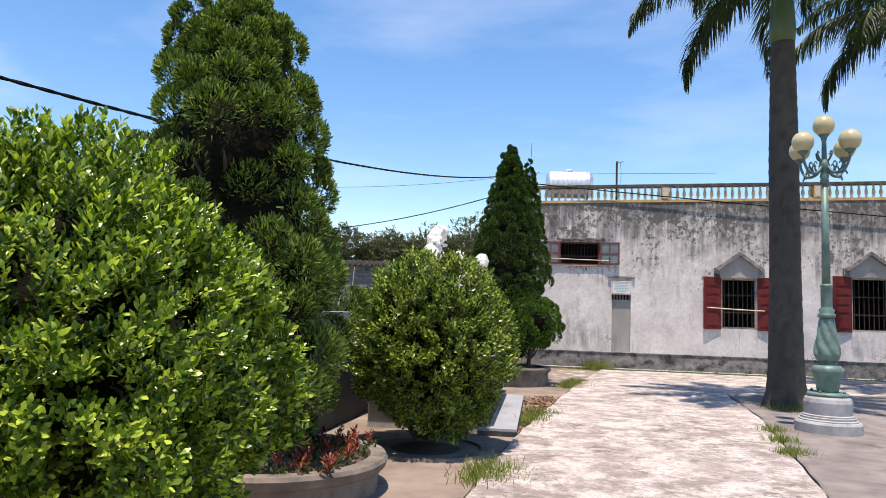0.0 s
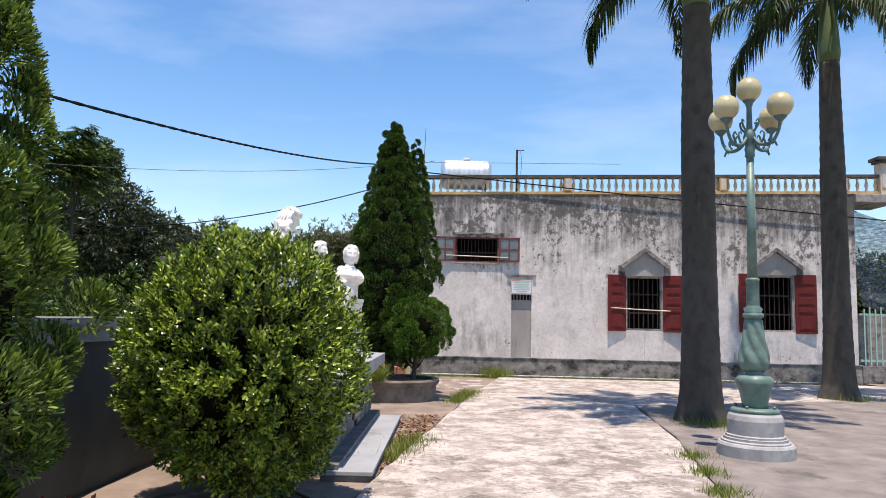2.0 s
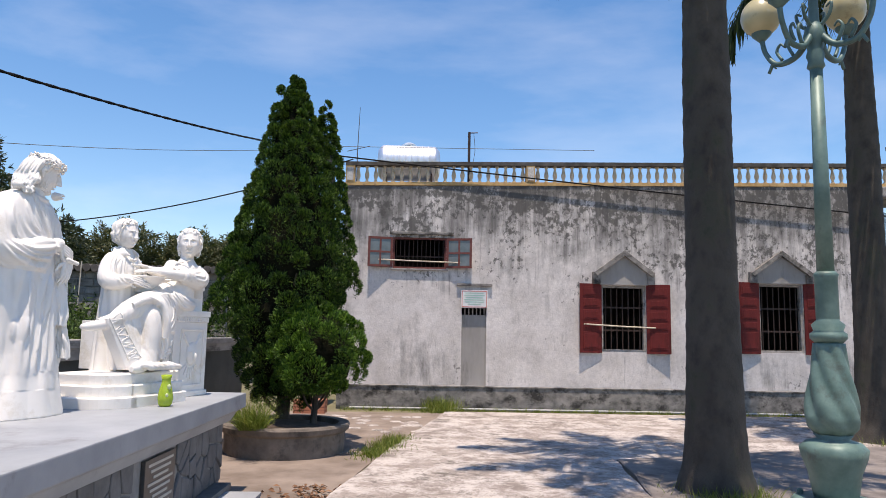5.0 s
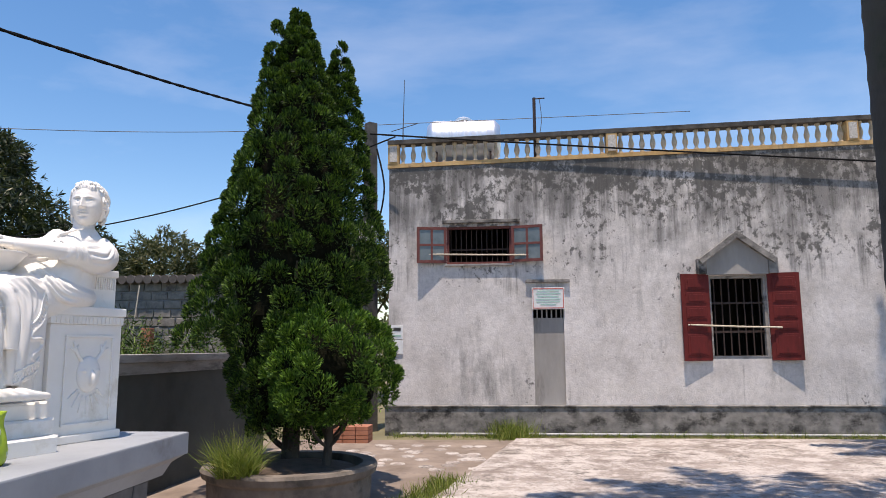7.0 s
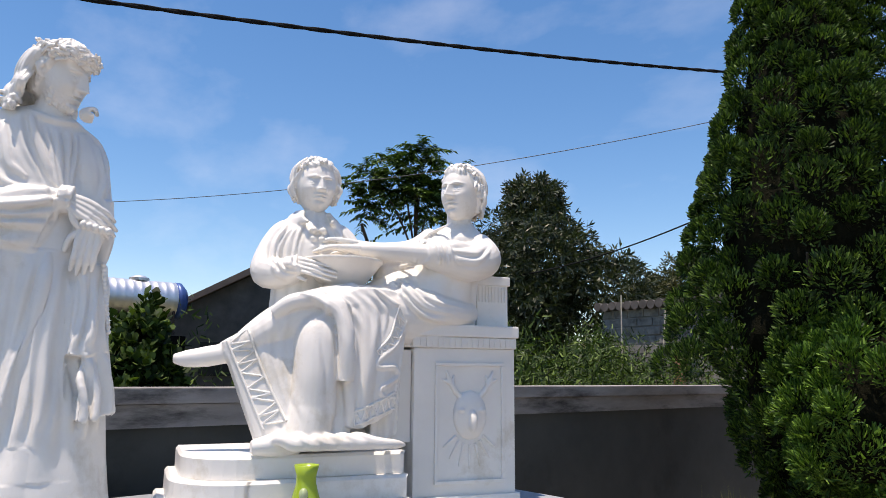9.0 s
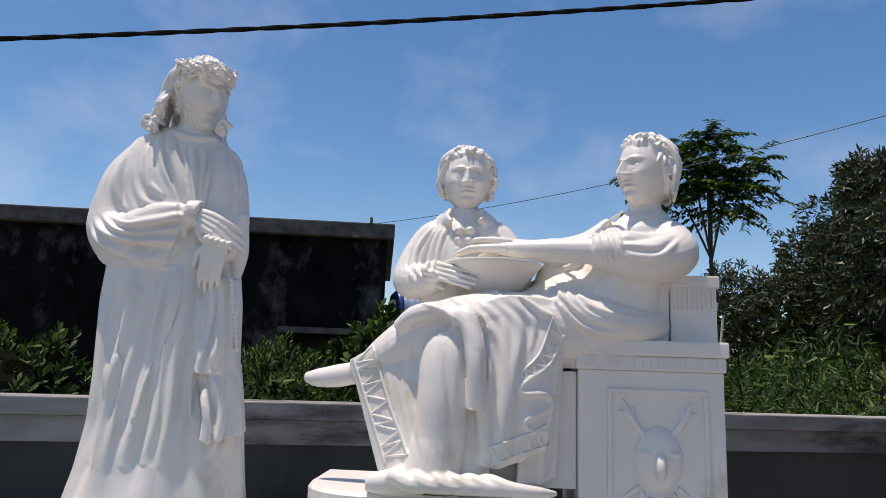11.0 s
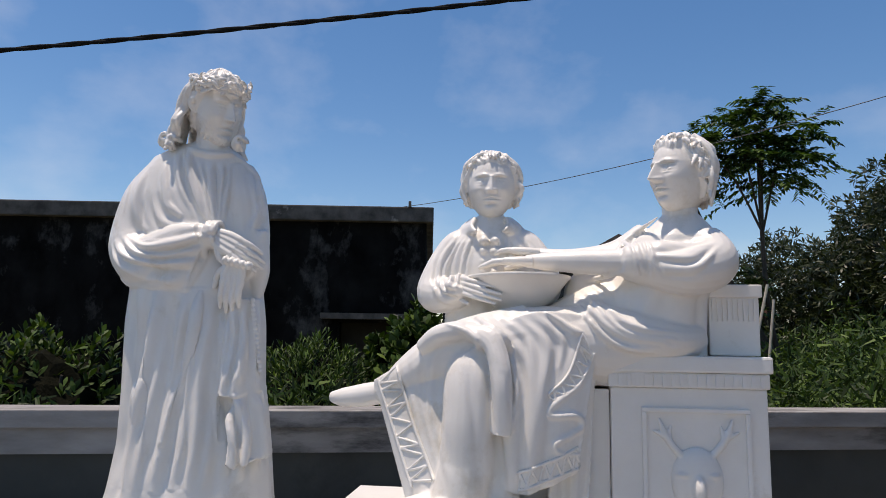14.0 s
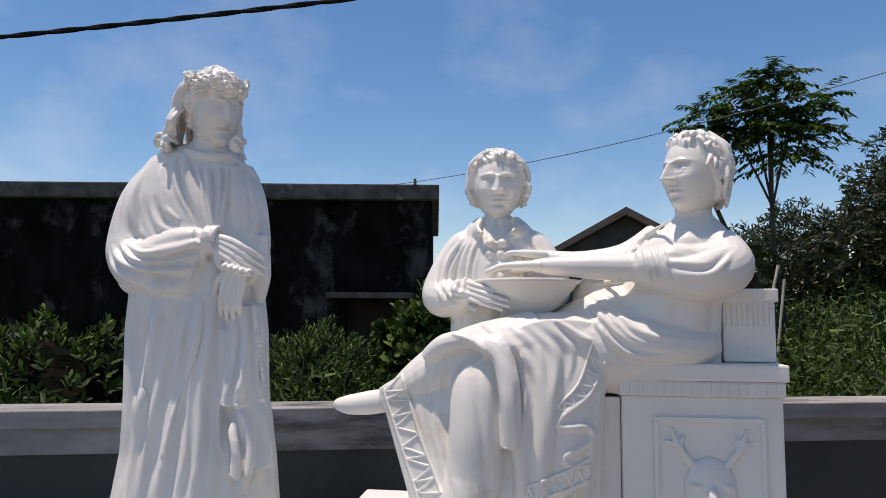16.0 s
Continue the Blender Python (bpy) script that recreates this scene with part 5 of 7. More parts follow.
# standing man in a long robe and mantle
bm, fine = bmesh.new(), bmesh.new()
robe(bm, [(0.0, 0.0, -0.02, 0.25, 0.37), (0.12, 0.0, -0.02, 0.23, 0.34), (0.28, 0.0, -0.01, 0.2, 0.31), (0.45, 0.0, -0.005, 0.18, 0.29), (0.62, 0.0, -0.02, 0.168, 0.275), (0.9, 0.0, -0.03, 0.155, 0.275), (1.05, 0.0, -0.035, 0.15, 0.26), (1.25, -0.01, -0.055, 0.145, 0.25), (1.4, -0.02, -0.07, 0.14, 0.25), (1.5, -0.025, -0.075, 0.125, 0.23), (1.57, -0.02, -0.065, 0.1, 0.18), (1.6, -0.015, -0.05, 0.075, 0.12), (1.62, -0.01, -0.03, 0.05, 0.06)], 0.012, 9, 1, 120, 60)
limb(bm, [(-0.01, -0.01, 1.53), (0.01, 0.0, 1.63), (0.03, 0.01, 1.72)], [0.085, 0.064, 0.06])
hm = head(fine, (0.035, 0.022, 1.748), 1.1, 55, 17, 4, 0.013, 3, 0.92)
rng = random.Random(12)
for k in range(120):  # long wavy hair falling behind the ears to the shoulders
    a = radians(rng.uniform(100, 256))
    c, s = math.cos(a), math.sin(a)
    w, v = rng.uniform(-0.022, 0.022), rng.uniform(0.95, 1.06)
    q = [(0.07 * c, 0.06 * s, 0.13), (0.124 * c * v, 0.114 * s * v + w * 0.5, 0.06), (0.138 * c * v - 0.005, 0.13 * s * v + w, -0.01), (0.14 * c * v + w, 0.14 * s * v - w, -0.07), (0.15 * c * v, 0.155 * s * v + w, -0.12), (0.155 * c + 0.02, 0.165 * s * v - w, -0.16 - rng.uniform(0, 0.035))]
    limb(fine, [hm @ Vector(p) for p in q], [0.008, 0.012, 0.0095, 0.0125, 0.01, 0.006], 8, 5)
for c0 in ((0.05, -0.185, 1.628), (0.085, -0.135, 1.606), (0.075, 0.135, 1.6)):  # rolled curls where the hair meets the shoulders
    for k in range(5):
        ring = [Vector(c0) + Vector((0.012 * k - 0.02, (0.03 - 0.004 * k) * math.cos(t) + 0.004 * k, (0.026 - 0.003 * k) * math.sin(t))) for t in np.linspace(0, 5.2, 12)]
        tube(fine, ring, 0.0085, 8)
for k in range(130):  # rough twisted wreath, lifted over the brow
    a = 2 * math.pi * k / 65
    r = 0.006 * math.sin(9 * a + k) + rng.uniform(-0.004, 0.005)
    p = hm @ Vector(((0.118 + r) * math.cos(a), (0.108 + r) * math.sin(a), 0.068 + 0.02 * (k % 3) + 0.008 * math.sin(7 * a) + rng.uniform(-0.006, 0.006)))
    blob(fine, p, (0.021, 0.0062, 0.0075), (rng.uniform(-30, 30), rng.uniform(-40, 40), math.degrees(a) + 90 + 58 + rng.uniform(-25, 25)), 8, 6)
# near arm under the wide mantle, forearm laid across the body
limb(bm, [(-0.03, -0.17, 1.5), (-0.01, -0.25, 1.38), (0.02, -0.27, 1.2), (0.08, -0.19, 1.14), (0.125, -0.07, 1.185), (0.15, 0.05, 1.225)], [0.1, 0.11, 0.115, 0.105, 0.075, 0.046], 28, 12)
limb(bm, [(-0.02, -0.24, 1.3), (0.02, -0.26, 1.16), (0.05, -0.18, 1.1), (0.09, -0.08, 1.09), (0.12, -0.01, 1.1)], [0.09, 0.11, 0.085, 0.07, 0.045], 24, 10)
sheet(bm, cloth([(0.05, -0.3, 1.12), (0.14, -0.18, 1.12), (0.185, -0.05, 1.17), (0.18, 0.085, 1.24)], [(0.04, -0.29, 1.05), (0.12, -0.18, 1.04), (0.155, -0.08, 1.03), (0.16, 0.0, 1.02)], 0.006, 3, rows=10, cols=44, bulge=0.008), 0.06)
limb(bm, [(0.14, 0.04, 1.228), (0.16, 0.12, 1.215)], [0.04, 0.034], 14)
for k in range(3):  # ribbed cuff
    t = 0.075 + 0.018 * k
    tube(bm, [Vector((0.15, t, 1.225)) + Vector((0.046 * math.cos(b), 0.006 * math.sin(b), 0.046 * math.sin(b))) for b in np.linspace(0, 6.0, 16)], 0.009, 8)
hand(fine, (0.165, 0.11, 1.215), (0.03, 1, -0.5), (-0.9, 0, -0.25), 1.05, 0.3)
limb(bm, [(-0.03, 0.08, 1.49), (-0.01, 0.135, 1.38), (0.0, 0.165, 1.22), (0.06, 0.175, 1.13), (0.12, 0.19, 1.11)], [0.09, 0.09, 0.085, 0.07, 0.046], 20, 10)
limb(bm, [(0.02, 0.205, 1.25), (0.03, 0.225, 1.1), (0.04, 0.225, 0.99)], [0.05, 0.045, 0.02], 14)
hand(fine, (0.165, 0.195, 1.125), (0.03, -0.16, -1), (-1, 0, 0), 1.08, 0.15)
for k in range(5):  # band at the lower wrist
    blob(fine, (0.19, 0.165 + 0.022 * k, 1.125 - 0.005 * k), (0.02, 0.014, 0.016), (0, 0, 0), 10, 8)
blob(bm, (0.115, -0.14, 0.6), (0.05, 0.075, 0.13))  # bent knee under the cloth
# mantle end falling from the lower arm
sheet(bm, cloth([(0.13, 0.15, 0.99), (0.13, 0.2, 0.99), (0.08, 0.255, 0.99)], [(0.175, 0.15, 0.64), (0.17, 0.21, 0.635), (0.11, 0.285, 0.655)], 0.008, 2, rows=14, cols=40, bulge=0.0), 0.05)
sheet(bm, cloth([(0.15, 0.2, 0.68), (0.14, 0.24, 0.68), (0.09, 0.285, 0.68)], [(0.19, 0.2, 0.4), (0.17, 0.26, 0.405), (0.1, 0.325, 0.43)], 0.01, 2, rows=14, cols=40, bulge=0.0), 0.05)
for k in range(16):  # knotted cord beside the hip
    blob(fine, (0.115 - 0.001 * k, 0.243 + 0.0025 * k, 0.985 - k * 0.017), (0.011, 0.01, 0.011), (0, 0, 0), 8, 6)
CLOAK_FOLDS = [
    (0.025, 4, [(-0.248, 1.519), (-0.276, 1.374), (-0.229, 1.236), (-0.124, 1.221), (0.049, 1.227)], [(-0.139, 1.532), (-0.117, 1.402), (-0.056, 1.303), (0.016, 1.272), (0.087, 1.252)]),  # cloak over the shoulder
    (0.028, 4, [(-0.328, 1.177), (-0.262, 1.094), (-0.132, 1.042), (-0.002, 1.016)], [(-0.253, 1.237), (-0.139, 1.191), (-0.029, 1.213), (0.083, 1.243)]),  # hanging sleeve
    (0.018, 4, [(-0.023, 1.514), (0.018, 1.4), (0.06, 1.272)], [(0.113, 1.511), (0.117, 1.398), (0.118, 1.264)]),  # tunic on the chest
    (0.012, 2, [(-0.125, 1.578), (-0.095, 1.447), (-0.017, 1.31)], [(-0.043, 1.55), (-0.003, 1.423), (0.059, 1.279)]),  # lapel
    (0.013, 2, [(0.155, 1.51), (0.196, 1.367), (0.195, 1.256)], [(0.246, 1.434), (0.272, 1.292), (0.266, 1.218)]),  # far sleeve
]
ROBE_FOLDS = [
    (0.03, 2, [(-0.24, 1.02), (-0.22, 0.7), (-0.25, 0.2)], [(0.14, 1.02), (0.15, 0.7), (0.16, 0.2)]),  # broad fall of the robe
    (0.032, 4, [(-0.245, 1.012), (-0.225, 0.747), (-0.236, 0.529), (-0.25, 0.315)], [(0.058, 1.005), (0.025, 0.751), (-0.0, 0.536), (-0.029, 0.323)]),  # robe over the bent leg
    (0.036, 3, [(0.058, 1.005), (0.029, 0.751), (0.008, 0.536), (-0.018, 0.324)], [(0.14, 0.94), (0.139, 0.682), (0.158, 0.47), (0.152, 0.331)]),  # robe between the legs
    (0.022, 3, [(0.16, 0.948), (0.176, 0.811), (0.162, 0.668)], [(0.271, 0.949), (0.28, 0.77), (0.286, 0.664)]),  # mantle end
    (0.026, 3, [(0.152, 0.632), (0.191, 0.499), (0.204, 0.347)], [(0.291, 0.643), (0.314, 0.531), (0.331, 0.365)]),  # lower mantle end
]
CLOAK_EDGES = [
    (0.012, [(-0.075, 1.585), (-0.02, 1.56), (0.04, 1.552), (0.1, 1.565)]),
    (0.01, [(0.092, 1.252), (0.064, 1.16), (0.036, 1.086), (0.003, 1.016)]),
    (0.01, [(0.003, 1.016), (-0.132, 1.037), (-0.259, 1.044), (-0.306, 1.071)]),
    (0.012, [(-0.068, 1.577), (-0.02, 1.446), (0.056, 1.279)]),
    (0.01, [(0.102, 1.557), (0.183, 1.487), (0.218, 1.367), (0.206, 1.255)]),
    (0.012, [(-0.146, 1.517), (-0.135, 1.448), (-0.105, 1.349), (-0.048, 1.298)]),
]
ROBE_EDGES = [
    (0.014, [(0.058, 1.01), (0.04, 0.867), (0.002, 0.664), (-0.035, 0.464)]),
    (0.01, [(0.13, 0.926), (0.143, 0.782), (0.142, 0.611), (0.158, 0.47)]),
]
skin = front_of(bm)
for r, points in CLOAK_EDGES + ROBE_EDGES:
    cloth_edge(bm, skin, r, points)
fused("standing_man_statue", bm, fine, "white-painted statue of a standing bearded man in draped robes", pose(-1.66, 11.065, S, 0, 0, -18), 0.0055, CLOAK_FOLDS + ROBE_FOLDS)

# boy holding a basin
bm, fine = bmesh.new(), bmesh.new()
robe(bm, [(0.2, 0, -0.46, 0.17, 0.2), (0.6, 0, -0.46, 0.16, 0.18), (0.95, 0, -0.455, 0.13, 0.165), (1.15, 0, -0.45, 0.125, 0.18), (1.24, 0, -0.445, 0.1, 0.165), (1.31, 0, -0.445, 0.06, 0.08), (1.34, 0, -0.445, 0.05, 0.05)], 0.02, 11, 4)
limb(bm, [(0, -0.445, 1.28), (0.01, -0.445, 1.4)], [0.05, 0.046])
bhm = head(fine, (0.025, -0.445, 1.455), 0.98, 4, 4, 0, 0, 9, 1.12, 0.7)
locks(fine, bhm, 0.98, 86, 180, -0.07, 54, 5, 1.06)
for s, e in ((-1, (0.05, -0.655, 1.03)), (1, (0.05, -0.25, 1.05))):
    limb(bm, [(0, -0.445 + s * 0.07, 1.235), (0, -0.445 + s * 0.13, 1.225), (0.01, -0.445 + s * 0.18, 1.14), e, (0.14, -0.445 + s * 0.12, 1.03), (0.2, -0.445 + s * 0.1, 1.06)], [0.05, 0.06, 0.07, 0.075, 0.06, 0.04], 16)
hand(fine, (0.15, -0.565, 1.06), (0.75, 0.5, -0.2), (0, 0.7, -0.2), 0.85, 0.5)
for sd in (-1, 1):  # broad flat collar with rounded points
    for k in range(13):
        t = k / 12
        limb(bm, [(0.035 + 0.02 * t - 0.06 * (1 - t), -0.445 + sd * (0.06 + 0.012 * (1 - t)), 1.335 - 0.012 * t), (0.06 + 0.035 * t - 0.06 * (1 - t), -0.445 + sd * (0.11 - 0.04 * t), 1.3 - 0.015 * t), (0.085 + 0.04 * t - 0.08 * (1 - t), -0.445 + sd * (0.135 - 0.085 * t), 1.262 - 0.004 * t)], [0.009, 0.01, 0.009], 8, 3)
    for k in range(5):  # ruffled front
        blob(bm, (0.118, -0.445 + sd * 0.022, 1.225 - k * 0.04), (0.018, 0.019, 0.017), (0, 0, 0), 10, 8)
SHIRT_FOLDS = [
    (0.013, 4, [(-0.6, 1.24), (-0.66, 1.13), (-0.66, 1.02)], [(-0.5, 1.24), (-0.53, 1.13), (-0.55, 1.03)]),
    (0.011, 3, [(-0.67, 1.06), (-0.64, 1.0), (-0.58, 0.97)], [(-0.6, 1.1), (-0.58, 1.06), (-0.52, 1.05)]),
    (0.012, 3, [(-0.4, 1.24), (-0.37, 1.13), (-0.36, 1.03)], [(-0.29, 1.23), (-0.24, 1.13), (-0.24, 1.03)]),
]
fused("boy_statue", bm, fine, "white-painted statue of a curly-haired boy holding a basin", GROUP @ Matrix.Translation((-0.28, 0, 0)), 0.0058, SHIRT_FOLDS)

basin = bmesh.new()
lathe(basin, [(0.09, 0.0), (0.1, 0.015), (0.085, 0.03), (0.12, 0.05), (0.16, 0.1), (0.182, 0.128), (0.19, 0.132), (0.192, 0.142), (0.178, 0.144), (0.15, 0.1), (0.05, 0.07)], 40)
tagged(part("basin", basin, PLASTER, None, "", True, GROUP @ Matrix.Translation((-0.15, -0.335, 0.945))), "white shallow basin on the seated figure's lap", "basin")

def border(bm, skin, one, two, n):
    """An embroidered band on the cloth: two ribs and a zigzag between them."""
    p, q = curve([(0, *v) for v in one], 6), curve([(0, *v) for v in two], 6)
    for c in (p, q):
        tube(bm, [skin(v.y, v.z, 0.002) for v in c], 0.0062, 6)
    for k in range(2 * n):
        a, b = (p, q) if k % 2 else (q, p)
        i, j = round(k / (2 * n) * (len(p) - 1)), round((k + 1) / (2 * n) * (len(p) - 1))
        u, v = a[i], b[j]
        tube(bm, [skin(*(u.lerp(v, t).yz), 0.001) for t in (0.1, 0.35, 0.65, 0.9)], 0.0048, 6)


# seated man leaning on the pedestal, arms stretched over the basin, legs crossed
bm, fine = bmesh.new(), bmesh.new()
robe(bm, [(0.7, -0.18, 0.1, 0.17, 0.24), (0.86, -0.16, 0.12, 0.16, 0.215), (1.0, -0.15, 0.15, 0.145, 0.19), (1.12, -0.14, 0.21, 0.135, 0.175), (1.22, -0.13, 0.24, 0.115, 0.155), (1.28, -0.13, 0.25, 0.075, 0.095), (1.32, -0.13, 0.25, 0.055, 0.055)], 0.012, 9, 6)
limb(bm, [(-0.13, 0.25, 1.25), (-0.125, 0.245, 1.38)], [0.066, 0.06])
shm = head(fine, (-0.105, 0.245, 1.455), 1.07, -55, 0, 0, 0, 21, 1.02, 1.25)
locks(fine, shm, 1.07, 112, 180, -0.1, 60, 8, 1.0)
limb(bm, [(-0.17, 0.1, 0.98), (-0.17, -0.06, 0.94), (-0.18, -0.2, 0.88)], [0.13, 0.12, 0.1], 18)
# near arm with its rolled sleeve
limb(bm, [(-0.09, 0.31, 1.2), (-0.03, 0.33, 1.13), (0.01, 0.24, 1.1), (0.0, 0.12, 1.12), (-0.01, 0.03, 1.125)], [0.08, 0.088, 0.09, 0.08, 0.058], 20)
limb(bm, [(-0.01, 0.06, 1.125), (-0.03, -0.12, 1.13), (-0.062, -0.31, 1.135)], [0.052, 0.044, 0.022], 14)
hand(fine, (-0.06, -0.28, 1.135), (-0.15, -1, 0.02), (-0.1, 0, -1), 1.15, 0.1)
limb(bm, [(-0.2, 0.14, 1.22), (-0.17, 0.02, 1.16), (-0.17, -0.14, 1.15), (-0.19, -0.29, 1.18)], [0.08, 0.065, 0.046, 0.022], 14)
hand(fine, (-0.19, -0.26, 1.18), (0.0, -1, 0.08), (0, 0, -1), 1.1, 0.1)
blob(bm, (-0.2, 0.0, 1.02), (0.09, 0.17, 0.13))  # cloth bunched behind the near arm
limb(bm, [(-0.1, 0.29, 0.87), (-0.05, 0.2, 0.86), (-0.03, 0.05, 0.88), (-0.05, -0.1, 0.93)], [0.05, 0.07, 0.08, 0.07], 16)
blob(bm, (-0.12, 0.13, 0.97), (0.115, 0.16, 0.14))
# lap and thighs
limb(bm, [(-0.16, 0.14, 0.82), (-0.1, -0.1, 0.84), (-0.04, -0.34, 0.84), (0.0, -0.5, 0.81)], [0.15, 0.14, 0.125, 0.1], 24)
limb(bm, [(-0.24, 0.1, 0.8), (-0.26, -0.2, 0.82), (-0.2, -0.5, 0.8)], [0.14, 0.13, 0.1], 20)
# crossed leg: knee out to the slipper
limb(bm, [(-0.02, -0.48, 0.81), (-0.03, -0.6, 0.77), (-0.05, -0.72, 0.7), (-0.08, -0.83, 0.66)], [0.1, 0.095, 0.075, 0.05], 20)
limb(bm, [(-0.08, -0.8, 0.665), (-0.1, -0.9, 0.645), (-0.115, -0.98, 0.635), (-0.12, -1.03, 0.636)], [0.042, 0.043, 0.035, 0.016], 14)
limb(bm, [(0.02, -0.43, 0.8), (0.03, -0.42, 0.55), (0.05, -0.41, 0.3)], [0.08, 0.08, 0.085], 16)
# planted leg under the robe
limb(bm, [(-0.02, -0.43, 0.79), (0.07, -0.485, 0.745), (0.1, -0.495, 0.6), (0.095, -0.5, 0.45), (0.09, -0.52, 0.32)], [0.085, 0.088, 0.088, 0.092, 0.11], 24)
limb(bm, [(0.09, -0.56, 0.31), (0.13, -0.66, 0.305), (0.14, -0.74, 0.3)], [0.055, 0.045, 0.025], 14)
# cloth hanging from the crossed shin to the base, with its border
veil = cloth([(-0.035, -0.85, 0.705), (0.0, -0.76, 0.745), (0.03, -0.66, 0.79), (0.05, -0.54, 0.83)], [(0.06, -0.7, 0.29), (0.1, -0.65, 0.29), (0.13, -0.6, 0.29), (0.14, -0.52, 0.29)], 0.004, 3, rows=25, cols=60, bulge=0.0)
sheet(bm, veil, 0.1)
# cloth falling over the seat in waves
drape = cloth([(0.06, -0.41, 0.9), (0.06, -0.3, 0.945), (0.03, -0.18, 0.95), (-0.02, -0.05, 0.93)], [(0.12, -0.37, 0.37), (0.13, -0.31, 0.36), (0.1, -0.24, 0.38), (0.05, -0.14, 0.42)], 0.008, 3, rows=25, cols=60, bulge=0.03)
sheet(bm, drape, 0.09)
sheet(bm, cloth([(-0.01, -0.22, 0.9), (-0.02, -0.14, 0.9), (-0.03, -0.06, 0.88)], [(0.03, -0.24, 0.3), (0.01, -0.17, 0.3), (-0.01, -0.1, 0.32)], 0.012, 2, rows=12, cols=30, bulge=0.0), 0.06)
limb(bm, [(0.06, -0.47, 0.875), (0.1, -0.52, 0.88), (0.09, -0.6, 0.865), (0.05, -0.66, 0.82)], [0.03, 0.035, 0.035, 0.03], 12)
limb(bm, [(0.09, -0.53, 0.885), (0.14, -0.42, 0.845), (0.165, -0.385, 0.72), (0.16, -0.385, 0.55)], [0.03, 0.036, 0.036, 0.03], 12)
limb(bm, [(-0.04, -0.3, 0.86), (0.0, -0.5, 0.825), (-0.02, -0.64, 0.765), (-0.05, -0.76, 0.69)], [0.12, 0.105, 0.09, 0.06], 20)
SEATED_FOLDS = [
    (0.02, 4, [(-0.513, 0.93), (-0.384, 0.843), (-0.313, 0.702), (-0.293, 0.485)], [(-0.24, 0.948), (-0.147, 0.847), (-0.219, 0.673), (-0.243, 0.487)]),  # drape from the lap
    (0.015, 4, [(-0.137, 0.973), (-0.038, 0.848), (0.114, 0.816)], [(-0.082, 1.061), (0.04, 0.927), (0.221, 0.89)]),  # tunic at the waist
    (0.012, 4, [(0.03, 1.215), (0.044, 1.148), (0.058, 1.077)], [(0.11, 1.207), (0.124, 1.132), (0.153, 1.069)]),  # gathered sleeve
    (0.009, 3, [(0.114, 1.204), (0.214, 1.203), (0.312, 1.21)], [(0.127, 1.072), (0.24, 1.069), (0.333, 1.155)]),  # shoulder
    (0.011, 3, [(-0.758, 0.757), (-0.69, 0.567), (-0.607, 0.381)], [(-0.586, 0.849), (-0.601, 0.633), (-0.527, 0.369)]),  # cloth on the shin
    (0.01, 2, [(-0.504, 0.794), (-0.48, 0.573), (-0.463, 0.387)], [(-0.352, 0.733), (-0.321, 0.515), (-0.322, 0.392)]),  # cloth over the planted leg
]
SEATED_EDGES = [
    (0.009, [(-0.077, 0.816), (-0.125, 0.714), (-0.217, 0.642), (-0.227, 0.608), (-0.142, 0.607), (-0.127, 0.567), (-0.212, 0.519), (-0.197, 0.489), (-0.128, 0.483)]),
    (0.012, [(-0.48, 0.93), (-0.376, 0.843), (-0.339, 0.702), (-0.349, 0.561)]),
    (0.01, [(-0.575, 0.902), (-0.488, 0.871), (-0.461, 0.83), (-0.512, 0.797)]),
    (0.01, [(-0.24, 0.948), (-0.162, 0.894), (-0.118, 0.878)]),
    (0.01, [(0.045, 1.22), (0.059, 1.14), (0.076, 1.072)]),
    (0.008, [(-0.097, 1.077), (-0.019, 1.082), (0.027, 1.088)]),
    (0.01, [(-0.122, 0.981), (-0.053, 0.879), (0.023, 0.833), (0.114, 0.819)]),
    (0.008, [(0.147, 1.283), (0.045, 1.212), (-0.035, 1.085)]),
]
SEATED_BANDS = [
    ([(-0.833, 0.71), (-0.764, 0.549), (-0.685, 0.359)], [(-0.758, 0.757), (-0.687, 0.567), (-0.604, 0.394)], 8),
    ([(-0.077, 0.813), (-0.128, 0.713), (-0.217, 0.642)], [(-0.118, 0.878), (-0.166, 0.744), (-0.236, 0.676)], 6),
    ([(-0.34, 0.427), (-0.228, 0.466), (-0.135, 0.506)], [(-0.33, 0.373), (-0.229, 0.408), (-0.128, 0.438)], 6),
]
for k in range(6):  # hem gathered on the base
    ridge(bm, [(0.12, -0.68 + k * 0.05, 0.3), (0.18, -0.64 + k * 0.06, 0.33), (0.2, -0.59 + k * 0.065, 0.31), (0.18, -0.52 + k * 0.07, 0.3), (0.12, -0.46 + k * 0.07, 0.29)], 0.024)
skin = front_of(bm)
for r, points in SEATED_EDGES:
    cloth_edge(bm, skin, r, points)
for one, two, n in SEATED_BANDS:
    border(fine, skin, one, two, n)
fused("seated_man_statue", bm, fine, "white-painted statue of a seated robed man with crossed legs reaching out", GROUP, 0.0055, SEATED_FOLDS)

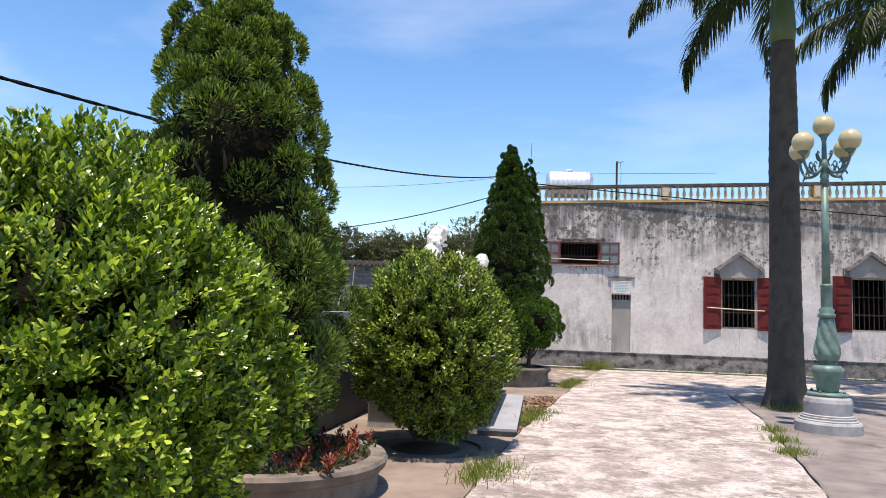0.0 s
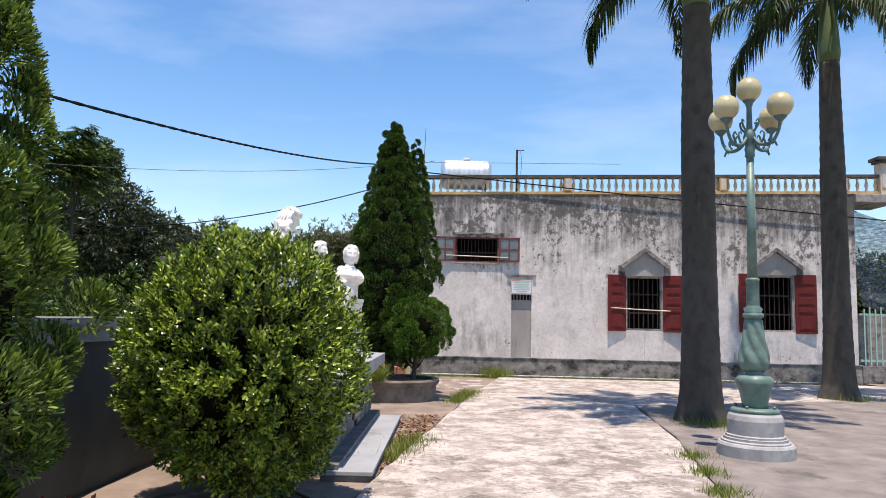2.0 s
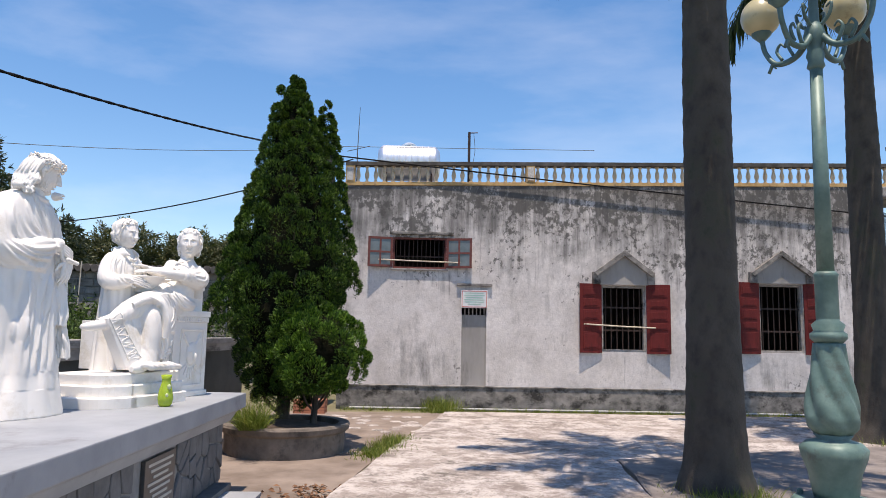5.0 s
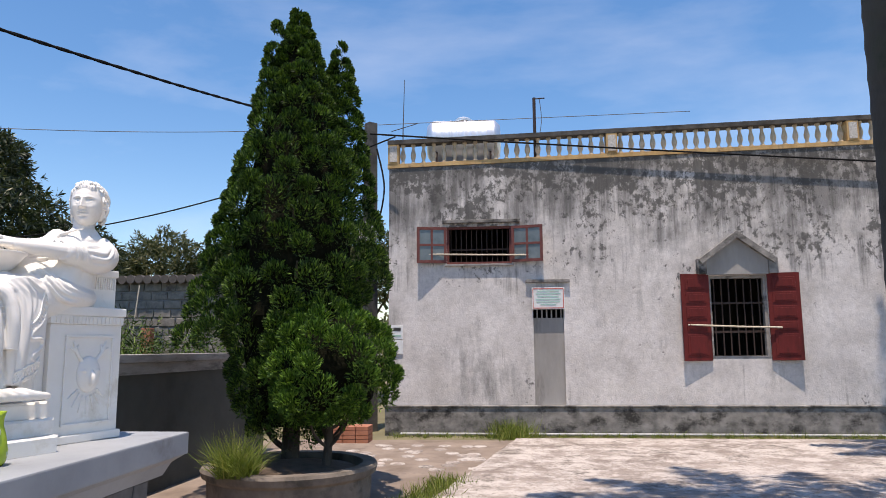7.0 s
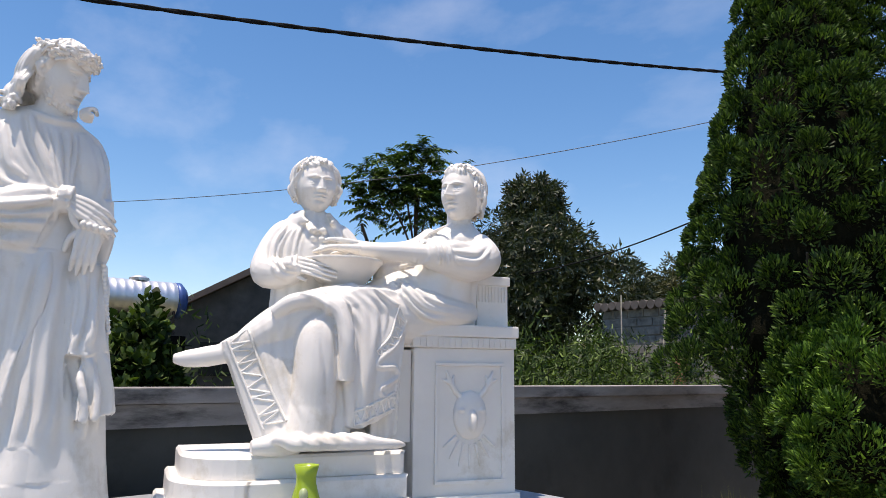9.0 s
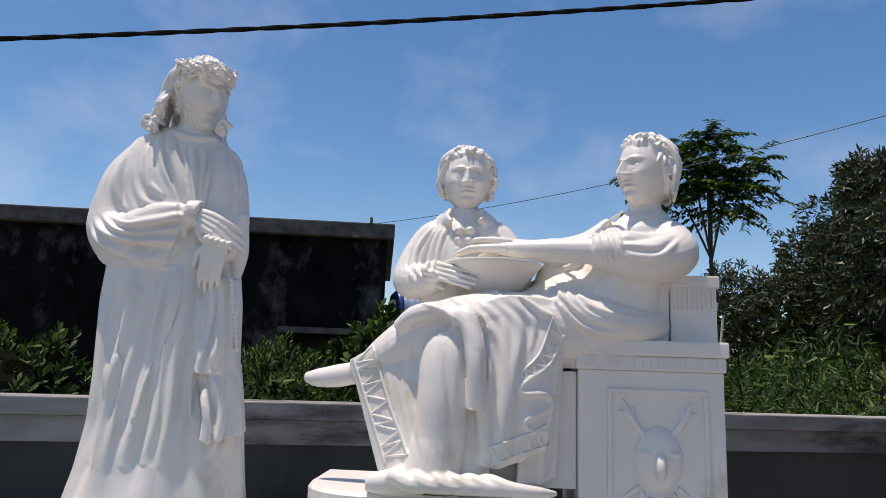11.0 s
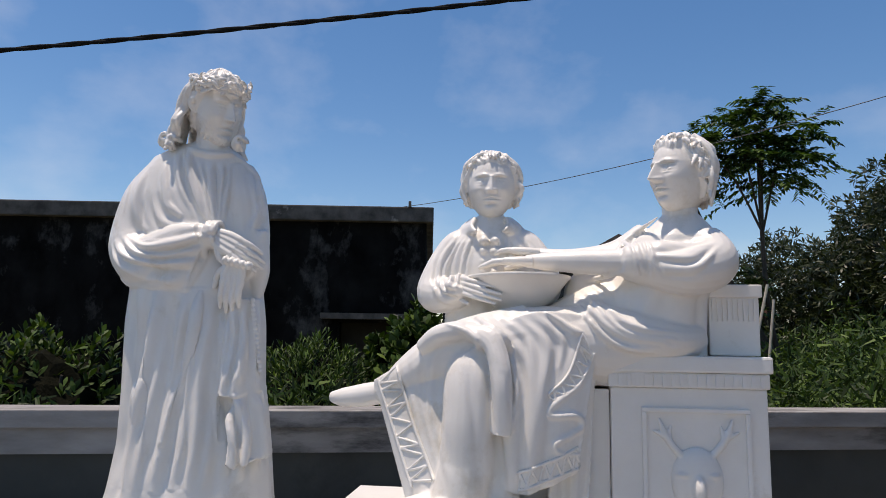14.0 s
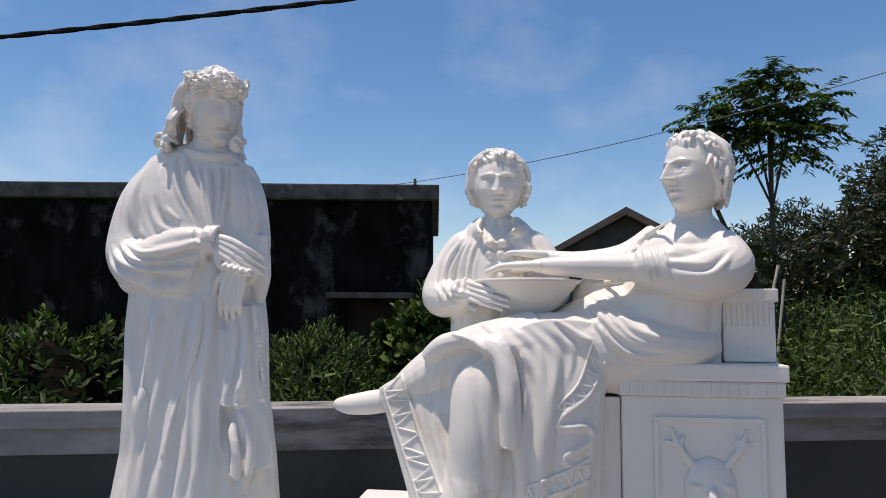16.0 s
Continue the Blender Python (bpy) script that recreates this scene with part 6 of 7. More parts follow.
# green vase on the slab edge
vase = thing("vase", (-0.89, 11.85, S), "glossy lime-green vase with pale pictures", "vase")
part("body", lathe(bmesh.new(), [(0.04, 0), (0.055, 0.02), (0.062, 0.07), (0.05, 0.14), (0.036, 0.19), (0.036, 0.22), (0.045, 0.255), (0.04, 0.255), (0.03, 0.22), (0.028, 0.15)], 24), VASE, vase, smooth=True)
for a, z in ((20, 0.06), (100, 0.1), (-40, 0.16), (-60, 0.09)):
    bm = blob(bmesh.new(), (0.048 * math.cos(radians(a)), 0.048 * math.sin(radians(a)), z), (0.016, 0.016, 0.022), (0, 0, 0), 10, 8)
    part("picture", bm, VASE_ART, vase, "pale painted picture", True)


# ---- plants ----
def rosettes(centers, axes, rng, per=8, length=0.06, width=0.03, open_=0.9, fold=0.0):
    n = len(centers)
    ax = axes / np.linalg.norm(axes, axis=1, keepdims=True)
    h = np.where(np.abs(ax[:, 2:3]) < 0.9, [[0, 0, 1.0]], [[1.0, 0, 0]])
    u = np.cross(ax, h)
    u /= np.linalg.norm(u, axis=1, keepdims=True)
    v = np.cross(ax, u)
    ph = rng.uniform(0, 6.28, n)
    at, ways, ups, ln = [], [], [], []
    for k in range(per):
        a = ph + 2.4 * k
        r = np.cos(a)[:, None] * u + np.sin(a)[:, None] * v
        tilt = open_ * (0.35 + 0.65 * k / per) + rng.normal(0, 0.12, n)
        w = ax * np.cos(tilt)[:, None] + r * np.sin(tilt)[:, None]
        at.append(centers - ax * (0.012 * k) + w * 0.004)
        ways.append(w)
        ups.append(ax)
        ln.append(length * rng.uniform(0.75, 1.15, n))
    ln = np.concatenate(ln)
    return leaves(np.concatenate(at), np.concatenate(ways), np.concatenate(ups), ln, ln * width / length, fold, ((0, 0.2), (0.6, 1.0), (1.0, 0.3)), 0.18)


def lumpy(d, seed, amount=0.16, freq=1.7):
    return np.array([1 + amount * noise.noise((x * freq + seed, y * freq, z * freq)) + 0.5 * amount * noise.noise((x * 4.1, y * 4.1 + seed, z * 4.1)) for x, y, z in d])


def bush(name, at, radii, lift, n, material, label, seed, length, width, per=8, lump=0.16, low=-0.85, tuft=5.5):
    rng = np.random.default_rng(seed)
    b = thing(name, at, label, "bush")
    d = unit(int(n * 1.5), rng)
    d = d[d[:, 2] > low]
    lumps = np.array([noise.noise((x * tuft + seed, y * tuft, z * tuft)) for x, y, z in d])
    inner = rng.uniform(size=len(d)) < 0.25
    keep = (lumps > -0.16) | inner
    d, lumps, inner = d[keep][:n], lumps[keep][:n], (inner & (lumps <= -0.16))[keep][:n]
    lay = 1 - np.abs(rng.normal(0, 0.1, len(d)))
    lay = lay + 0.14 * np.clip(lumps, -0.3, 0.6) - 0.12 * inner
    c = d * lumpy(d, seed, lump)[:, None] * lay[:, None] * np.array(radii) + np.array([0, 0, lift])
    ax = d + np.array([0, 0, 0.65]) + rng.normal(0, 0.3, d.shape)
    part("foliage", rosettes(c, ax, rng, per, length, width), material, b)
    # added solid lump; its black colour is the shade inside the foliage
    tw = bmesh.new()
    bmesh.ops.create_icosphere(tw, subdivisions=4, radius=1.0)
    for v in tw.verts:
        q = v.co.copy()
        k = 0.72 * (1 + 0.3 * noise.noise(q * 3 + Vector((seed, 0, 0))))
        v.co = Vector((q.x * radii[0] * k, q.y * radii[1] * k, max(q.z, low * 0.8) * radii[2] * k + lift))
    part("shade_core", tw, CORE_SHADE, b, "near-black core standing in for inner twigs and their shade")
    # stems
    r = random.Random(seed)
    for k in range(9):
        a = r.uniform(0, 6.28)
        e = Vector((math.cos(a) * radii[0] * r.uniform(0.3, 0.8), math.sin(a) * radii[1] * r.uniform(0.3, 0.8), lift + radii[2] * r.uniform(-0.3, 0.6)))
        s = Vector((r.uniform(-0.12, 0.12), r.uniform(-0.12, 0.12), 0))
        part("stem", limb(bmesh.new(), [s, s.lerp(e, 0.4) + Vector((0, 0, -0.08)), e], [0.04, 0.028, 0.01], 7, 5), BARK, b)
    return b


def sprays(clumps, rng, per, length, width, droop=0.0):
    """Scale-leaf sprays set outwards and upwards over each clump (x, y, z, radius, outward x, y, z)."""
    c = np.repeat(clumps, per, axis=0)
    n = len(c)
    d = unit(n, rng) + c[:, 4:7] * 0.8 + np.array([0, 0, 0.2])
    d /= np.linalg.norm(d, axis=1, keepdims=True)
    at = c[:, :3] + d * (c[:, 3] * rng.uniform(0.6, 1.0, n) ** 0.5)[:, None]
    w = d * 0.85 + np.array([0, 0, 0.55 - droop]) + rng.normal(0, 0.34, (n, 3))
    ln = length * rng.uniform(0.6, 1.3, n)
    return leaves(at, w, unit(n, rng), ln, ln * width / length, 0.0, ((0, 0.8), (1.0, 0.45)), 0.2)


def thinned(cl, gap):
    """Keeps only clumps that stand apart from one another, so that each reads as a tuft with shade between."""
    keep = []
    for i in range(len(cl)):
        if not keep or np.all(np.linalg.norm(cl[keep, :3] - cl[i, :3], axis=1) > gap * (cl[keep, 3] + cl[i, 3])):
            keep.append(i)
    return cl[keep]


def conifer(name, at, profile, clumps_n, size, per, material, label, seed, length=0.085, width=0.03, leaders=(), trunk=0.09, gaps=0.0, squash=(1, 1), spacing=0.55):
    """A clumped evergreen: profile of (height, radius); leaders add spires (x, y, base, top, radius)."""
    rng = np.random.default_rng(seed)
    t = thing(name, at, label, "tree")
    hs, rs = np.array([p[0] for p in profile]), np.array([p[1] for p in profile])
    w = np.interp(np.linspace(hs[0], hs[-1], 200), hs, rs)
    cum = np.cumsum(w)
    z = np.interp(rng.uniform(0, cum[-1], clumps_n), cum, np.linspace(hs[0], hs[-1], 200))
    a = rng.uniform(0, 6.283, clumps_n)
    r0 = np.interp(z, hs, rs)
    lump = np.array([1 + 0.3 * noise.noise((math.cos(q) * 1.6 + seed, math.sin(q) * 1.6, y * 1.5)) for q, y in zip(a, z)])
    s = size * rng.uniform(0.65, 1.3, clumps_n) * np.clip(r0 / rs.max() + 0.12, 0.26, 1)
    rr = np.maximum(r0 * lump - s * 0.6, 0.0) * rng.uniform(0.82, 1.0, clumps_n)
    if gaps:
        keep = np.array([noise.noise((math.cos(q) * 2, math.sin(q) * 2, y * 2.2 + seed)) > -gaps for q, y in zip(a, z)])
        z, a, s, rr = z[keep], a[keep], s[keep], rr[keep]
    cl = np.column_stack([rr * np.cos(a) * squash[0], rr * np.sin(a) * squash[1], z, s, np.cos(a), np.sin(a), np.full(len(a), 0.15)])
    for lx, ly, zb, zt, lr in leaders:
        m = int(clumps_n * 0.3)
        zz = rng.uniform(zb, zt, m)
        k = (zt - zz) / (zt - zb)
        aa = rng.uniform(0, 6.283, m)
        q = lr * k ** 0.8
        cl = np.vstack([cl, np.column_stack([lx + q * np.cos(aa), ly + q * np.sin(aa), zz, size * (0.28 + 0.6 * k), np.cos(aa), np.sin(aa), np.full(m, 0.4)])])
    part("crown", sprays(thinned(cl, spacing), rng, per, length, width), material, t)
    # the lathed core is added so gaps among the sprays look shaded
    part("shade_core", lathe(bmesh.new(), [(max(float(r) * 0.7, 0.01), float(z)) for z, r in zip(np.linspace(hs[0] + 0.1, hs[-1] * 0.93, 24), np.interp(np.linspace(hs[0] + 0.1, hs[-1] * 0.93, 24), hs, rs))], 20, wave=lambda a, z: 0.25 * noise.noise((2 * math.cos(a), 2 * math.sin(a), z * 2.5 + seed))), CORE_SHADE, t, "near-black core standing in for inner twigs and their shade")
    top = hs[-1] * 0.9
    part("trunk", limb(bmesh.new(), [(0, 0, -0.02), (0.03, 0.02, top * 0.4), (0, 0, top)], [trunk, trunk * 0.7, trunk * 0.2], 10), BARK, t)
    rnd = random.Random(seed)
    for k in range(14):
        q = rnd.uniform(0, 6.28)
        zb = hs[0] + rnd.uniform(-0.3, 0.55) * (hs[-1] - hs[0])
        zb = max(zb, 0.12)
        R = float(np.interp(zb + 0.3, hs, rs)) * 0.85
        part("branch", limb(bmesh.new(), [(0, 0, zb), (R * 0.5 * math.cos(q), R * 0.5 * math.sin(q), zb + 0.12), (R * math.cos(q), R * math.sin(q), zb + 0.4)], [trunk * 0.4, trunk * 0.28, 0.008], 7, 4), BARK, t)
    return t


def planter(at, r, h, label, soil=0.06):
    p = thing("round_planter", at, label, "planter", group="round planters")
    bm = bmesh.new()
    prof = [(r * 0.93, -0.05), (r * 0.95, h - 0.12), (r * 1.0, h - 0.09), (r * 1.02, h - 0.03), (r, h), (r - 0.13, h), (r - 0.14, h - soil - 0.05)]
    seg = 48
    lathe(bm, prof, seg, wave=lambda a, z: 0.012 * noise.noise((3 * math.cos(a), 3 * math.sin(a), z * 4)))
    part("rim", bm, POT_CONCRETE, p)
    part("soil", lathe(bmesh.new(), [(r - 0.14, h - soil - 0.04), (r - 0.2, h - soil), (r * 0.4, h - soil + 0.05), (0.02, h - soil + 0.08)], 40), SOIL, p, smooth=True)
    return p


planter((-2.25, 5.95, GROUND), 0.97, 0.3, "low round planter of weathered concrete with dark soil")
planter((-0.62, 15.75, GROUND), 0.85, 0.4, "low round planter of weathered concrete round the cypress foot")
planter((-1.25, 8.0, GROUND), 0.75, 0.04, "low soil bed ringed with worn concrete under the round bush")

bush("near_bush", (-2.3, 3.0, GROUND), (1.15, 1.1, 1.08), 1.16, 15000, LEAF_BUSH, "large glossy green bush with lime-green young leaves", 11, 0.04, 0.02, 8, 0.16, -0.95, 6.5)
bush("round_bush", (-1.22, 7.98, GROUND + 0.12), (0.94, 0.94, 1.0), 1.06, 8500, LEAF_BUSH2, "rounded dense evergreen bush with glossy leaves", 12, 0.043, 0.021, 7, 0.12, -0.95, 6.0)
conifer("conifer", (-2.72, 5.95, GROUND + 0.22), [(0.1, 0.6), (0.4, 0.95), (0.9, 1.08), (1.6, 1.02), (2.2, 0.82), (2.7, 0.78), (3.2, 0.62), (3.7, 0.42), (4.0, 0.2), (4.15, 0.05)], 2400, 0.23, 620, LEAF_CON, "tall bushy dark conifer with clumped foliage in a round planter", 5, 0.045, 0.017, ((-0.4, -0.2, 3.2, 4.15, 0.16),), 0.09, 0.12, spacing=0.68)
conifer("cypress", (-0.74, 16.1, GROUND + 0.34), [(0.3, 0.4), (0.8, 0.66), (1.8, 0.86), (2.4, 0.84), (2.9, 0.68), (3.5, 0.54), (4.1, 0.38), (4.7, 0.19), (5.1, 0.03)], 3600, 0.19, 520, LEAF_CYP, "tall dark cypress with clumped sprays and twin tips", 6, 0.038, 0.016, ((0.4, 0.36, 1.9, 4.75, 0.46), (-0.16, -0.25, 3.6, 4.8, 0.12), (-0.42, -0.16, 1.3, 3.5, 0.6)), 0.1, 0.3, spacing=0.72)
conifer("juniper", (-0.25, 15.7, GROUND + 0.34), [(0.5, 0.3), (0.68, 0.6), (1.0, 0.72), (1.3, 0.6), (1.52, 0.34), (1.66, 0.1)], 1100, 0.16, 560, LEAF_JUN, "small spreading bright green juniper beside the cypress", 7, 0.038, 0.015, (), 0.05, 0.15, spacing=0.7)


def scatter(name, lo, hi, n, length, width, material, label, seed, category="weeds", up=0.6, at=(0, 0, 0), height=None):
    rng = np.random.default_rng(seed)
    p = rng.uniform(lo, hi, (n, 3))
    if height:
        keep = np.array([q[2] < lo[2] + (hi[2] - lo[2]) * (0.45 + 0.55 * (0.5 + 0.9 * noise.noise((q[0] * height, q[1] * height, seed)))) for q in p])
        p = p[keep]
    w = unit(len(p), rng) + np.array([0, 0, up])
    ln = length * rng.uniform(0.6, 1.3, len(p))
    return lone(name, leaves(p, w, unit(len(p), rng), ln, ln * width / length, 0.0, ((0, 0.8), (1.0, 0.3)), 0.3), material, label, category, kind="stuff")


def leafy_tree(name, at, trunk_h, blobs, n, length, width, material, label, seed, droop=0.2, trunk=0.12):
    rng = np.random.default_rng(seed)
    t = thing(name, at, label, "tree")
    B = np.array(blobs, float)
    k = rng.integers(0, len(B), n)
    d = unit(n, rng)
    c = B[k, :3] + d * (B[k, 3] * np.cbrt(rng.uniform(0.2, 1, n)) * lumpy(d, seed, 0.3, 2.5))[:, None]
    ax = d + rng.normal(0, 0.4, d.shape) + np.array([0, 0, -droop])
    part("crown", rosettes(c, ax, rng, 6, length, width, 1.2), material, t)
    part("trunk", limb(bmesh.new(), [(0, 0, 0), (0.1, 0, trunk_h * 0.6), (0, 0.05, trunk_h)], [trunk, trunk * 0.8, trunk * 0.6], 10), BARK, t)
    for b in B:
        part("limb", limb(bmesh.new(), [(0, 0.03, trunk_h * 0.7), (b[0] * 0.4, b[1] * 0.4, trunk_h + (b[2] - trunk_h) * 0.3), tuple(b[:3])], [trunk * 0.5, trunk * 0.35, 0.02], 7, 5), BARK, t)
    return t


def feather_tree(at, seed):
    """Thin stems with tiers of drooping compound leaves."""
    rng = random.Random(seed)
    nr = np.random.default_rng(seed)
    t = thing("feathery_tree", at, "slender tree with feathery bright green compound leaves", "tree")
    stems = [[(0, 0, 0), (-0.15, -0.25, 1.6), (-0.12, -0.45, 2.8), (-0.1, -0.5, 5.0)], [(-0.15, -0.25, 1.6), (-0.3, -0.9, 2.8), (-0.2, -1.6, 4.1)], [(0, 0, 0.6), (0.0, -0.6, 1.8), (0.0, -0.9, 2.6)]]
    for s in stems:
        part("stem", limb(bmesh.new(), s, [0.06, 0.045, 0.035, 0.025], 8), BARK, t)
    A, W, U = [], [], []
    for tip, cnt, spread_ in (((-0.1, -0.4, 5.35), 54, 0.8), ((-0.1, 0.25, 5.0), 56, 0.85), ((-0.15, -1.0, 5.05), 52, 0.8), ((-0.2, -1.5, 4.75), 44, 0.7), ((-0.1, -0.4, 4.75), 64, 1.0), ((0, -0.8, 2.7), 16, 0.6)):
        part("branch", limb(bmesh.new(), [(-0.1, -0.48, min(3.6, tip[2] - 0.5)), tuple((Vector((-0.1, -0.48, tip[2] - 0.4)) + Vector(tip)) / 2), tip], [0.02, 0.014, 0.006], 6, 4), BARK, t)
        for k in range(cnt):
            a, rise = rng.uniform(0, 6.28), rng.uniform(-0.35, 0.9)
            st = Vector(tip) + Vector((0, 0, rng.uniform(-0.5, 0.35)))
            d = Vector((math.cos(a), math.sin(a), rise)).normalized()
            ln = spread_ * rng.uniform(0.5, 1.0)
            for i in range(15):
                q = 0.2 + 0.8 * i / 15
                p = st + d * ln * q + Vector((0, 0, -0.3 * ln * q * q))
                for s in (-1, 1):
                    side = Vector((-math.sin(a), math.cos(a), 0)) * s
                    A.append(p)
                    W.append(side + d * 0.5 + Vector((0, 0, -0.25)))
                    U.append((0, 0, 1))
    n = len(A)
    part("crown", leaves(np.array(A) + nr.normal(0, 0.01, (n, 3)), np.array(W) + nr.normal(0, 0.15, (n, 3)), np.array(U, float), 0.12 * nr.uniform(0.6, 1.2, n), 0.05, 0.2, ((0, 0.3), (0.4, 1.0), (1.0, 0.1)), 0.25), LEAF_FEATHER, t)
    return t


feather_tree((-8.2, 18.75, GROUND), 4)
leafy_tree("mango_tree", (-11.6, 25.0, GROUND), 3.2, [(0, 0, 5.0, 1.6), (2.4, 0.3, 3.6, 1.2), (1.2, -0.5, 4.4, 1.3), (-1.3, 0.0, 4.5, 1.3), (0.2, 0, 6.2, 0.9), (1.0, -1, 3.2, 1.2), (-1.2, -0.8, 3.1, 1.2), (0, 0, 2.6, 1.3)], 6200, 0.2, 0.05, LEAF_MANGO, "dense dark mango tree behind the block wall", 31, 0.5, 0.2)
leafy_tree("scrub_tree", (-14.6, 23.6, GROUND), 2.0, [(0, 0, 3.4, 1.4), (-1.6, 0, 3.2, 1.3), (1.5, 0.2, 3.3, 1.3), (0.4, 0, 2.2, 1.5), (-1.8, -0.3, 1.9, 1.3)], 3400, 0.17, 0.05, LEAF_MANGO, "dark tangled trees beside the outbuilding", 34, 0.3, 0.12)
leafy_tree("scrub_tree", (-8.0, 27.5, GROUND), 2.4, [(0, 0, 3.6, 1.2), (1.8, 0.5, 3.5, 1.1), (-1.6, 0, 3.2, 1.1), (3.4, 0.8, 3.5, 1.1), (4.8, 1.2, 3.6, 1.2)], 8500, 0.13, 0.042, LEAF_OLIVE, "olive-brown scrubby trees behind the block wall", 32, 0.2, 0.1)
leafy_tree("scrub_tree", (-3.0, 31, GROUND), 2.4, [(0, 0, 4.2, 1.5), (-2, 0, 3.8, 1.4), (1.5, 0, 4.0, 1.2), (-4, 0.5, 3.8, 1.3)], 2600, 0.16, 0.05, LEAF_OLIVE, "grey-green scrubby trees far behind the wall", 33, 0.2, 0.1)
scatter("hedge_weeds", (-4.6, 7.5, GROUND), (-2.95, 13.6, 1.75), 42000, 0.075, 0.026, LEAF_WEED, "tangled green weeds growing behind the boundary wall", 41, height=1.1)
scatter("hedge_weeds", (-6.0, 13.2, GROUND), (-2.8, 21.5, 2.3), 46000, 0.08, 0.026, LEAF_WEED, "tangled green weeds and vines behind the boundary wall", 42, height=0.9)
bush("vine_bush", (-4.3, 12.28, GROUND), (0.42, 0.38, 0.72), 1.34, 800, LEAF_WEED, "broad-leaved vine heaped behind the wall", 43, 0.08, 0.062, 6, 0.3)
bush("weed_bush", (-4.2, 11.5, GROUND), (0.55, 0.55, 0.72), 1.12, 1500, LEAF_WEED, "round clump of fine weeds behind the wall", 44, 0.06, 0.014, 8, 0.2)
bush("weed_bush", (-4.3, 9.6, GROUND), (0.5, 0.8, 0.8), 1.15, 620, LEAF_WEED, "straggling leafy weeds against the black wall", 45, 0.075, 0.035, 7, 0.3)
for k, (x, y, h, lx, ly) in enumerate(((-4.6, 15.0, 2.3, 0.2, 0.5), (-4.9, 15.6, 2.2, 0.1, 0.25), (-6.5, 21.8, 3.0, 0, 0.1), (-6.3, 22.6, 2.8, 0.1, 0.35))):
    lone("stake", tube(bmesh.new(), [(x, y, GROUND), (x + lx, y + ly, h)], 0.013, 6), BAMBOO, "bleached bamboo stake among the weeds", "stake", group="bamboo stakes")

scatter("hedge_weeds", (-13.0, 17.0, GROUND), (-6.2, 24.0, 2.5), 60000, 0.12, 0.04, LEAF_WEED, "rank green weeds between the wall and the trees", 46, height=0.7)

# ---- far buildings ----
ruin = thing("black_house", (-9.38, 8.67, GROUND), "flat-roofed outbuilding with mould-blackened walls", "house", -10)
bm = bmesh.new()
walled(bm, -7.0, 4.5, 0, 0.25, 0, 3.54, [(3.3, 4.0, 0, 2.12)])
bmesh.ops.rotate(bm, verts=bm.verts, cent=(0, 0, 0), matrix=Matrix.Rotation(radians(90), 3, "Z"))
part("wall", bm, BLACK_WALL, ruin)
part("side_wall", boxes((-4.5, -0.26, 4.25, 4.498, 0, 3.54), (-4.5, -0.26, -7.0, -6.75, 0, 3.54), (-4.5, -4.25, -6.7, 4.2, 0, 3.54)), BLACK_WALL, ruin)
part("roof", boxes((-4.6, 0.12, -7.1, 4.6, 3.542, 3.76), bevel=0.02), COPING, ruin, "dark projecting roof edge")
part("lintel", boxes((0.003, 0.14, 3.05, 4.25, 2.16, 2.24)), COPING, ruin)
# thin added sheet behind the doorway; the room's shade is its colour
part("room_shade_sheet", boxes((-0.6, -0.5, 3.0, 4.2, 0, 2.4)), ROOM_SHADE, ruin)
part("finial", prism(bmesh.new(), [(0, 3.755), (0.14, 3.755), (0.12, 3.84)], 4.24, 4.28), COPING, ruin)
water_tank((-11.5, 14.55, 2.12), 1.6, 0.33, 88, "stainless steel water tank with blue ends", BLUE_CAP)
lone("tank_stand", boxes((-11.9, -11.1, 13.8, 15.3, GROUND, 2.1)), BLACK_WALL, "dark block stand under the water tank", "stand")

gab = thing("gable_house", (-12.6, 17.9, GROUND), "brown gabled house behind the trees", "house", 70)
part("wall", prism(bmesh.new(), [(-2.3, 0), (2.3, 0), (2.3, 2.75), (0, 4.0), (-2.3, 2.75)], 0, 6), ROOFING, gab)
for s in (-1, 1):
    rf = part("roof", prism(bmesh.new(), [(0, 4.02), (s * 2.75, 2.52), (s * 2.75, 2.64), (0, 4.18)], -0.3, 6.3), TILE_ROOF, gab, "dark tiled roof slope")
    part("eave_tile", prism(bmesh.new(), [(s * 2.76, 2.5), (s * 2.86, 2.46), (s * 2.86, 2.6), (s * 2.76, 2.66)], -0.3, 6.3), TERRACOTTA, rf, "orange eave tiles")
# flat near-black panel: shade behind the window is painted, no room modelled
part("window", boxes((-1.6, -0.8, -0.03, -0.003, 1.5, 2.2)), ROOM_SHADE, gab)
far = np.random.default_rng(77)
FB = []
for k in range(150):
    a = radians(far.uniform(40, 215))
    d = far.uniform(34, 60)
    FB.append((d * math.cos(a), 14 + d * math.sin(a), far.uniform(0.5, 2.2), far.uniform(1.6, 3.0)))
FB = np.array(FB)
pick = far.integers(0, len(FB), 42000)
dd = unit(42000, far)
lone("far_trees", leaves(FB[pick, :3] + dd * FB[pick, 3:4] * [1.6, 1.6, 0.9], unit(42000, far), unit(42000, far), 0.6, 0.35, 0.0, ((0, 0.6), (1.0, 0.4)), 0.2), LEAF_OLIVE, "low belt of distant scrub and trees", "trees", kind="stuff")

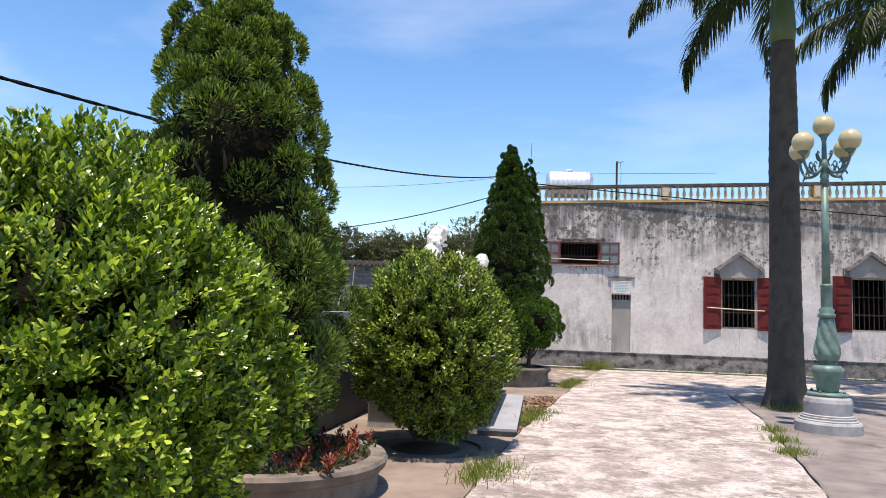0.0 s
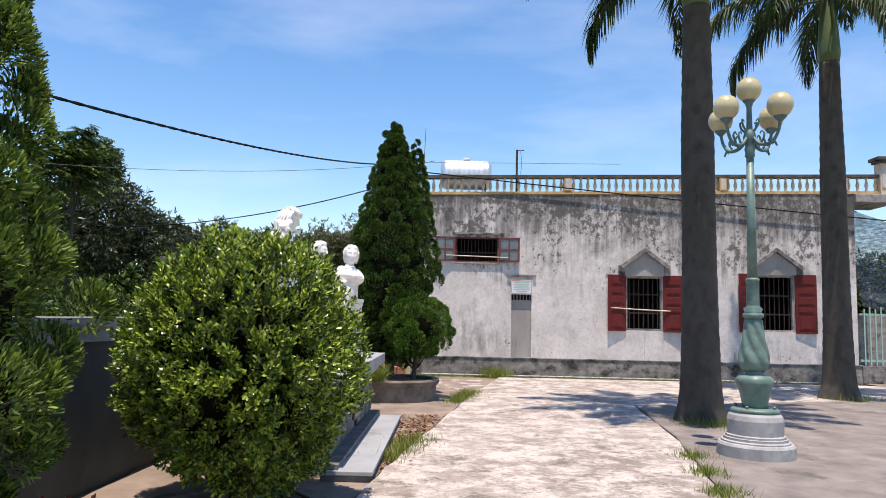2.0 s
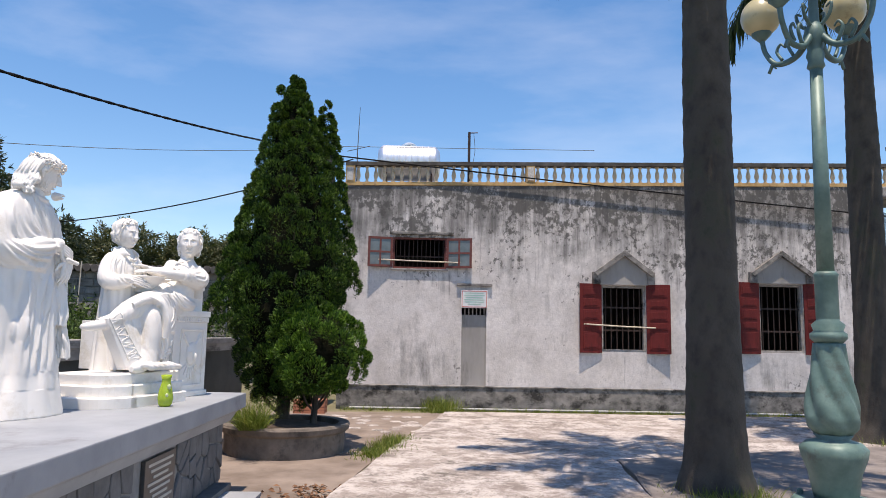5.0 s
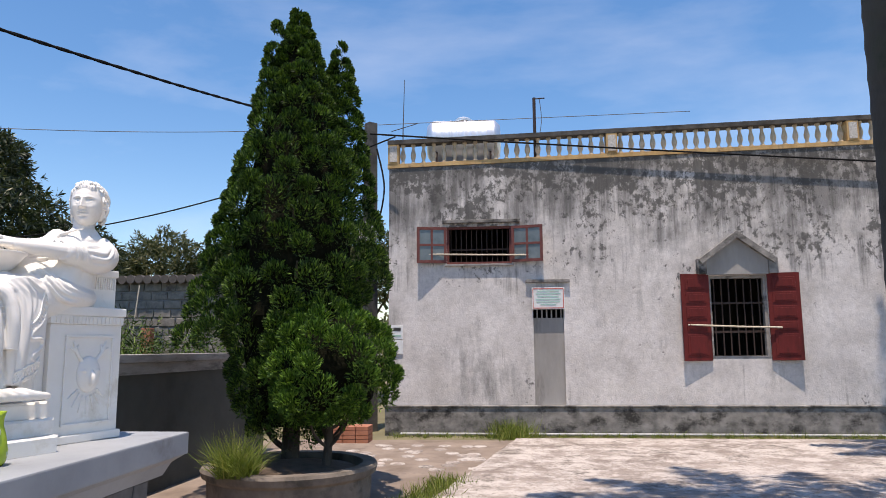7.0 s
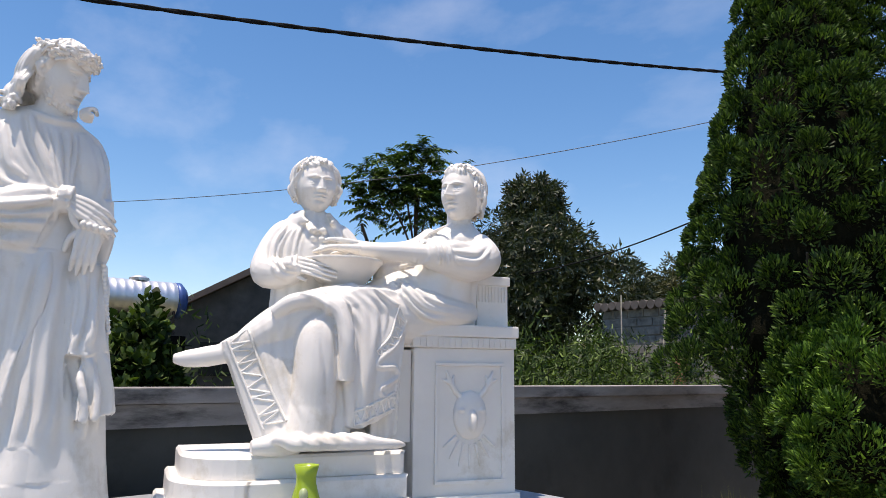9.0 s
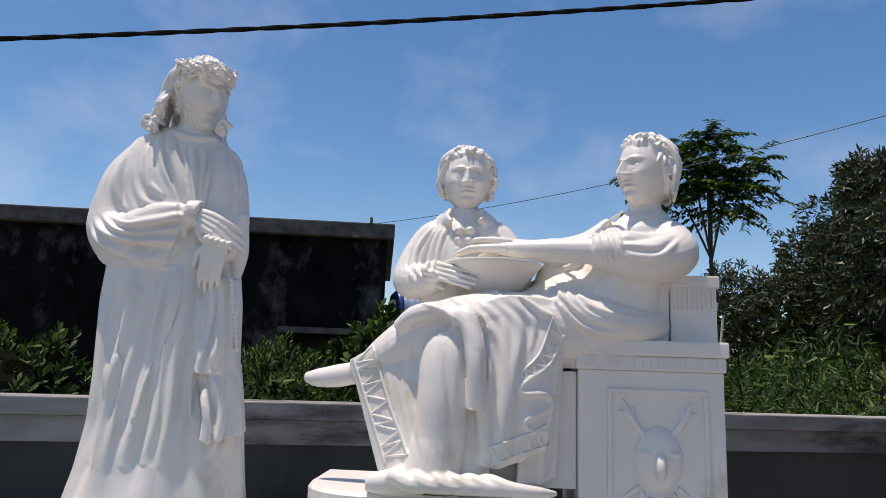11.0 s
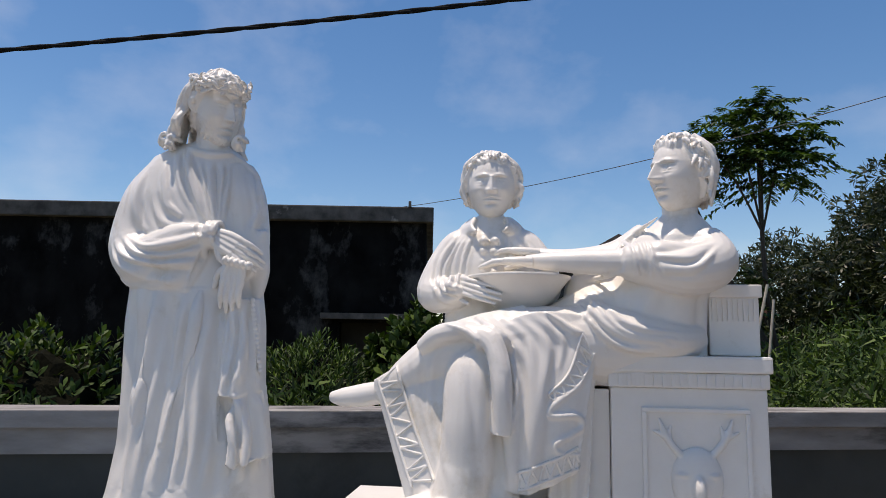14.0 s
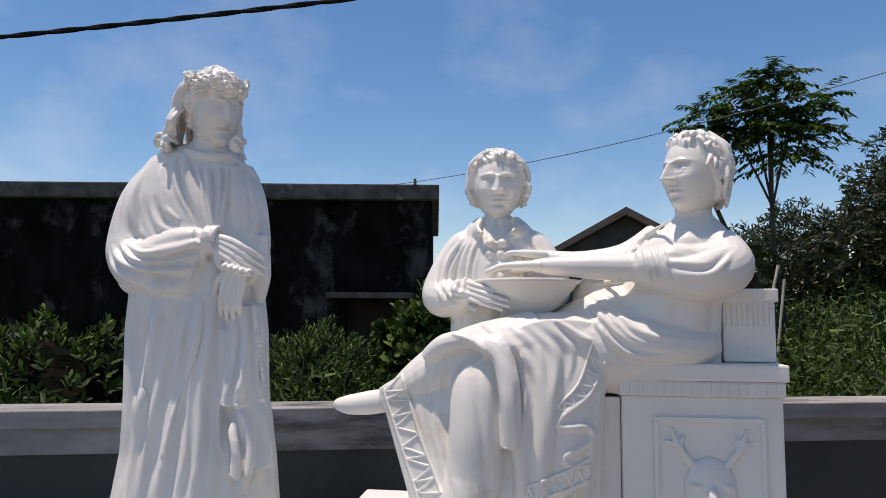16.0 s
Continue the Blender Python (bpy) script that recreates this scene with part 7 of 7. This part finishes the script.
fp = thing("far_palm", (-38, 35, GROUND), "small distant palm tree", "palm tree")
part("trunk", tube(bmesh.new(), [(0, 0, 0), (0.2, 0, 5.3)], [0.18, 0.14], 8), BARK_PALM, fp)
nr = np.random.default_rng(3)
a = nr.uniform(0, 6.28, 70)
part("crown", leaves(np.tile([0.2, 0, 5.3], (70, 1)), np.column_stack([np.cos(a), np.sin(a), nr.uniform(-0.3, 1.0, 70)]), np.tile([0, 0, 1.0], (70, 1)), 1.5, 0.3, 0.3, ((0, 0.3), (0.5, 1.0), (1.0, 0.1)), 0.5), LEAF_PALM, fp)

# block wall behind the boundary wall, with a ragged tiled top
bw = thing("block_wall", (-6.2, 24.0, GROUND), "old wall of bare cinder blocks with a ragged tiled top", "wall", kind="structure")
part("core", boxes((-2.3, 2.4, 0.02, 0.16, 0, 3.1)), MORTAR, bw)
rng = random.Random(8)
for r in range(15):
    x = -2.3 + (0.2 if r % 2 else 0)
    while x < 2.2:
        w = rng.uniform(0.34, 0.42)
        o = rng.uniform(-0.015, 0.012)
        part("block", boxes((x, min(x + w - 0.025, 2.4), o - 0.01, 0.019, 0.06 + r * 0.2, 0.235 + r * 0.2), bevel=0.012), BLOCK, bw)
        x += w
for k in range(24):
    x = -2.3 + k * 0.2
    bm = lathe(bmesh.new(), [(0.09, -0.25), (0.1, 0.25)], 10)
    bmesh.ops.rotate(bm, verts=bm.verts, cent=(0, 0, 0), matrix=Matrix.Rotation(radians(90), 3, "X"))
    bmesh.ops.translate(bm, verts=bm.verts, vec=(x, 0.08, 3.12 + rng.uniform(-0.02, 0.02)))
    part("tile", bm, ROOFING, bw)
lone("post_stump", boxes((-6.25, -6.05, 23.2, 23.4, GROUND, 1.9), bevel=0.01), TERRACOTTA, "short rusty post before the block wall", "post")

# ---- fence and shade net beside the house ----
fence = thing("steel_fence", (11.4, HY + 0.1, GROUND), "pale green steel fence on a low wall", "fence")
part("low_wall", boxes((0.0, 9, -0.1, 0.1, 0, 0.5)), LEDGE, fence)
for z in (0.62, 1.85):
    part("fence_rail", boxes((0.0, 9, -0.02, 0.02, z, z + 0.05)), FENCE_GREEN, fence)
for k in range(60):
    part("picket", boxes((0.1 + k * 0.15, 0.135 + k * 0.15, -0.045, -0.021, 0.52, 2.02 + 0.05 * (k % 2)), bevel=0.004), FENCE_GREEN, fence)
lone("low_white_wall", boxes((11.6, 20, HY + 1.6, HY + 1.7, GROUND, 1.8)), WALL_CAP, "whitewashed wall behind the fence", "wall", kind="structure")
bm = bmesh.new()
rows = []
for i in range(15):
    v = i / 14
    row = []
    for j in range(13):
        u = j / 12
        x = 11.35 + u * (1.3 + 3.0 * v) + 0.3 * v
        z = 4.75 - 2.75 * v - 0.25 * math.sin(math.pi * u) * v - 0.6 * u * (1 - v)
        row.append(bm.verts.new((x, HY + 0.35 + 0.9 * v * u + 0.1 * math.sin(7 * u + 3 * v), z)))
    rows.append(row)
for p, q in zip(rows, rows[1:]):
    for j in range(12):
        bm.faces.new((p[j], p[j + 1], q[j + 1], q[j]))
net = lone("shade_net", bm, NET, "dark grey shade net slung from the balcony to the fence", "net", True)
net.modifiers.new("thickness", "SOLIDIFY").thickness = 0.006
leafy_tree("shade_tree", (13.5, 24.5, GROUND), 1.6, [(0, 0, 2.6, 1.2), (1.5, 0, 3.0, 1.3), (-1.2, 0, 2.2, 1.0)], 1500, 0.2, 0.06, LEAF_WEED, "leafy green tree behind the shade net", 51, 0.2, 0.1)

# ---- low growth and litter ----
edge = [(-0.5 + 0.02 * k, 6.6 + 0.1 * k) for k in range(6)] + [(0.6 + 0.09 * k, 15.4 + 0.45 * k) for k in range(4)] * 2 + [(-0.2 + 0.05 * k, 10.0 + 0.25 * k) for k in range(6)]
grass_patch("grass", edge, 3800, 0.14, GRASS, "tufts of grass along the path edge", 0.13, 1)
grass_patch("grass", [(1.65, 20.9), (1.75, 20.95), (1.5, 21.05)], 900, 0.35, GRASS, "bright grass clump at the foot of the house", 0.14, 2)
grass_patch("grass", [(0.4 * k - 0.3, 21.08) for k in range(28)], 3000, 0.12, GRASS, "thin grass along the house plinth", 0.1, 3)
grass_patch("grass", [(2.55 + 0.16 * k, 7.0 + 0.86 * k) for k in range(5)][2:] * 1, 1500, 0.15, GRASS, "grass in the joint beside the lamp post", 0.09, 4)
grass_patch("grass", [(4.1 + 0.1 * k, 13.0) for k in range(5)] + [(8.5, 16.8), (8.9, 16.9)], 1500, 0.2, GRASS, "grass round the palm feet", 0.2, 5)
rng = np.random.default_rng(9)
n = 900
at = np.column_stack([rng.uniform(-1.05, -0.75, n), rng.uniform(14.9, 15.25, n), np.full(n, 0.28)])
lone("planter_grass", leaves(at, np.column_stack([rng.normal(-0.1, 0.5, n), rng.normal(-0.3, 0.4, n), np.ones(n)]), unit(n, rng), rng.uniform(0.1, 0.45, n), 0.008, 0.2, ((0, 1.0), (0.5, 0.8), (1.0, 0.05)), 0.5), GRASS, "weedy grass in the round planter", "grass", kind="stuff")
n = 700
at = np.column_stack([rng.normal(-0.25, 0.2, n), rng.uniform(9.4, 13.5, n), np.full(n, GROUND + 0.02)])
at[:, 0] += (at[:, 1] - 9.4) * 0.09
lone("leaf_litter", leaves(at, np.column_stack([rng.normal(0, 1, n), rng.normal(0, 1, n), rng.uniform(0, 0.5, n)]), np.tile([0, 0, 1.0], (n, 1)) + rng.normal(0, 0.4, (n, 3)), 0.07, 0.035, 0.4), LITTER, "dry brown leaves scattered beside the step", "leaves", kind="stuff")
n = 34
c = np.column_stack([-2.25 + 0.72 * np.cos(rng.uniform(-1.6, 1.4, n)), 5.95 + 0.72 * np.sin(rng.uniform(-1.6, 1.4, n)), np.full(n, 0.18)])
lone("bedding_plants", joined(rosettes(c + [0, 0, 0.1], np.tile([0, 0, 1.0], (n, 1)) + rng.normal(0, 0.3, (n, 3)), rng, 8, 0.06, 0.024), rosettes(c + [0.02, 0, 0.13], np.tile([0, 0, 1.0], (n, 1)), rng, 6, 0.05, 0.02)), LEAF_RED, "small red-leaved bedding plants in the round planter", "plants", kind="stuff")
stones = np.random.default_rng(4)
bm = bmesh.new()
for k in range(40):
    x, y = stones.uniform(-0.9, 1.2), stones.uniform(17.6, 20.0)
    lathe(bm, [(0.11, 0.0), (0.1, 0.012), (0.02, 0.016)], 7, (x, y, GROUND + 0.01))
lone("broken_paving", bm, CONCRETE, "pale broken paving scraps on dusty ground", "paving", kind="stuff")
pipe = lone("drain_pipe", tube(bmesh.new(), [(-0.3, 21.12, GROUND + 0.05), (5, 21.14, GROUND + 0.045), (11, 21.12, GROUND + 0.04)], 0.022, 8), PVC, "thin white pipe along the house foot", "pipe")
n = 120
c2 = np.column_stack([-2.25 + rng.uniform(0.45, 0.8, n) * np.cos(rng.uniform(-1.7, 1.5, n)), 5.95 + rng.uniform(0.45, 0.8, n) * np.sin(rng.uniform(-1.7, 1.5, n)), np.full(n, 0.2)])
lone("ground_cover", rosettes(c2, np.tile([0, 0, 1.0], (n, 1)) + rng.normal(0, 0.35, (n, 3)), rng, 8, 0.05, 0.02), LEAF_WEED, "low green ground cover in the round planter", "plants", kind="stuff")
